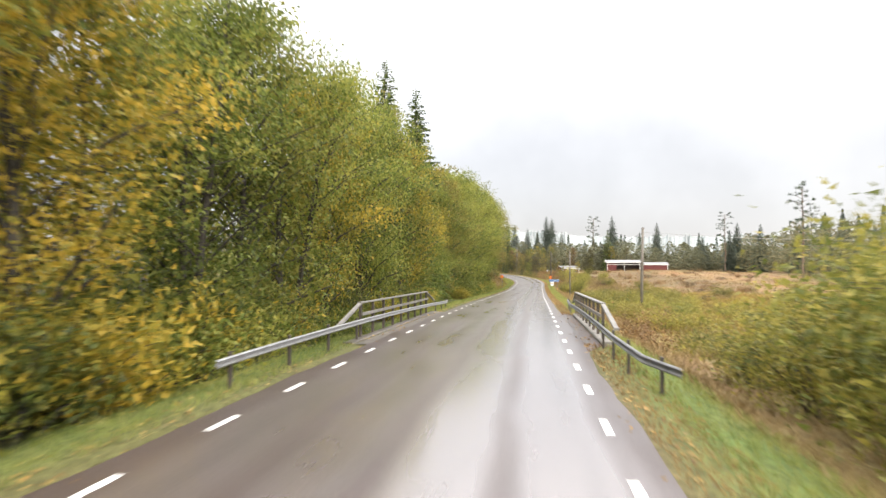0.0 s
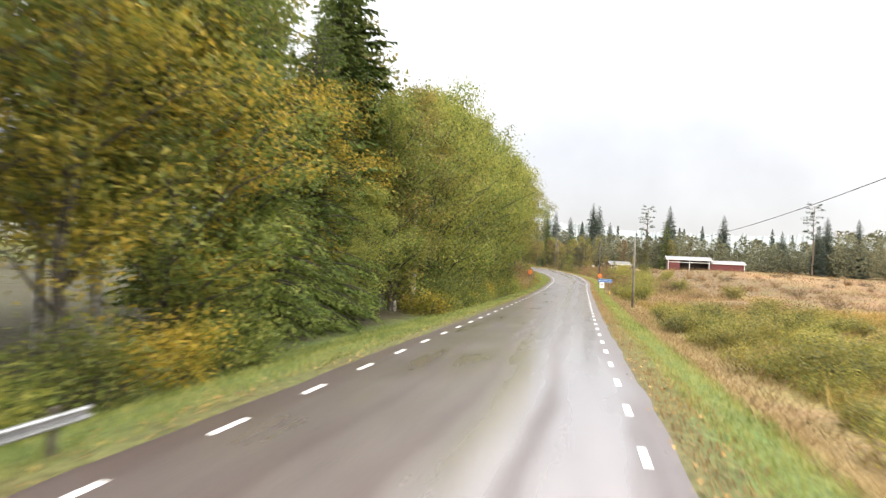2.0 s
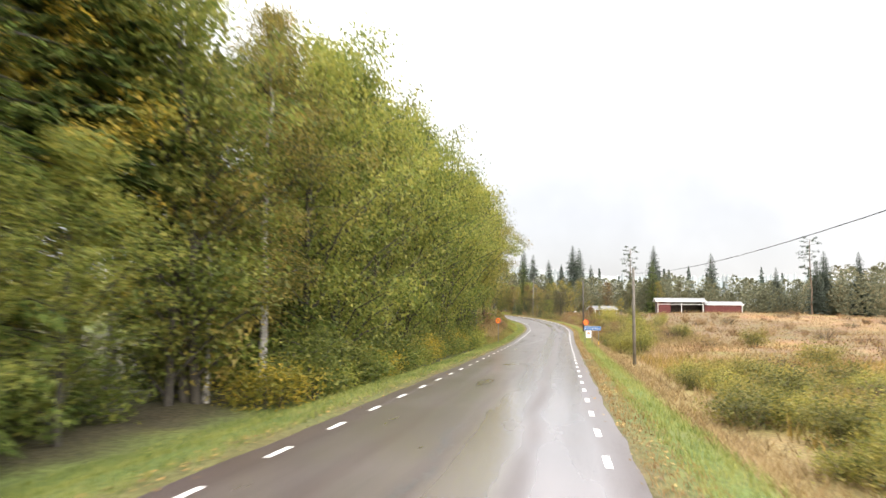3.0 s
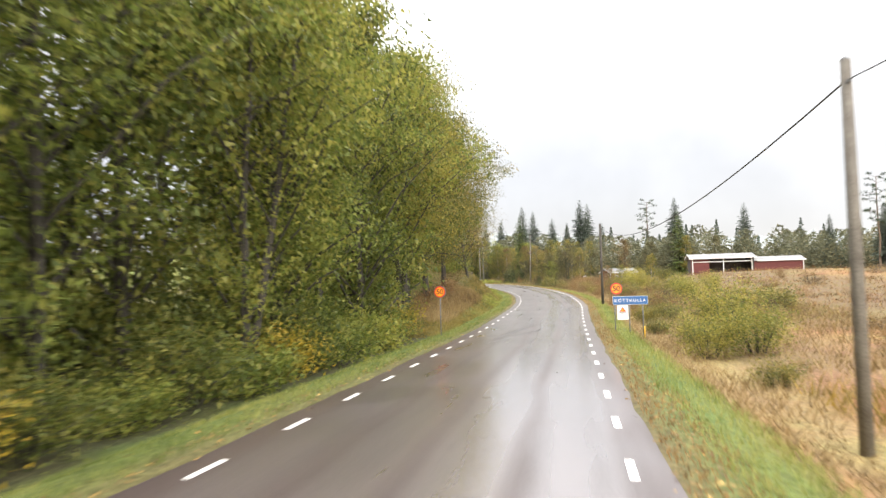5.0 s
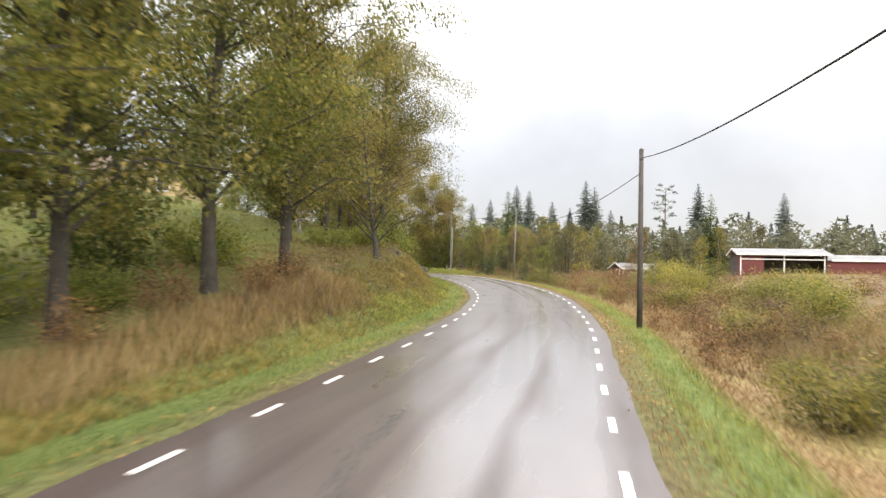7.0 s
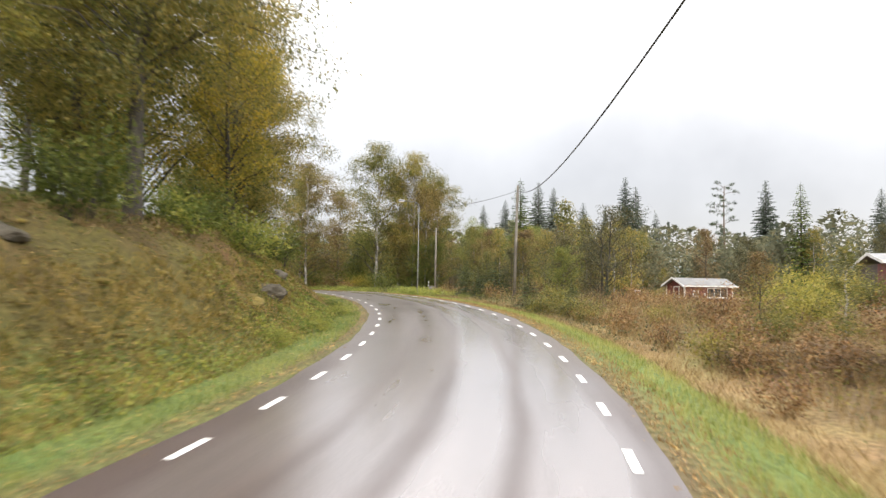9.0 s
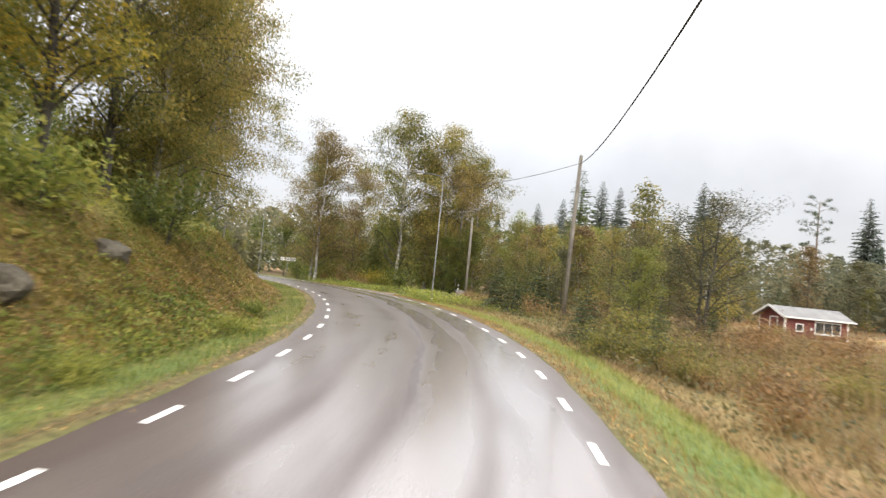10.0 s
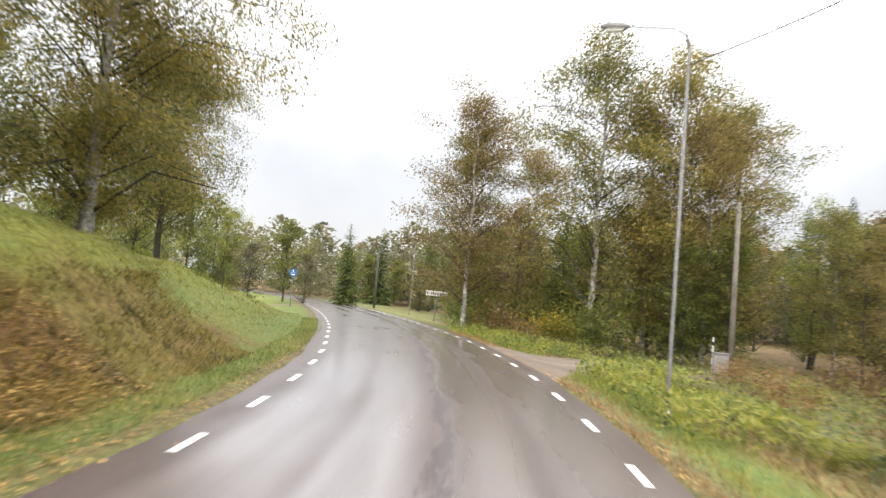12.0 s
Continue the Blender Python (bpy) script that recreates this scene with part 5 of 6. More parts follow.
def wooden_railing(name, label, x, y0, y1, posts, top0, top1, near, far, out):
    """Posts, a wide top board, a middle board and a sloping board at either end. out: the side away from the road."""
    rail = thing(name, pose(x, y0, 0), label, "railing")
    dy = (y1 - y0) / (posts - 1)
    zt = lambda yy: top0 + (top1 - top0) * (yy / (y1 - y0))
    shared = None
    for k in range(posts):
        yy = k * dy
        if shared is None:
            shared = Geo().box(-.045, -.05, -1.50, .045, .05, -.02, chamfer=.012).mesh("post")
        ob = put("post", shared, M["wood_dark"], rail)
        ob.location = (0, yy, zt(yy))
    n = (posts - 1) // 2
    for k in range(2):
        ya, yb = (y1 - y0) * k / 2, (y1 - y0) * (k + 1) / 2 - .006
        part("top_rail", Geo().sweep([(-.085, -.02), (.085, -.02), (.085, .022), (.07, .032), (-.07, .032), (-.085, .022)], [(0, ya - (.12 if k == 0 else 0), zt(ya)), (0, yb + (.12 if k else 0), zt(yb))]), M["wood_grey"], rail)
        part("middle_rail", Geo().sweep([(-.022, -.05), (.022, -.05), (.022, .05), (-.022, .05)], [(-out * .088, ya - .1, zt(ya) - .37), (-out * .088, yb + .1, zt(yb) - .37)]), M["wood_grey"], rail)
    for p, q in ((near, 0.0), (far, y1 - y0)):
        part("sloping_rail", Geo().sweep([(-.065, -.03), (.065, -.03), (.065, .03), (-.065, .03)], [(0, q + (-.1 if q == 0 else .1), zt(q) - .03), (0, p[0] - y0, p[1])]), M["wood_grey"], rail)
    return rail


wooden_railing("bridge_railing", "weathered wooden railing with dark posts on the bridge", 2.2, 21.7, 35.1, 9, 1.98, 1.78, (18.2, 1.50), (37.4, 1.14), 1)
wooden_railing("bridge_railing", "weathered wooden railing with dark posts before the wood", -5.72, 21.9, 35.8, 9, 1.93, 1.74, (19.2, 1.36), (38.6, 1.14), -1)


M["zinc_beam"] = material("zinc_beam", [(.22, .225, .23), (.32, .325, .33), (.44, .44, .44)], rough=.4, metal=.6, scale=5, grain=40, bump=.05)


def guard_rail(name, label, pts, post_y, toward, steel="zinc_beam"):
    """A folded steel beam on posts; toward: the side of the road (-1 left, 1 right)."""
    rail = thing(name, pose(*pts[0]), label, "guard rail")
    o = Vector(pts[0])
    prof = [(0, .09), (.035, .088), (.055, .07), (.055, .055), (.010, .03), (.010, -.012), (.055, -.036), (.055, -.052), (.035, -.07), (0, -.072)]
    face = [(u * toward, w) for u, w in prof]
    back = [((u - .008) * toward, w) for u, w in reversed(prof)]
    outline = face + back if toward < 0 else list(reversed(face + back))
    part("beam", Geo().sweep(outline, [Vector(p) - o for p in pts]), M[steel], rail, "galvanised wet steel beam")
    data = Geo().box(-.03, -.05, -.85, .03, .05, .16, chamfer=.008).mesh("post")
    arr = np.array(pts)
    for yy in post_y:
        k = np.argsort(arr[:, 1])
        xx, zz = np.interp(yy, arr[k, 1], arr[k, 0]), np.interp(yy, arr[k, 1], arr[k, 2])
        ob = put("post", data, M["wood_dark"], rail, "dark post")
        ob.location = Vector((xx - toward * .05, yy, zz)) - o
    return rail


gr = [(2.62, 12.3, 1.28), (2.36, 12.7, 1.34), (2.1, 13.2, 1.40), (2.02, 14.5, 1.42)] + [(1.98 + .01 * k, 17 + 4 * k, 1.39 - .012 * k * k * .9 - .02 * k) for k in range(6)] + [(2.1, 41.4, 1.02), (2.16, 42.3, 1.0)]
guard_rail("steel_guard_rail", "dull wet steel guard rail with a flared end in the grass", gr, [12.8, 15, 17.5, 20, 37.9, 40.2, 41.8], -1, "zinc_dull")
gl = [(-5.75, 11.6, 1.36), (-5.64, 12.6, 1.40)] + [(-5.56, 14 + 4 * k, 1.42 - .03 * k - .008 * k * k) for k in range(8)] + [(-5.62, 44.0, .78)]
guard_rail("steel_guard_rail", "bright wet steel guard rail in front of the wood", gl, [12.2, 15, 18, 21, 38.5, 41, 43.5], 1)


# ---------------------------------------------------------------- signs
def disc(r, thick, n=40, m=None):
    g = Geo()
    g.prism([(r * math.cos(6.28318 * k / n), r * math.sin(6.28318 * k / n)) for k in range(n)], thick, m or Matrix())
    return g


def lettering(name, words, size, mat, parent, place, spacing=1.0, turn=None, bold=.002):
    cu = bpy.data.curves.new(name, "FONT")
    cu.body, cu.size, cu.align_x, cu.align_y, cu.extrude, cu.space_character = words, size, "CENTER", "CENTER", .0015, spacing
    cu.offset = size * bold
    tmp = bpy.data.objects.new(name, cu)
    me = bpy.data.meshes.new_from_object(tmp)
    bpy.data.objects.remove(tmp)
    ob = put(name, me, mat, parent)
    ob.matrix_basis = Matrix.Translation(place) @ (turn or pose(0, 0, 0, 90, 0, 0))
    return ob


def round_sign(name, parent, x, z, r, y=0.0):
    """A speed sign: grey back, red ring, orange face and black figures."""
    back = part(name, disc(r, .012, m=pose(x, y, z)), M["sign_grey"], parent)
    part("red_ring", disc(r - .004, .003, m=pose(x, y - .004, z)), M["sign_red"], back, "red rim")
    part("orange_face", disc(r * .79, .003, m=pose(x, y - .008, z)), M["sign_orange"], back, "orange face")
    lettering("figures", "50", r * 1.3, M["sign_black"], back, (x, y - .0105, z - r * .01), .98, bold=.022)
    return back


def post(parent, x, z0, z1, r=.03, mat="zinc_dull", name="post", y=.045):
    return part(name, Geo().tube([(x, y, z0), (x, y, z1)], [r, r], 10), M[mat], parent, smooth=True)


gz = on_ground(-5.72, 125.4)
left_sign = thing("speed_limit_sign", pose(-5.72, 125.4, gz, 0, 0, -4), "round red and orange speed sign reading 50 on a grey post", "road sign", "speed limit signs")
post(left_sign, 0, -.3, .97 - gz + .25)
round_sign("sign_plate", left_sign, 0, .97 - gz, .295)
part("rear_plate", disc(.295, .012, m=pose(.02, .09, .97 - gz)), M["sign_grey"], left_sign, "grey back of a second plate")

gz = on_ground(3.7, 125.85)
town = thing("town_sign", pose(3.04, 125.8, gz, 0, 0, 3), "blue town sign with white lettering on three grey posts", "road sign")
zt = .51 - gz
for px in (.10, .80, 1.46):
    post(town, px, -.35, zt - .02 if px > .2 else zt + .33)
board = part("name_board", Geo().box(0, 0, zt - .425, 1.72, .012, zt, chamfer=.004), M["sign_white"], town, "white-rimmed board")
part("blue_face", Geo().box(.013, -.004, zt - .412, 1.707, -.001, zt - .013), M["sign_blue"], board)
lettering("name", "KÖTTKULLA", .225, M["sign_white"], board, (.85, -.0065, zt - .225), 1.3)
round_sign("speed_plate", town, .2, zt + .39, .295)
notice = part("notice_board", Geo().box(.20, 0, zt - 1.17, .745, .01, zt - .455, chamfer=.003), M["sign_white"], town, "white neighbourhood notice with a red triangle")
part("red_triangle", Geo().prism([(-.17, -.09), (.17, -.09), (0, .15)], .002, pose(.47, -.004, zt - .685)), M["sign_red"], notice)
part("orange_triangle", Geo().prism([(-.105, -.058), (.105, -.058), (0, .09)], .002, pose(.47, -.007, zt - .688)), M["sign_orange"], notice)
part("caption_bar", Geo().box(.31, -.004, zt - .835, .63, -.001, zt - .795), M["sign_grey"], notice)
part("caption_bar", Geo().box(.34, -.004, zt - .87, .60, -.001, zt - .856), M["sign_grey"], notice)
part("emblem", Geo().prism([(-.025, .03), (.025, .03), (.025, -.01), (0, -.035), (-.025, -.01)], .002, pose(.47, -.004, zt - 1.06)), M["sign_grey"], notice)
for k in range(2):
    part("caption_bar", Geo().box(.25 + .27 * k, -.004, zt - 1.05, .36 + .27 * k, -.001, zt - 1.035), M["sign_grey"], notice)

stake = thing("marker_stake", pose(4.46, 125.2, on_ground(4.46, 125.2)), "yellow plastic marker stake in the grass", "marker")
part("rod", Geo().tube([(0, 0, -.1), (.01, 0, .5), (.015, 0, .56)], [.032, .032, .022], 10), M["yellow_paint"], stake, smooth=True)

gz = on_ground(-41.3, 239.6)
farm = thing("direction_sign", pose(-41.3, 239.6, gz, 0, 0, 33), "white arrow-shaped direction sign with black lettering on a post", "road sign")
post(farm, -.05, -.3, 2.05)
plate = part("arrow_plate", Geo().prism([(-.85, 2.02), (-.85, 2.42), (.85, 2.42), (.85, 2.02)], .012, Matrix()), M["sign_white"], farm)
part("arrow_mark", Geo().prism([(-.82, 2.22), (-.70, 2.37), (-.62, 2.37), (-.74, 2.22), (-.62, 2.07), (-.70, 2.07)], .003, pose(0, -.005, 0)), M["sign_black"], plate)
lettering("word", "Bygdegård", .29, M["sign_black"], plate, (.12, -.007, 2.215), 1.0)

gz = on_ground(-54.4, 236.1)
blue = thing("path_sign", pose(-54.4, 236.1, gz, 0, 0, 38), "round blue path sign with white marks on a grey post", "road sign")
post(blue, 0, -.3, 3.25 - .1)
bp = part("blue_plate", disc(.36, .012, m=pose(0, 0, 2.95)), M["sign_blue"], blue)
part("white_mark", Geo().box(-.20, -.004, 2.93, .20, -.001, 2.95), M["sign_white"], bp)
part("white_mark", Geo().box(-.05, -.004, 3.02, .04, -.001, 3.20), M["sign_white"], bp)
part("white_mark", Geo().box(-.15, -.004, 2.75, .15, -.001, 2.83), M["sign_white"], bp)


# ---------------------------------------------------------------- poles and wires
def utility_pole(x, y, top, base_r, mat, label, lean=(0, 0)):
    gz = on_ground(x, y)
    p = thing("utility_pole", pose(x, y, gz), label, "pole", "wire poles along the road")
    h = top - gz
    part("shaft", Geo().tube([(0, 0, -.4), (lean[0] * .5, lean[1] * .5, h * .5), (lean[0], lean[1], h)], [base_r, base_r * .88, base_r * .74], 12), mat, p, smooth=True)
    part("cap", Geo().tube([(lean[0], lean[1], h - .01), (lean[0], lean[1], h + .05)], [base_r * .8, base_r * .3], 12), M["zinc_dull"], p)
    part("bracket", Geo().box(lean[0] - .03, lean[1] - .16, h - .42, lean[0] + .03, lean[1] + .16, h - .36, chamfer=.01), M["zinc_dull"], p)
    return Vector((x + lean[0], y + lean[1], top - .36))


grey_pole, dark_pole = "weathered grey wooden utility pole in the field", "dark tarred wooden utility pole beside the road"
P0 = utility_pole(8.3, 53.4, 6.1, .125, M["pole_wood"], grey_pole, (.15, 0))
P1 = utility_pole(5.58, 103.5, 5.2, .12, M["pole_wood"], grey_pole)
P2 = utility_pole(4.02, 153.0, 6.2, .12, M["pole_tar"], dark_pole)
P3 = utility_pole(-4.9, 203.8, 8.55, .115, M["pole_wood"], "grey wooden utility pole beside the road", (.2, 0))
P5 = utility_pole(-16.1, 226.3, 7.6, .12, M["pole_wood"], "grey wooden utility pole at the edge of the trees")
P6 = utility_pole(-61.9, 255.4, 7.6, .13, M["pole_tar"], dark_pole)


def lamp_post(x, y, h, yaw, label):
    gz = on_ground(x, y)
    p = thing("street_lamp", pose(x, y, gz, 0, 0, yaw), label, "street lamp", "street lamps")
    part("pole", Geo().tube([(0, 0, -.3), (0, 0, 1.2), (0, 0, 1.25), (0, 0, h - .3)], [.045, .042, .036, .029], 12), M["zinc_dull"], p, smooth=True)
    part("sleeve", Geo().tube([(0, 0, .22), (0, 0, .30)], [.048, .048], 12), M["sign_white"], p, "pale reflective band")
    part("arm", Geo().tube([(0, 0, h - .35), (-.06, 0, h - .1), (-.3, 0, h + .03), (-1.2, 0, h + .1)], [.034, .03, .027, .024], 8), M["zinc_dull"], p, smooth=True)
    head = part("head", Geo().tube([(-1.15, 0, h + .1), (-1.25, 0, h + .11), (-1.55, 0, h + .12), (-1.72, 0, h + .11)], [.04, .085, .1, .04], 10), M["sign_grey"], p, smooth=True)
    part("lens", Geo().box(-1.62, -.075, h + .0, -1.26, .075, h + .035, chamfer=.012), M["white_paint"], head)
    return Vector((x, y, gz + h - .9))


L4 = lamp_post(-13.4, 209.4, 7.6, 20, "grey steel street lamp at the edge of the bend")
L7 = lamp_post(-50.3, 247.6, 8.2, 35, "grey steel street lamp by the far stretch of road")


def wire(a, b, sag, r, mat, label):
    a, b = Vector(a), Vector(b)
    pts = []
    for k in range(25):
        t = k / 24
        q = a.lerp(b, t) - a
        q.z -= sag * 4 * t * (1 - t)
        pts.append(q)
    ob = put("overhead_wire", Geo().tube(pts, [r] * 25, 6, caps=False).mesh("overhead_wire", True), mat)
    ob.location = a
    return tagged(ob, label, "wire", "overhead wires")


cable = "black sagging overhead cable between two poles"
wire(P0, P1, .9, .012, M["wire_black"], cable)
wire(P1, P2, 1.5, .018, M["wire_black"], cable)
wire(P2 - Vector((0, 0, .6)), P3, 1.5, .018, M["wire_black"], cable)
wire(P3, L4 + Vector((0, 0, .2)), .25, .013, M["wire_black"], cable)
wire(L4, P5, .4, .012, M["wire_black"], cable)
wire(L7, P6, .5, .013, M["wire_pale"], "pale thin overhead wire between two poles")
wire(P0, (75, 95, 9.5), 1.6, .012, M["wire_pale"], "pale thin overhead wire crossing the field")

# small fixtures by the bend
gz = on_ground(-16.0, 224.2)
cab = thing("service_cabinet", pose(-16.0, 224.2, gz, 0, 0, 25), "grey metal service cabinet among the weeds", "cabinet")
part("case", Geo().box(-.28, -.15, -.1, .28, .15, .95, chamfer=.02), M["sign_grey"], cab)
part("lid", Geo().box(-.31, -.18, .95, .31, .18, 1.01, chamfer=.015), M["zinc_dull"], cab)
wp = thing("marker_post", pose(-17.0, 227.0, on_ground(-17, 227)), "white marker post with a dark tip", "marker")
part("rod", Geo().tube([(0, 0, -.2), (0, 0, 1.5)], [.035, .035], 8), M["white_paint"], wp)
part("band", Geo().tube([(0, 0, 1.15), (0, 0, 1.3)], [.038, .038], 8), M["sign_black"], wp)
sk = thing("ditch_stake", pose(-31.8, 212.7, on_ground(-31.8, 212.7)), "thin dark stake standing in the grass bank", "marker")
part("rod", Geo().tube([(0, 0, -.1), (.01, 0, .75)], [.025, .02], 8), M["wood_dark"], sk)
gz = on_ground(5.0, 235.4)
mb = thing("meter_box", pose(5.0, 235.4, gz, 0, 0, 8), "small white meter box on a grey post with cables", "meter box")
part("post", Geo().box(-.09, -.06, -.2, .09, .06, .75, chamfer=.01), M["plinth_grey"], mb)
part("box", Geo().box(-.34, -.14, .66, .34, .14, 1.26, chamfer=.02), M["white_paint"], mb)
for k in (-1, 1):
    part("dark_plate", Geo().box(.13 * k - .07, -.15, .82, .13 * k + .07, -.141, 1.08), M["sign_black"], mb)
    part("cable", Geo().tube([(.12 * k, 0, 1.2), (.1 * k + .1, .05, 4.2)], [.03, .02], 6), M["pole_tar"], mb)


# ---------------------------------------------------------------- buildings
def rake_roof(g, x0, x1, y0, y1, eave, ridge, over, thick):
    """A gabled roof with its ridge along x."""
    ym = (y0 + y1) / 2
    drop = (ridge - eave) / ((y1 - y0) / 2) * over
    out = [(y0 - over, eave - drop), (ym, ridge), (y1 + over, eave - drop), (y1 + over, eave - drop + thick), (ym, ridge + thick), (y0 - over, eave - drop + thick)]
    n = len(out)
    p = [(x, yy, z) for x in (x0 - over, x1 + over) for yy, z in out]
    g.add(p, [(0, 1, 4, 5), (1, 2, 3, 4), (6 + 5, 6 + 4, 6 + 1, 6), (6 + 4, 6 + 3, 6 + 2, 6 + 1)] + [(k, k + 6, (k + 1) % n + 6, (k + 1) % n) for k in range(n)])
    return g


def framed_window(parent, x0, z0, x1, z1, y, bars=1):
    """A white-framed window in a wall that looks towards -y."""
    w = part("window", Geo().box(x0, y - .02, z0, x1, y + .02, z1), M["glass_dark"], parent, "dark pane")
    fr = Geo()
    t = .09
    fr.box(x0 - t, y - .05, z0 - t, x0, y - .021, z1 + t).box(x1, y - .05, z0 - t, x1 + t, y - .021, z1 + t)
    fr.box(x0, y - .05, z1, x1, y - .021, z1 + t).box(x0, y - .05, z0 - t, x1, y - .021, z0)
    for k in range(bars):
        xx = x0 + (x1 - x0) * (k + 1) / (bars + 1)
        fr.box(xx - .025, y - .045, z0, xx + .025, y - .022, z1)
    part("window_frame", fr, M["white_paint"], w)
    return w


def boards(parent, x0, x1, z0, z1, y, mat, width=.16):
    """Upright boarding on a wall that looks towards -y."""
    data = Geo().box(-width / 2 + .006, -.022, 0, width / 2 - .006, -.002, z1 - z0).mesh("board")
    n = int((x1 - x0) / width)
    for k in range(n):
        ob = put("board", data, mat, parent)
        ob.location = (x0 + (k + .5) * (x1 - x0) / n, y, z0)


def build_barn():
    x0, y0 = 23.4, 217.6
    gz = 1.0
    b = thing("barn", pose(x0, y0, gz, 0, 0, -3), "low red barn with an open front and pale sheet roof", "barn")
    # open shed, 10.3 m, and closed lower wing, 8.2 m
    back = Geo().box(0, 6.6, -.6, 10.3, 6.75, 2.9).box(0, 2.2, -.6, .14, 6.6, 2.9).box(10.18, 0, -.6, 10.3, 6.6, 2.9)
    back.box(.14, 3.2, -.6, 10.18, 3.3, 2.2)
    part("shed_wall", back, M["inside_dark"], b, "dark inner boarding")
    side = Geo().box(-.02, .05, -.6, .10, 2.2, 2.9)
    part("end_wall", side, M["red_paint"], b)
    front = part("front_wall", Geo().box(.1, .10, -.6, 2.9, .22, 2.75), M["red_paint"], b, "red boarded wall")
    boards(front, .12, 2.88, -.5, 2.74, .10, M["red_paint"])
    for xx in (.0, 9.9, 5.2):
        part("corner_post", Geo().box(xx, -.03, -.6, xx + .16, .12, 2.95, chamfer=.01), M["white_paint"], b, "white post")
    part("front_beam", Geo().box(.16, .02, 2.25, 9.9, .14, 2.42, chamfer=.01), M["white_paint"], b, "pale beam")
    for k in range(5):
        part("stored_timber", Geo().box(3 + k * 1.25, 2.2, -.4, 4.0 + k * 1.25, 3.1, .5 + .25 * (k % 3), chamfer=.03), M["inside_dark"], b)
    part("shed_roof", rake_roof(Geo(), 0, 10.3, 0, 6.7, 3.02, 3.75, .45, .09), M["roof_sheet"], b)
    part("barge_board", Geo().box(-.46, -.47, 2.86, 10.76, -.44, 3.12), M["white_paint"], b, "white eaves board")
    wing = part("wing_wall", Geo().box(10.32, .4, -.6, 18.4, .55, 2.25).box(18.26, .55, -.6, 18.4, 5.2, 2.25).box(10.32, 5.2, -.6, 18.4, 5.35, 2.25), M["red_paint"], b, "red boarded wall")
    boards(wing, 10.5, 18.3, -.5, 2.22, .4, M["red_paint"])
    part("corner_post", Geo().box(18.3, .3, -.6, 18.45, .42, 2.3), M["white_paint"], b, "white post")
    part("wing_roof", rake_roof(Geo(), 10.4, 18.4, .4, 5.3, 2.35, 3.0, .35, .08), M["roof_sheet"], b)
    part("barge_board", Geo().box(10.8, .02, 2.18, 18.8, .05, 2.42), M["white_paint"], b, "white eaves board")
    part("gable_board", Geo().prism([(-.45, 2.82), (-.45, 3.08), (3.35, 3.9), (7.15, 3.08), (7.15, 2.82), (3.35, 3.64)], .03, Matrix.Translation((-.46, 0, 0)) @ pose(0, 0, 0, 0, 0, 90)), M["white_paint"], b, "white gable board")
    part("vent_pipe", Geo().tube([(7.4, 3.35, 3.6), (7.4, 3.35, 5.6)], [.06, .06], 8), M["wood_dark"], b)
    return b


def build_cabin():
    gz = -.08
    c = thing("cabin", pose(10.35, 238.2, gz, 0, 0, 27), "small red wooden cabin with white trim and grey roof", "cabin")
    w, d, h = 6.4, 3.6, 2.05
    wall = part("wall", Geo().box(0, 0, -.6, w, .12, h).box(0, d - .12, -.6, w, d, h).box(0, .12, -.6, .12, d - .12, h).box(w - .12, .12, -.6, w, d - .12, h), M["red_paint"], c)
    boards(wall, .12, 2.86, -.3, h - .02, 0, M["red_paint"])
    boards(wall, 2.95, 5.65, -.3, .66, 0, M["red_paint"])
    boards(wall, 5.75, w - .1, -.3, h - .02, 0, M["red_paint"])
    part("gable_wall", Geo().prism([(0, h), (d, h), (d / 2, h + .78)], .1, pose(.1, 0, 0, 0, 0, 90)), M["red_paint"], c)
    part("roof", rake_roof(Geo(), 0, w, 0, d, h + .05, h + .85, .45, .07), M["roof_dark"], c)
    part("gable_board", Geo().prism([(-.45, h - .19), (-.45, h + .02), (d / 2, h + 1.0), (d + .45, h + .02), (d + .45, h - .19), (d / 2, h + .8)], .03, Matrix.Translation((-.46, 0, 0)) @ pose(0, 0, 0, 0, 0, 90)), M["white_paint"], c, "white gable board")
    part("eaves_board", Geo().box(-.45, -.47, h - .14, w + .45, -.44, h), M["white_paint"], c, "white eaves board")
    door = part("door", Geo().box(-.03, 1.05, -.1, -.005, 1.95, 1.85), M["red_paint"], c)
    fr = Geo().box(-.05, .93, -.1, -.004, 1.045, 1.97).box(-.05, 1.955, -.1, -.004, 2.07, 1.97).box(-.05, 1.045, 1.855, -.004, 1.955, 1.97)
    part("door_frame", fr, M["white_paint"], door)
    part("door_handle", Geo().tube([(-.035, 1.13, .95), (-.09, 1.13, .95), (-.09, 1.24, .95)], [.014, .014, .012], 6), M["zinc_dull"], door)
    for yy in (-.03, d - .1):
        part("corner_board", Geo().box(-.04, yy, -.5, .13, yy + .13, h), M["white_paint"], c, "white corner board")
    part("corner_board", Geo().box(w - .12, -.03, -.5, w + .03, .1, h), M["white_paint"], c, "white corner board")
    framed_window(c, 1.15, .85, 1.75, 1.4, -.03, 0)
    framed_window(c, 3.05, .78, 5.55, 1.72, -.03, 2)
    part("window_sill", Geo().box(2.9, -.16, .62, 5.7, -.03, .68, chamfer=.01), M["white_paint"], c, "white sill")
    part("wall_lamp", Geo().box(2.55, -.12, .95, 2.72, -.03, 1.2, chamfer=.02), M["white_paint"], c, "small white box on the wall")
    return c


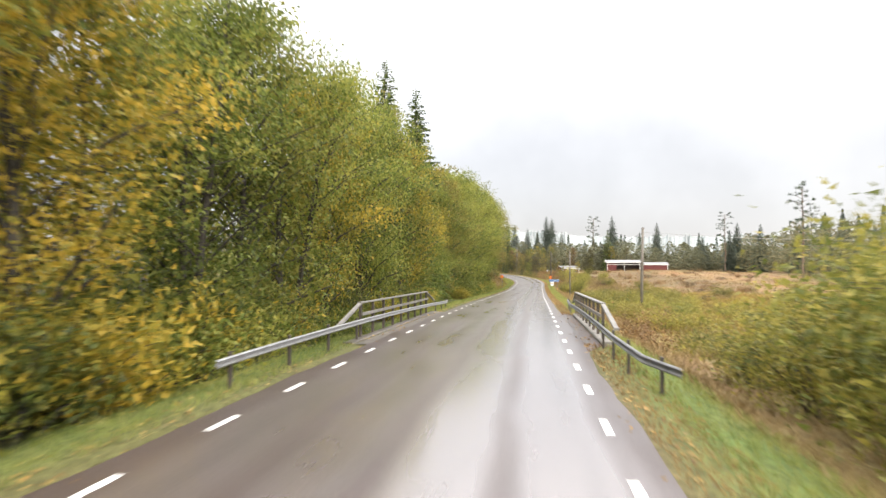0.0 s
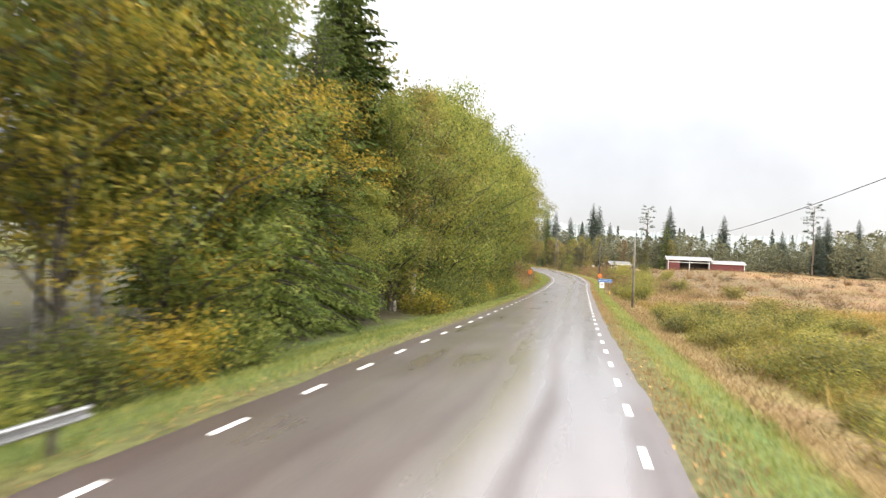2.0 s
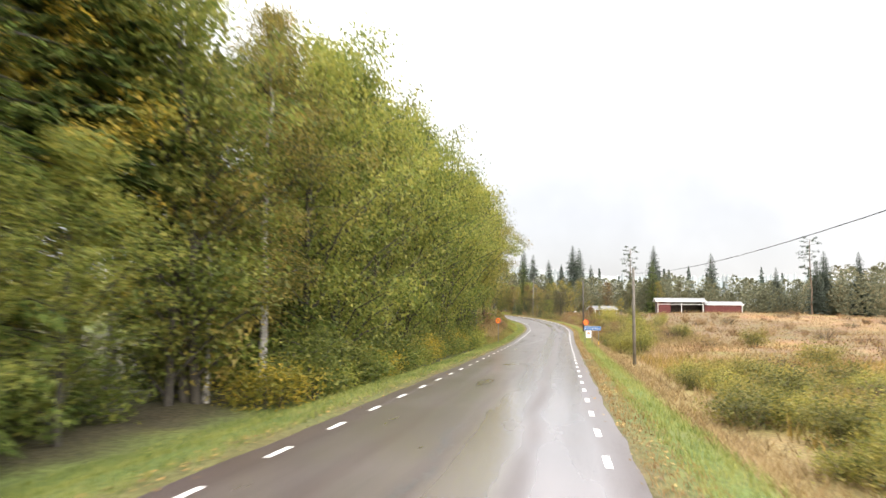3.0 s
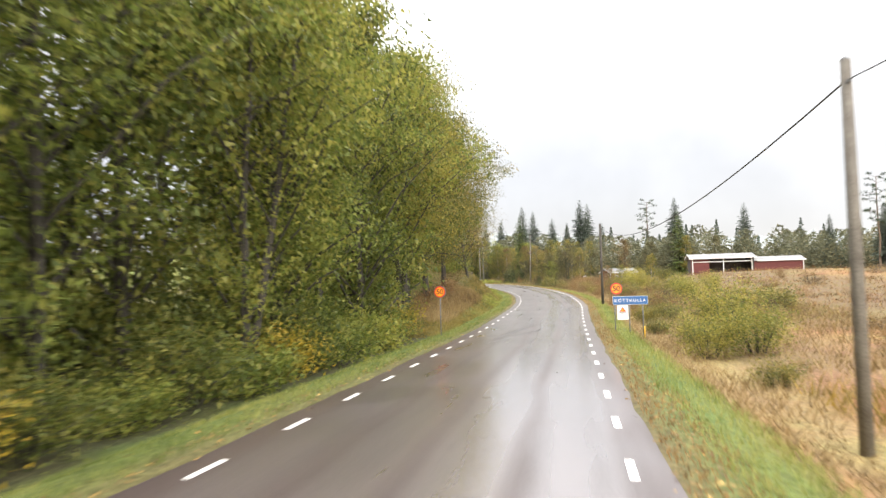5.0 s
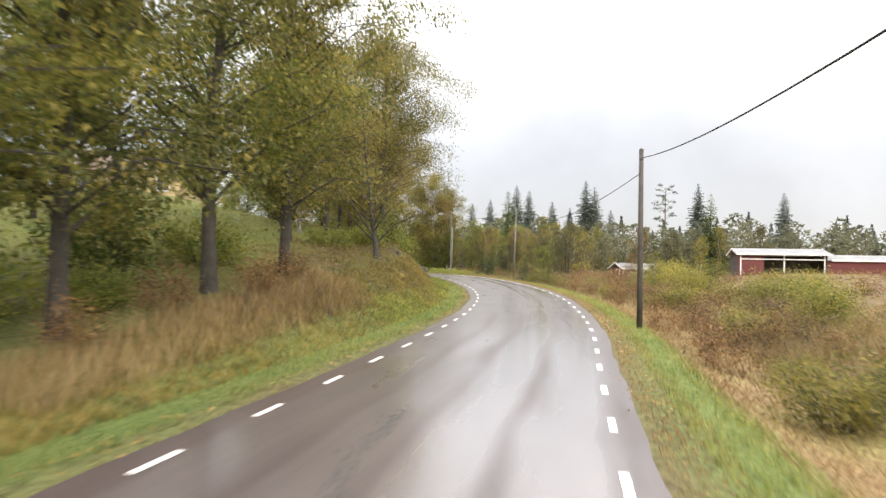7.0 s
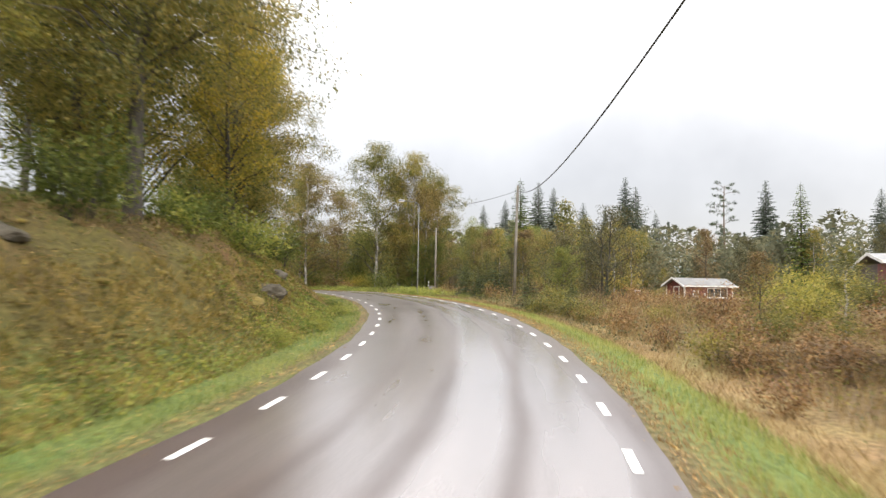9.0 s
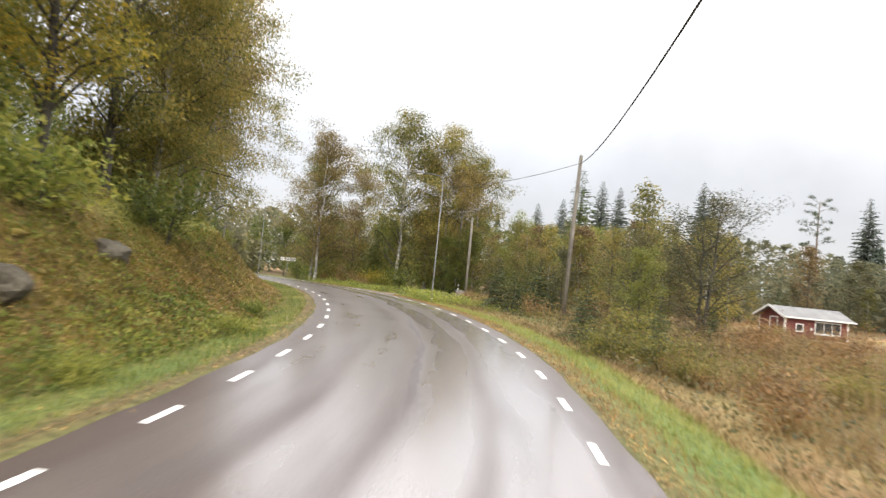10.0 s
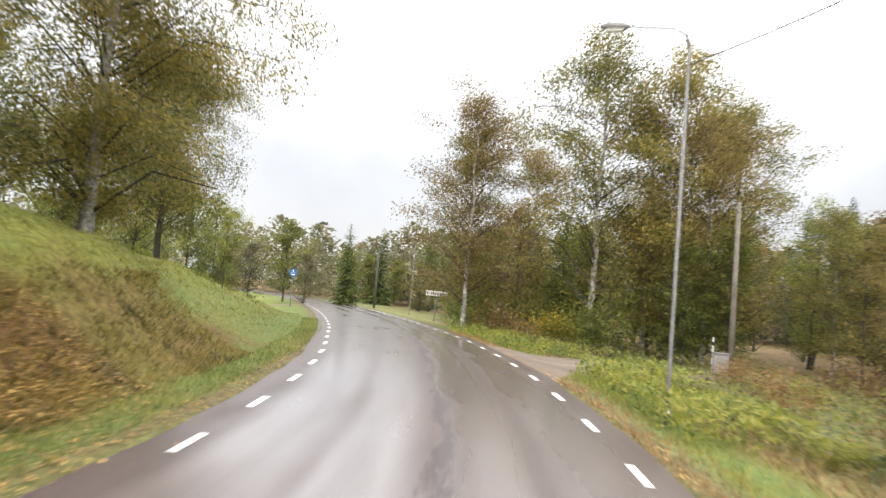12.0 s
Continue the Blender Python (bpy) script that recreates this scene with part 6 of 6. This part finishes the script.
def build_hill_house():
    x0, y0 = -46.5, 182.0
    gz = on_ground(x0 + 4, y0, .3)
    h = thing("hill_house", pose(x0, y0, gz, 0, 0, 12), "yellow brick house on a grey foundation up the hill", "house")
    part("foundation", Geo().box(0, 0, -2.5, 11, 8, 1.3, chamfer=.02), M["plinth_grey"], h, "grey rendered foundation")
    body = part("wall", Geo().box(.05, .05, 1.3, 10.95, 7.95, 4.1), M["brick_yellow"], h)
    part("gable_wall", Geo().prism([(.05, 4.1), (7.95, 4.1), (4, 6.4)], .2, pose(10.95, 0, 0, 0, 0, 90)), M["brick_yellow"], h)
    part("gable_wall", Geo().prism([(.05, 4.1), (7.95, 4.1), (4, 6.4)], .2, pose(.25, 0, 0, 0, 0, 90)), M["brick_yellow"], h)
    part("roof", rake_roof(Geo(), 0, 11, 0, 8, 4.1, 6.5, .5, .16), M["tile_roof"], h)
    for xx in (1.3, 5.0, 8.6):
        framed_window(h, xx, 2.2, xx + 1.1, 3.5, .04, 1)
    return h


build_barn()
build_cabin()
build_hill_house()


# ---------------------------------------------------------------- rocks
def boulder(x, y, r, seed, label, mat, flat=.65):
    rs = random.Random(seed)
    bm = bmesh.new()
    bmesh.ops.create_icosphere(bm, subdivisions=3, radius=r)
    for v in bm.verts:
        n = noise.noise(v.co * (1.1 / r) + Vector((seed, 0, 0))) * .45 + noise.noise(v.co * (3.2 / r)) * .16
        v.co *= 1 + n
        v.co.z *= flat
    me = bpy.data.meshes.new("boulder")
    bm.to_mesh(me)
    bm.free()
    ob = put("boulder", me, mat)
    ob.matrix_basis = pose(x, y, on_ground(x, y) - r * .42, rs.uniform(-15, 15), rs.uniform(-15, 15), rs.uniform(0, 360))
    return tagged(ob, label, "rock", "rocks on the bank")


boulder(-10.9, 179.6, .6, 3, "dark grey rock outcrop in the grassy bank", M["rock"], .6)
boulder(-12.8, 183.8, .55, 5, "dark grey rock outcrop in the grassy bank", M["rock"], .6)
boulder(-10.2, 167.5, .5, 7, "dark grey rock sunk in the grassy bank", M["rock"], .4)
boulder(-8.3, 161.8, .36, 9, "rock covered with olive moss at the foot of the bank", M["moss"])
boulder(-10.3, 177.0, .5, 12, "rock covered with olive moss on the bank", M["moss"], .5)


# ---------------------------------------------------------------- seams and worn patches of the asphalt, gravel tracks
def seam(name, pts, w, seed, label):
    """A tarry crack: a thin ragged band through (along, across) points."""
    rs = random.Random(seed)
    a = np.array(pts, float)
    k = np.r_[0, np.cumsum(np.linalg.norm(np.diff(a, axis=0), axis=1))]
    t = np.arange(0, k[-1], .22)
    s, d = np.interp(t, k, a[:, 0]), np.interp(t, k, a[:, 1])
    g = Geo()
    for q in range(len(t)):
        for c in range(int((4 + 120 * w) * (.35 + .65 * abs(math.sin(t[q] * .55 + seed))))):
            dd = d[q] + .10 * math.sin(t[q] * .9 + seed) + .05 * math.sin(t[q] * 2.7 + 2 * seed) + rs.gauss(0, w * 1.25 + .012)
            ss = s[q] + rs.uniform(-.14, .14)
            r, a0 = rs.uniform(.012, .05), rs.uniform(0, 6.28)
            o = road_at(ss, dd)[0]
            z = o[2] - .025 * abs(dd + LANE / 2) / 3 + .003
            g.add([(o[0] + r * math.cos(a0 + k * 1.257) * rs.uniform(.6, 1.2), o[1] + 2.2 * r * math.sin(a0 + k * 1.257) * rs.uniform(.6, 1.2), z) for k in range(5)], [(0, 1, 2, 3, 4)])
    return tagged(put(name, g.mesh(name), M["tar"], road), label)


for i, (pts, w) in enumerate([([(S0 + 122, -4.2), (S0 + 126, -3.6), (S0 + 130, -3.1), (S0 + 136, -3.3)], .07), ([(S0 + 119, -4.4), (S0 + 124, -2.9), (S0 + 128, -2.4)], .05),
                              ([(S0 + 21, .62), (S0 + 28, .66), (S0 + 36, .6)], .04), ([(S0 + 60, -3.0), (S0 + 64, -2.8), (S0 + 70, -2.9)], .04)]):
    seam("tar_seam", pts, w, i, "dark tarred crack in the asphalt")


def gravel_track(name, pts, width, label):
    a = smooth_line([(x, y, 0) for x, y in pts], .7)
    t = unit(np.gradient(a[:, :2], axis=0))
    nrm = np.stack([t[:, 1], -t[:, 0]], 1)
    rows = []
    for k in range(7):
        u = (k / 6 - .5) * width
        q = a[:, :2] + nrm * u
        z = np.maximum(ground_z(q[:, 0], q[:, 1]), -5) + .05 - .03 * abs(k / 3 - 1)
        s, d, zr = road_coord(q[:, 0], q[:, 1])
        z = np.where((d < EDGE_R + .6) & (d > EDGE_L - .6), zr - .03, z)
        rows.append(np.c_[q, z])
    v = np.stack(rows, 1)
    n, m = v.shape[:2]
    idx = np.arange(n * m).reshape(n, m)
    f = np.stack([idx[:-1, :-1], idx[:-1, 1:], idx[1:, 1:], idx[1:, :-1]], -1).reshape(-1, 4)
    me = bpy.data.meshes.new(name)
    me.from_pydata(v.reshape(-1, 3).tolist(), [], f.tolist())
    return tagged(put(name, me, M["gravel"]), label, "track", kind="structure")


APRON = float(road_coord(-21.2, 216.4)[0][0])


def apron_half(d):
    """Half the width of the gravel apron: wide at the road, narrowing to a track."""
    return 1.5 + 5.2 * np.exp(-np.maximum(d - .4, 0) / 1.5)


def on_apron(s, d):
    return (d > .2) & (d < 9) & (np.abs(s - APRON - .25 * d) < apron_half(d) - .2)


def gravel_apron():
    dd, uu = np.linspace(.35, 9, 26), np.linspace(-1, 1, 15)
    D, U = np.repeat(dd, 15), np.tile(uu, 26)
    S = APRON + .25 * D + U * (apron_half(D) + .25 * np.sin(D * 3 + U * 4))
    p, nx = road_at(S, 0)
    q = p[:, :2] + nx * D[:, None]
    z = ground_z(q[:, 0], q[:, 1]) + .045 - .05 * np.abs(U) ** 4
    z = np.where(D < .6, p[:, 2] - .045, z)
    idx = np.arange(26 * 15).reshape(26, 15)
    f = np.stack([idx[:-1, :-1], idx[:-1, 1:], idx[1:, 1:], idx[1:, :-1]], -1).reshape(-1, 4)
    me = bpy.data.meshes.new("gravel_track")
    me.from_pydata(np.c_[q, z].tolist(), [], f.tolist())
    me.polygons.foreach_set("use_smooth", [True] * len(me.polygons))
    return tagged(put("gravel_track", me, M["gravel"]), "wet brown gravel track joining the road", "track", kind="structure")


gravel_apron()
gravel_track("foot_path", [(-57.5, 240.0), (-57.0, 236.0), (-54.0, 229.0), (-52, 222)], 1.8, "narrow gravel foot path leaving the road")


# ---------------------------------------------------------------- grass and litter
def grass_band(name, label, n, seed, s0, s1, d0, d1, h, w, mat, lean=.35, power=1.0, gaps=0.0):
    nr = np.random.RandomState(seed)
    s = nr.uniform(s0, s1, n)
    d = d0 + (d1 - d0) * nr.random_sample(n) ** power
    p, _ = road_at(s, 0)
    nx = np.stack([np.interp(s, RS, RN[:, 0]), np.interp(s, RS, RN[:, 1])], 1)
    q = p[:, :2] + nx * d[:, None]
    keep = np.ones(n, bool)
    if d0 > 0:
        keep &= ~on_apron(s, d)
        keep &= ~((s > S0 + 21) & (s < S0 + 36) & (d < 1.5))
    else:
        keep &= ~((s > S0 + 20) & (s < S0 + 38) & (d > -6.9))
    if gaps > 0:
        thick = .6 * patches(q[:, 0], q[:, 1], 2.6, seed + 5) + .4 * patches(q[:, 0], q[:, 1], 9.0, seed + 6)
        keep &= nr.random_sample(n) < ease(gaps - .18, gaps + .18, thick)
    q, n = q[keep], int(keep.sum())
    z = ground_z(q[:, 0], q[:, 1])
    root = np.c_[q, z - .02]
    clump = .5 + .45 * patches(q[:, 0], q[:, 1], .8, seed) + .35 * patches(q[:, 0], q[:, 1], 4.0, seed + 3)
    hh = h * nr.uniform(.45, 1.25, n) * clump
    ang = nr.uniform(0, 6.283, n)
    tip = root + np.stack([np.cos(ang) * hh * lean, np.sin(ang) * hh * lean, hh], 1)
    ob = put(name, blades_mesh(name, root, tip, w * nr.uniform(.7, 1.4, n), nr.uniform(0, 3.14, n)), mat)
    return tagged(ob, label, "grass", kind="stuff")


grass_band("verge_grass", "rusty dying grass at the edge of the asphalt", 40000, 11, S0 + 4, S0 + 236, .52, 1.55, .11, .02, M["grass_rust"])
green_label, dry_label = "short wet green grass along the road verge", "tall withered tan grass in the field"
grass_band("verge_grass", green_label, 56000, 1, S0 + 4, S0 + 240, 1.15, 2.6, .17, .022, M["grass_green"], power=.9)
grass_band("verge_grass", green_label, 50000, 2, S0 + 4, S0 + 190, -8.3, -6.36, .15, .022, M["grass_green"])
grass_band("verge_grass", green_label, 12000, 20, S0 + 188, S0 + 240, -7.5, -6.4, .13, .022, M["grass_green"])
grass_band("bank_grass", "short bright green lawn above the brown slope", 46000, 27, S0 + 182, S0 + 226, -20, -10.2, .11, .028, M["grass_lawn"], lean=.6)
grass_band("verge_grass", "wide mown wet verge before the wood", 20000, 28, S0 + 46, S0 + 94, -9.3, -8.1, .14, .022, M["grass_green"])
grass_band("ditch_grass", "flattened straw-coloured grass in the ditch", 30000, 3, S0 + 4, S0 + 225, 2.3, 4.2, .30, .028, M["grass_dry"], lean=.8)
grass_band("field_grass", dry_label, 60000, 4, S0 + 0, S0 + 200, 4.0, 16, .5, .035, M["grass_dry"], lean=.6, gaps=.35)
grass_band("field_grass", "rust-brown withered grass in clumps over the field", 90000, 5, S0 + 20, S0 + 205, 13, 75, .42, .05, M["grass_rust"], lean=.7, gaps=.5)
grass_band("ditch_reeds", "tall upright tan grass and seed heads beyond the ditch", 26000, 29, S0 + 128, S0 + 204, 4.6, 16, .85, .028, M["grass_dry"], lean=.25, gaps=.45)
grass_band("field_grass", "pale straw in tufts over the field", 40000, 15, S0 + 20, S0 + 205, 12, 75, .34, .045, M["grass_dry"], lean=.9, gaps=.6)
grass_band("field_grass", "golden sedge in the wet field", 46000, 9, S0 + 16, S0 + 110, 5, 30, .7, .05, M["grass_gold"], lean=.5, gaps=.3)
grass_band("bank_grass", "brown and green matted grass on the bank", 64000, 6, S0 + 128, S0 + 210, -10.6, -7.6, .20, .03, M["bank_grass"], lean=.8)
grass_band("bank_grass", "green grass among the brown on the bank", 22000, 7, S0 + 128, S0 + 215, -24, -11.5, .16, .03, M["grass_green"], lean=.6)
grass_band("bank_grass", "short bright green lawn grass on the hill", 30000, 17, S0 + 206, S0 + 246, -22, -7.6, .10, .03, M["grass_lawn"], lean=.6)
grass_band("bank_grass", "tan withered grass along the top of the bank", 16000, 19, S0 + 150, S0 + 192, -16, -11.4, .26, .03, M["grass_dry"], lean=.8)
grass_band("withered_reeds", "upright pale withered grass before the bank", 6000, 8, S0 + 134, S0 + 152, -11.5, -8.6, .6, .026, M["grass_dry"], lean=.35)
grass_band("bank_grass", "olive-brown withered grass on the slope below the trees", 26000, 18, S0 + 184, S0 + 218, -10.2, -7.4, .17, .03, M["bank_grass"], lean=.9)


def ground_cover(name, label, n, seed, s0, s1, d0, d1, size, tall, mat):
    """Low leafy plants: small leaves at all heights up to tall, in clumps."""
    nr = np.random.RandomState(seed)
    s, d = nr.uniform(s0, s1, n), nr.uniform(d0, d1, n)
    p, _ = road_at(s, 0)
    nx = np.stack([np.interp(s, RS, RN[:, 0]), np.interp(s, RS, RN[:, 1])], 1)
    q = p[:, :2] + nx * d[:, None]
    clump = 1.6 * patches(q[:, 0], q[:, 1], 1.3, seed) * patches(q[:, 0], q[:, 1], 5.0, seed + 2) ** .5
    keep = (nr.random_sample(n) < .25 + .9 * clump) & ~on_apron(s, d)
    q, clump, n = q[keep], clump[keep], int(keep.sum())
    z = ground_z(q[:, 0], q[:, 1]) + tall * nr.random_sample(n) * (.25 + .9 * np.clip(clump, 0, 1))
    axis = unit(nr.normal(0, 1, (n, 3)) + np.array([0, 0, .2]))
    side = unit(np.cross(axis, nr.normal(0, .5, (n, 3)) + np.array([0, 0, 1.])))
    L = size * nr.uniform(.6, 1.4, n)
    return tagged(put(name, cards_mesh(name, np.c_[q, z], axis, side, L, L * .7), mat), label, "plants", kind="stuff")


ground_cover("ground_cover_plants", "low leafy green plants between bank and verge", 12000, 41, S0 + 150, S0 + 192, -8.9, -7.5, .085, .28, M["leaf_green"])
ground_cover("ground_cover_plants", "low green leafy plants among brown leaves on the slope", 15000, 50, S0 + 176, S0 + 207, -10.6, -7.3, .085, .22, M["leaf_green"])
ground_cover("ground_cover_plants", "low yellowing leafy plants on the mossy bank", 26000, 42, S0 + 148, S0 + 200, -13.5, -8.6, .07, .20, M["leaf_olive"])
ground_cover("ground_cover_plants", "pale green leafy weeds round the lamp post", 20000, 43, S0 + 210, S0 + 242, 1.3, 4.2, .11, .66, M["leaf_green"])
ground_cover("ground_cover_plants", "low leafy weeds in the ditch and scrub", 26000, 44, S0 + 180, S0 + 248, 2.6, 12, .10, .7, M["leaf_scrub"])
ground_cover("ground_cover_plants", "low green plants before the trees", 14000, 45, S0 + 205, S0 + 255, 3.4, 13, .11, .8, M["leaf_dark"])


ground_cover("field_scrub", "rust-brown low scrub scattered over the field", 14000, 46, S0 + 40, S0 + 205, 14, 58, .16, .8, M["grass_rust"])
ground_cover("ditch_scrub", "olive withered weeds beyond the ditch", 34000, 48, S0 + 128, S0 + 206, 4.4, 15, .075, .7, M["leaf_willow"])
ground_cover("ditch_scrub", "dull brown-green scrub beyond the ditch", 30000, 49, S0 + 130, S0 + 206, 4.8, 16, .07, .9, M["leaf_russet"])
ground_cover("field_scrub", "olive low scrub scattered over the field", 9000, 47, S0 + 30, S0 + 205, 9, 50, .16, .7, M["leaf_brown"])


def moss_cushions(n, seed):
    """Half-sunk moss mounds of many sizes on the bank."""
    rs = random.Random(seed)
    g = Geo()
    for k in range(n):
        c = road_at(S0 + rs.uniform(155, 194), -rs.uniform(8.6, 13.0))[0]
        r, z, a0 = rs.uniform(.08, .18), on_ground(c[0], c[1]), rs.uniform(0, 6.28)
        ring, up = 9, 5
        v, f = [], []
        for i in range(up):
            e = -.7 + i / (up - 1) * 2.1
            for j in range(ring):
                a = a0 + 6.283 * j / ring
                w = r * math.cos(e) * (1 + .24 * math.sin(2 * a + k) + .14 * math.sin(5 * a + 2 * k))
                v.append((c[0] + math.cos(a) * w, c[1] + math.sin(a) * w, z - .30 * r + r * .42 * math.sin(e) * (1 + .15 * math.sin(3 * j + k))))
        for i in range(up - 1):
            f += [(i * ring + j, i * ring + (j + 1) % ring, (i + 1) * ring + (j + 1) % ring, (i + 1) * ring + j) for j in range(ring)]
        f.append(tuple((up - 1) * ring + j for j in range(ring)))
        g.add(v, f)
    return tagged(put("moss_cushions", g.mesh("moss_cushions", True), M["moss"]), "olive and golden moss cushions on the steep bank", "moss", kind="stuff")


moss_cushions(90, 8)


def litter(name, label, n, seed, s0, s1, d0, d1, size):
    nr = np.random.RandomState(seed)
    s, d = nr.uniform(s0, s1, n), nr.normal((d0 + d1) / 2, (d1 - d0) / 3.2, n)
    p, _ = road_at(s, 0)
    nx = np.stack([np.interp(s, RS, RN[:, 0]), np.interp(s, RS, RN[:, 1])], 1)
    q = p[:, :2] + nx * d[:, None]
    z = ground_z(q[:, 0], q[:, 1])
    onroad = (d > EDGE_L) & (d < EDGE_R)
    z = np.where(onroad, p[:, 2] - .01, z) + .03 + np.where(d < -7.4, nr.uniform(0, .13, n), 0)
    ang = nr.uniform(0, 6.283, n)
    axis = unit(np.stack([np.cos(ang), np.sin(ang), nr.uniform(-.3, .3, n)], 1))
    side = unit(np.cross(axis, np.array([0, 0, 1.]) + nr.normal(0, .25, (n, 3))))
    L = size * nr.uniform(.6, 1.3, n)
    return tagged(put(name, cards_mesh(name, np.c_[q, z], axis, side, L, L * .75, .15), M["leaf_litter"]), label, "fallen leaves", kind="stuff")


litter("fallen_leaves", "orange and yellow fallen leaves along the road edge", 7000, 21, S0 + 150, S0 + 238, .48, .85, .05)
litter("fallen_leaves", "orange and yellow fallen leaves along the road edge", 7000, 22, S0 + 150, S0 + 232, -6.6, -6.05, .05)
litter("fallen_leaves", "brown and yellow fallen leaves on the bank", 18000, 23, S0 + 160, S0 + 208, -10.8, -7.8, .065)
litter("fallen_leaves", "tan and orange fallen leaves on the slope below the trees", 22000, 26, S0 + 188, S0 + 211, -10.2, -7.2, .065)
litter("fallen_leaves", "yellow fallen leaves on the verge", 3000, 24, S0 + 5, S0 + 150, -6.9, -6.0, .08)
litter("fallen_leaves", "yellow fallen leaves on the verge", 2600, 25, S0 + 5, S0 + 165, .45, 1.2, .08)


# ---------------------------------------------------------------- far woods and ridge
def far_woods(name, label, n, seed, place, conifer, mat, cards=420):
    """Many far trees as one mesh of leaf clumps, broad or spruce-shaped."""
    nr = np.random.RandomState(seed)
    C, A, Sd, L, W = [], [], [], [], []
    for k in range(n):
        x, y, h = place(nr)
        z = on_ground(x, y)
        t = nr.random_sample(cards) ** (.8 if conifer else .9)
        if conifer:
            r = h * .16 * (1 - t) ** .9 + .15
        else:
            r = h * .36 * np.sin(np.pi * np.clip(.15 + .85 * t, 0, 1)) ** .6
        az = nr.uniform(0, 6.283, cards)
        rr = r * nr.uniform(.35, 1.1, cards)
        C.append(np.stack([x + np.cos(az) * rr, y + np.sin(az) * rr, z + .06 * h + t * h * .94], 1))
        ax = np.stack([np.cos(az), np.sin(az), np.full(cards, -.5 if conifer else .3)], 1) + nr.normal(0, .45, (cards, 3))
        A.append(unit(ax))
        Sd.append(unit(np.cross(A[-1], nr.normal(0, .5, (cards, 3)) + np.array([0, 0, 1.]))))
        ln = (h * .085 * (1 - .6 * t) if conifer else .45 + h * .03) * nr.uniform(.7, 1.4, cards)
        L.append(ln)
        W.append(ln * .6)
    me = cards_mesh(name, np.concatenate(C), np.concatenate(A), np.concatenate(Sd), np.concatenate(L), np.concatenate(W), .15)
    return tagged(put(name, me, mat), label, "woods", kind="stuff")


far_woods("far_broadleaf_woods", "distant yellowing broad-leaved woods behind the field", 330, 31, lambda r: (r.uniform(-60, 130), 258 + r.uniform(0, 50), r.uniform(5, 12.5)), False, M["woods_far_hazed"], 340)
far_woods("far_broadleaf_woods", "distant yellowing broad-leaved woods along the field", 200, 32, lambda r: (68 + r.uniform(0, 45) + 10 * r.rand(), r.uniform(60, 270), r.uniform(7, 15)), False, M["woods_far_hazed"], 340)
far_woods("far_spruce_woods", "distant dark spruce woods behind the field", 60, 33, lambda r: (r.uniform(-70, 150), 300 + r.uniform(0, 40), r.uniform(11, 17)), True, M["woods_conifer_hazed"])
far_woods("far_spruce_woods", "distant dark spruce woods along the field", 45, 34, lambda r: (92 + r.uniform(0, 40), r.uniform(40, 280), r.uniform(14, 22)), True, M["woods_conifer_hazed"])
far_woods("far_mixed_woods", "woods on the hill behind the road", 120, 35, lambda r: (r.uniform(-150, -72), r.uniform(90, 300) if r.rand() < .5 else r.uniform(285, 330), r.uniform(9, 15)), False, M["woods_far_hazed"])


def ridge(name, label, dist, height, seed):
    """A long wooded hill far off, its skyline broken by tree tops."""
    nr = np.random.RandomState(seed)
    g = Geo()
    n = 900
    top, bot = [], []
    for k in range(n):
        a = radians(-75 + 150 * k / (n - 1))
        x, y = 20 + math.sin(a) * dist, 150 + math.cos(a) * dist
        base = height * (.62 + .30 * math.sin(a * 3.1 + seed) + .14 * math.sin(a * 7.7 + 2 * seed))
        tooth = 3.2 * nr.random_sample() ** 2 + (3.0 if nr.random_sample() < .12 else 0)
        top.append((x, y, base + tooth))
        bot.append((x + math.sin(a) * -120, y + math.cos(a) * -120, -2))
    g.add(top + bot, [(i, i + 1, n + i + 1, n + i) for i in range(n - 1)])
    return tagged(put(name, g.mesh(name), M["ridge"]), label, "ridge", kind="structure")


# the mist before the far ridge is painted in as pale blue-grey colour
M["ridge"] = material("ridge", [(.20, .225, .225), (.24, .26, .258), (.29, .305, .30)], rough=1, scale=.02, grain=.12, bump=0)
ridge("backdrop_ridge", "wooded ridge on the horizon with mist painted into its colour", 780, 58, 2)
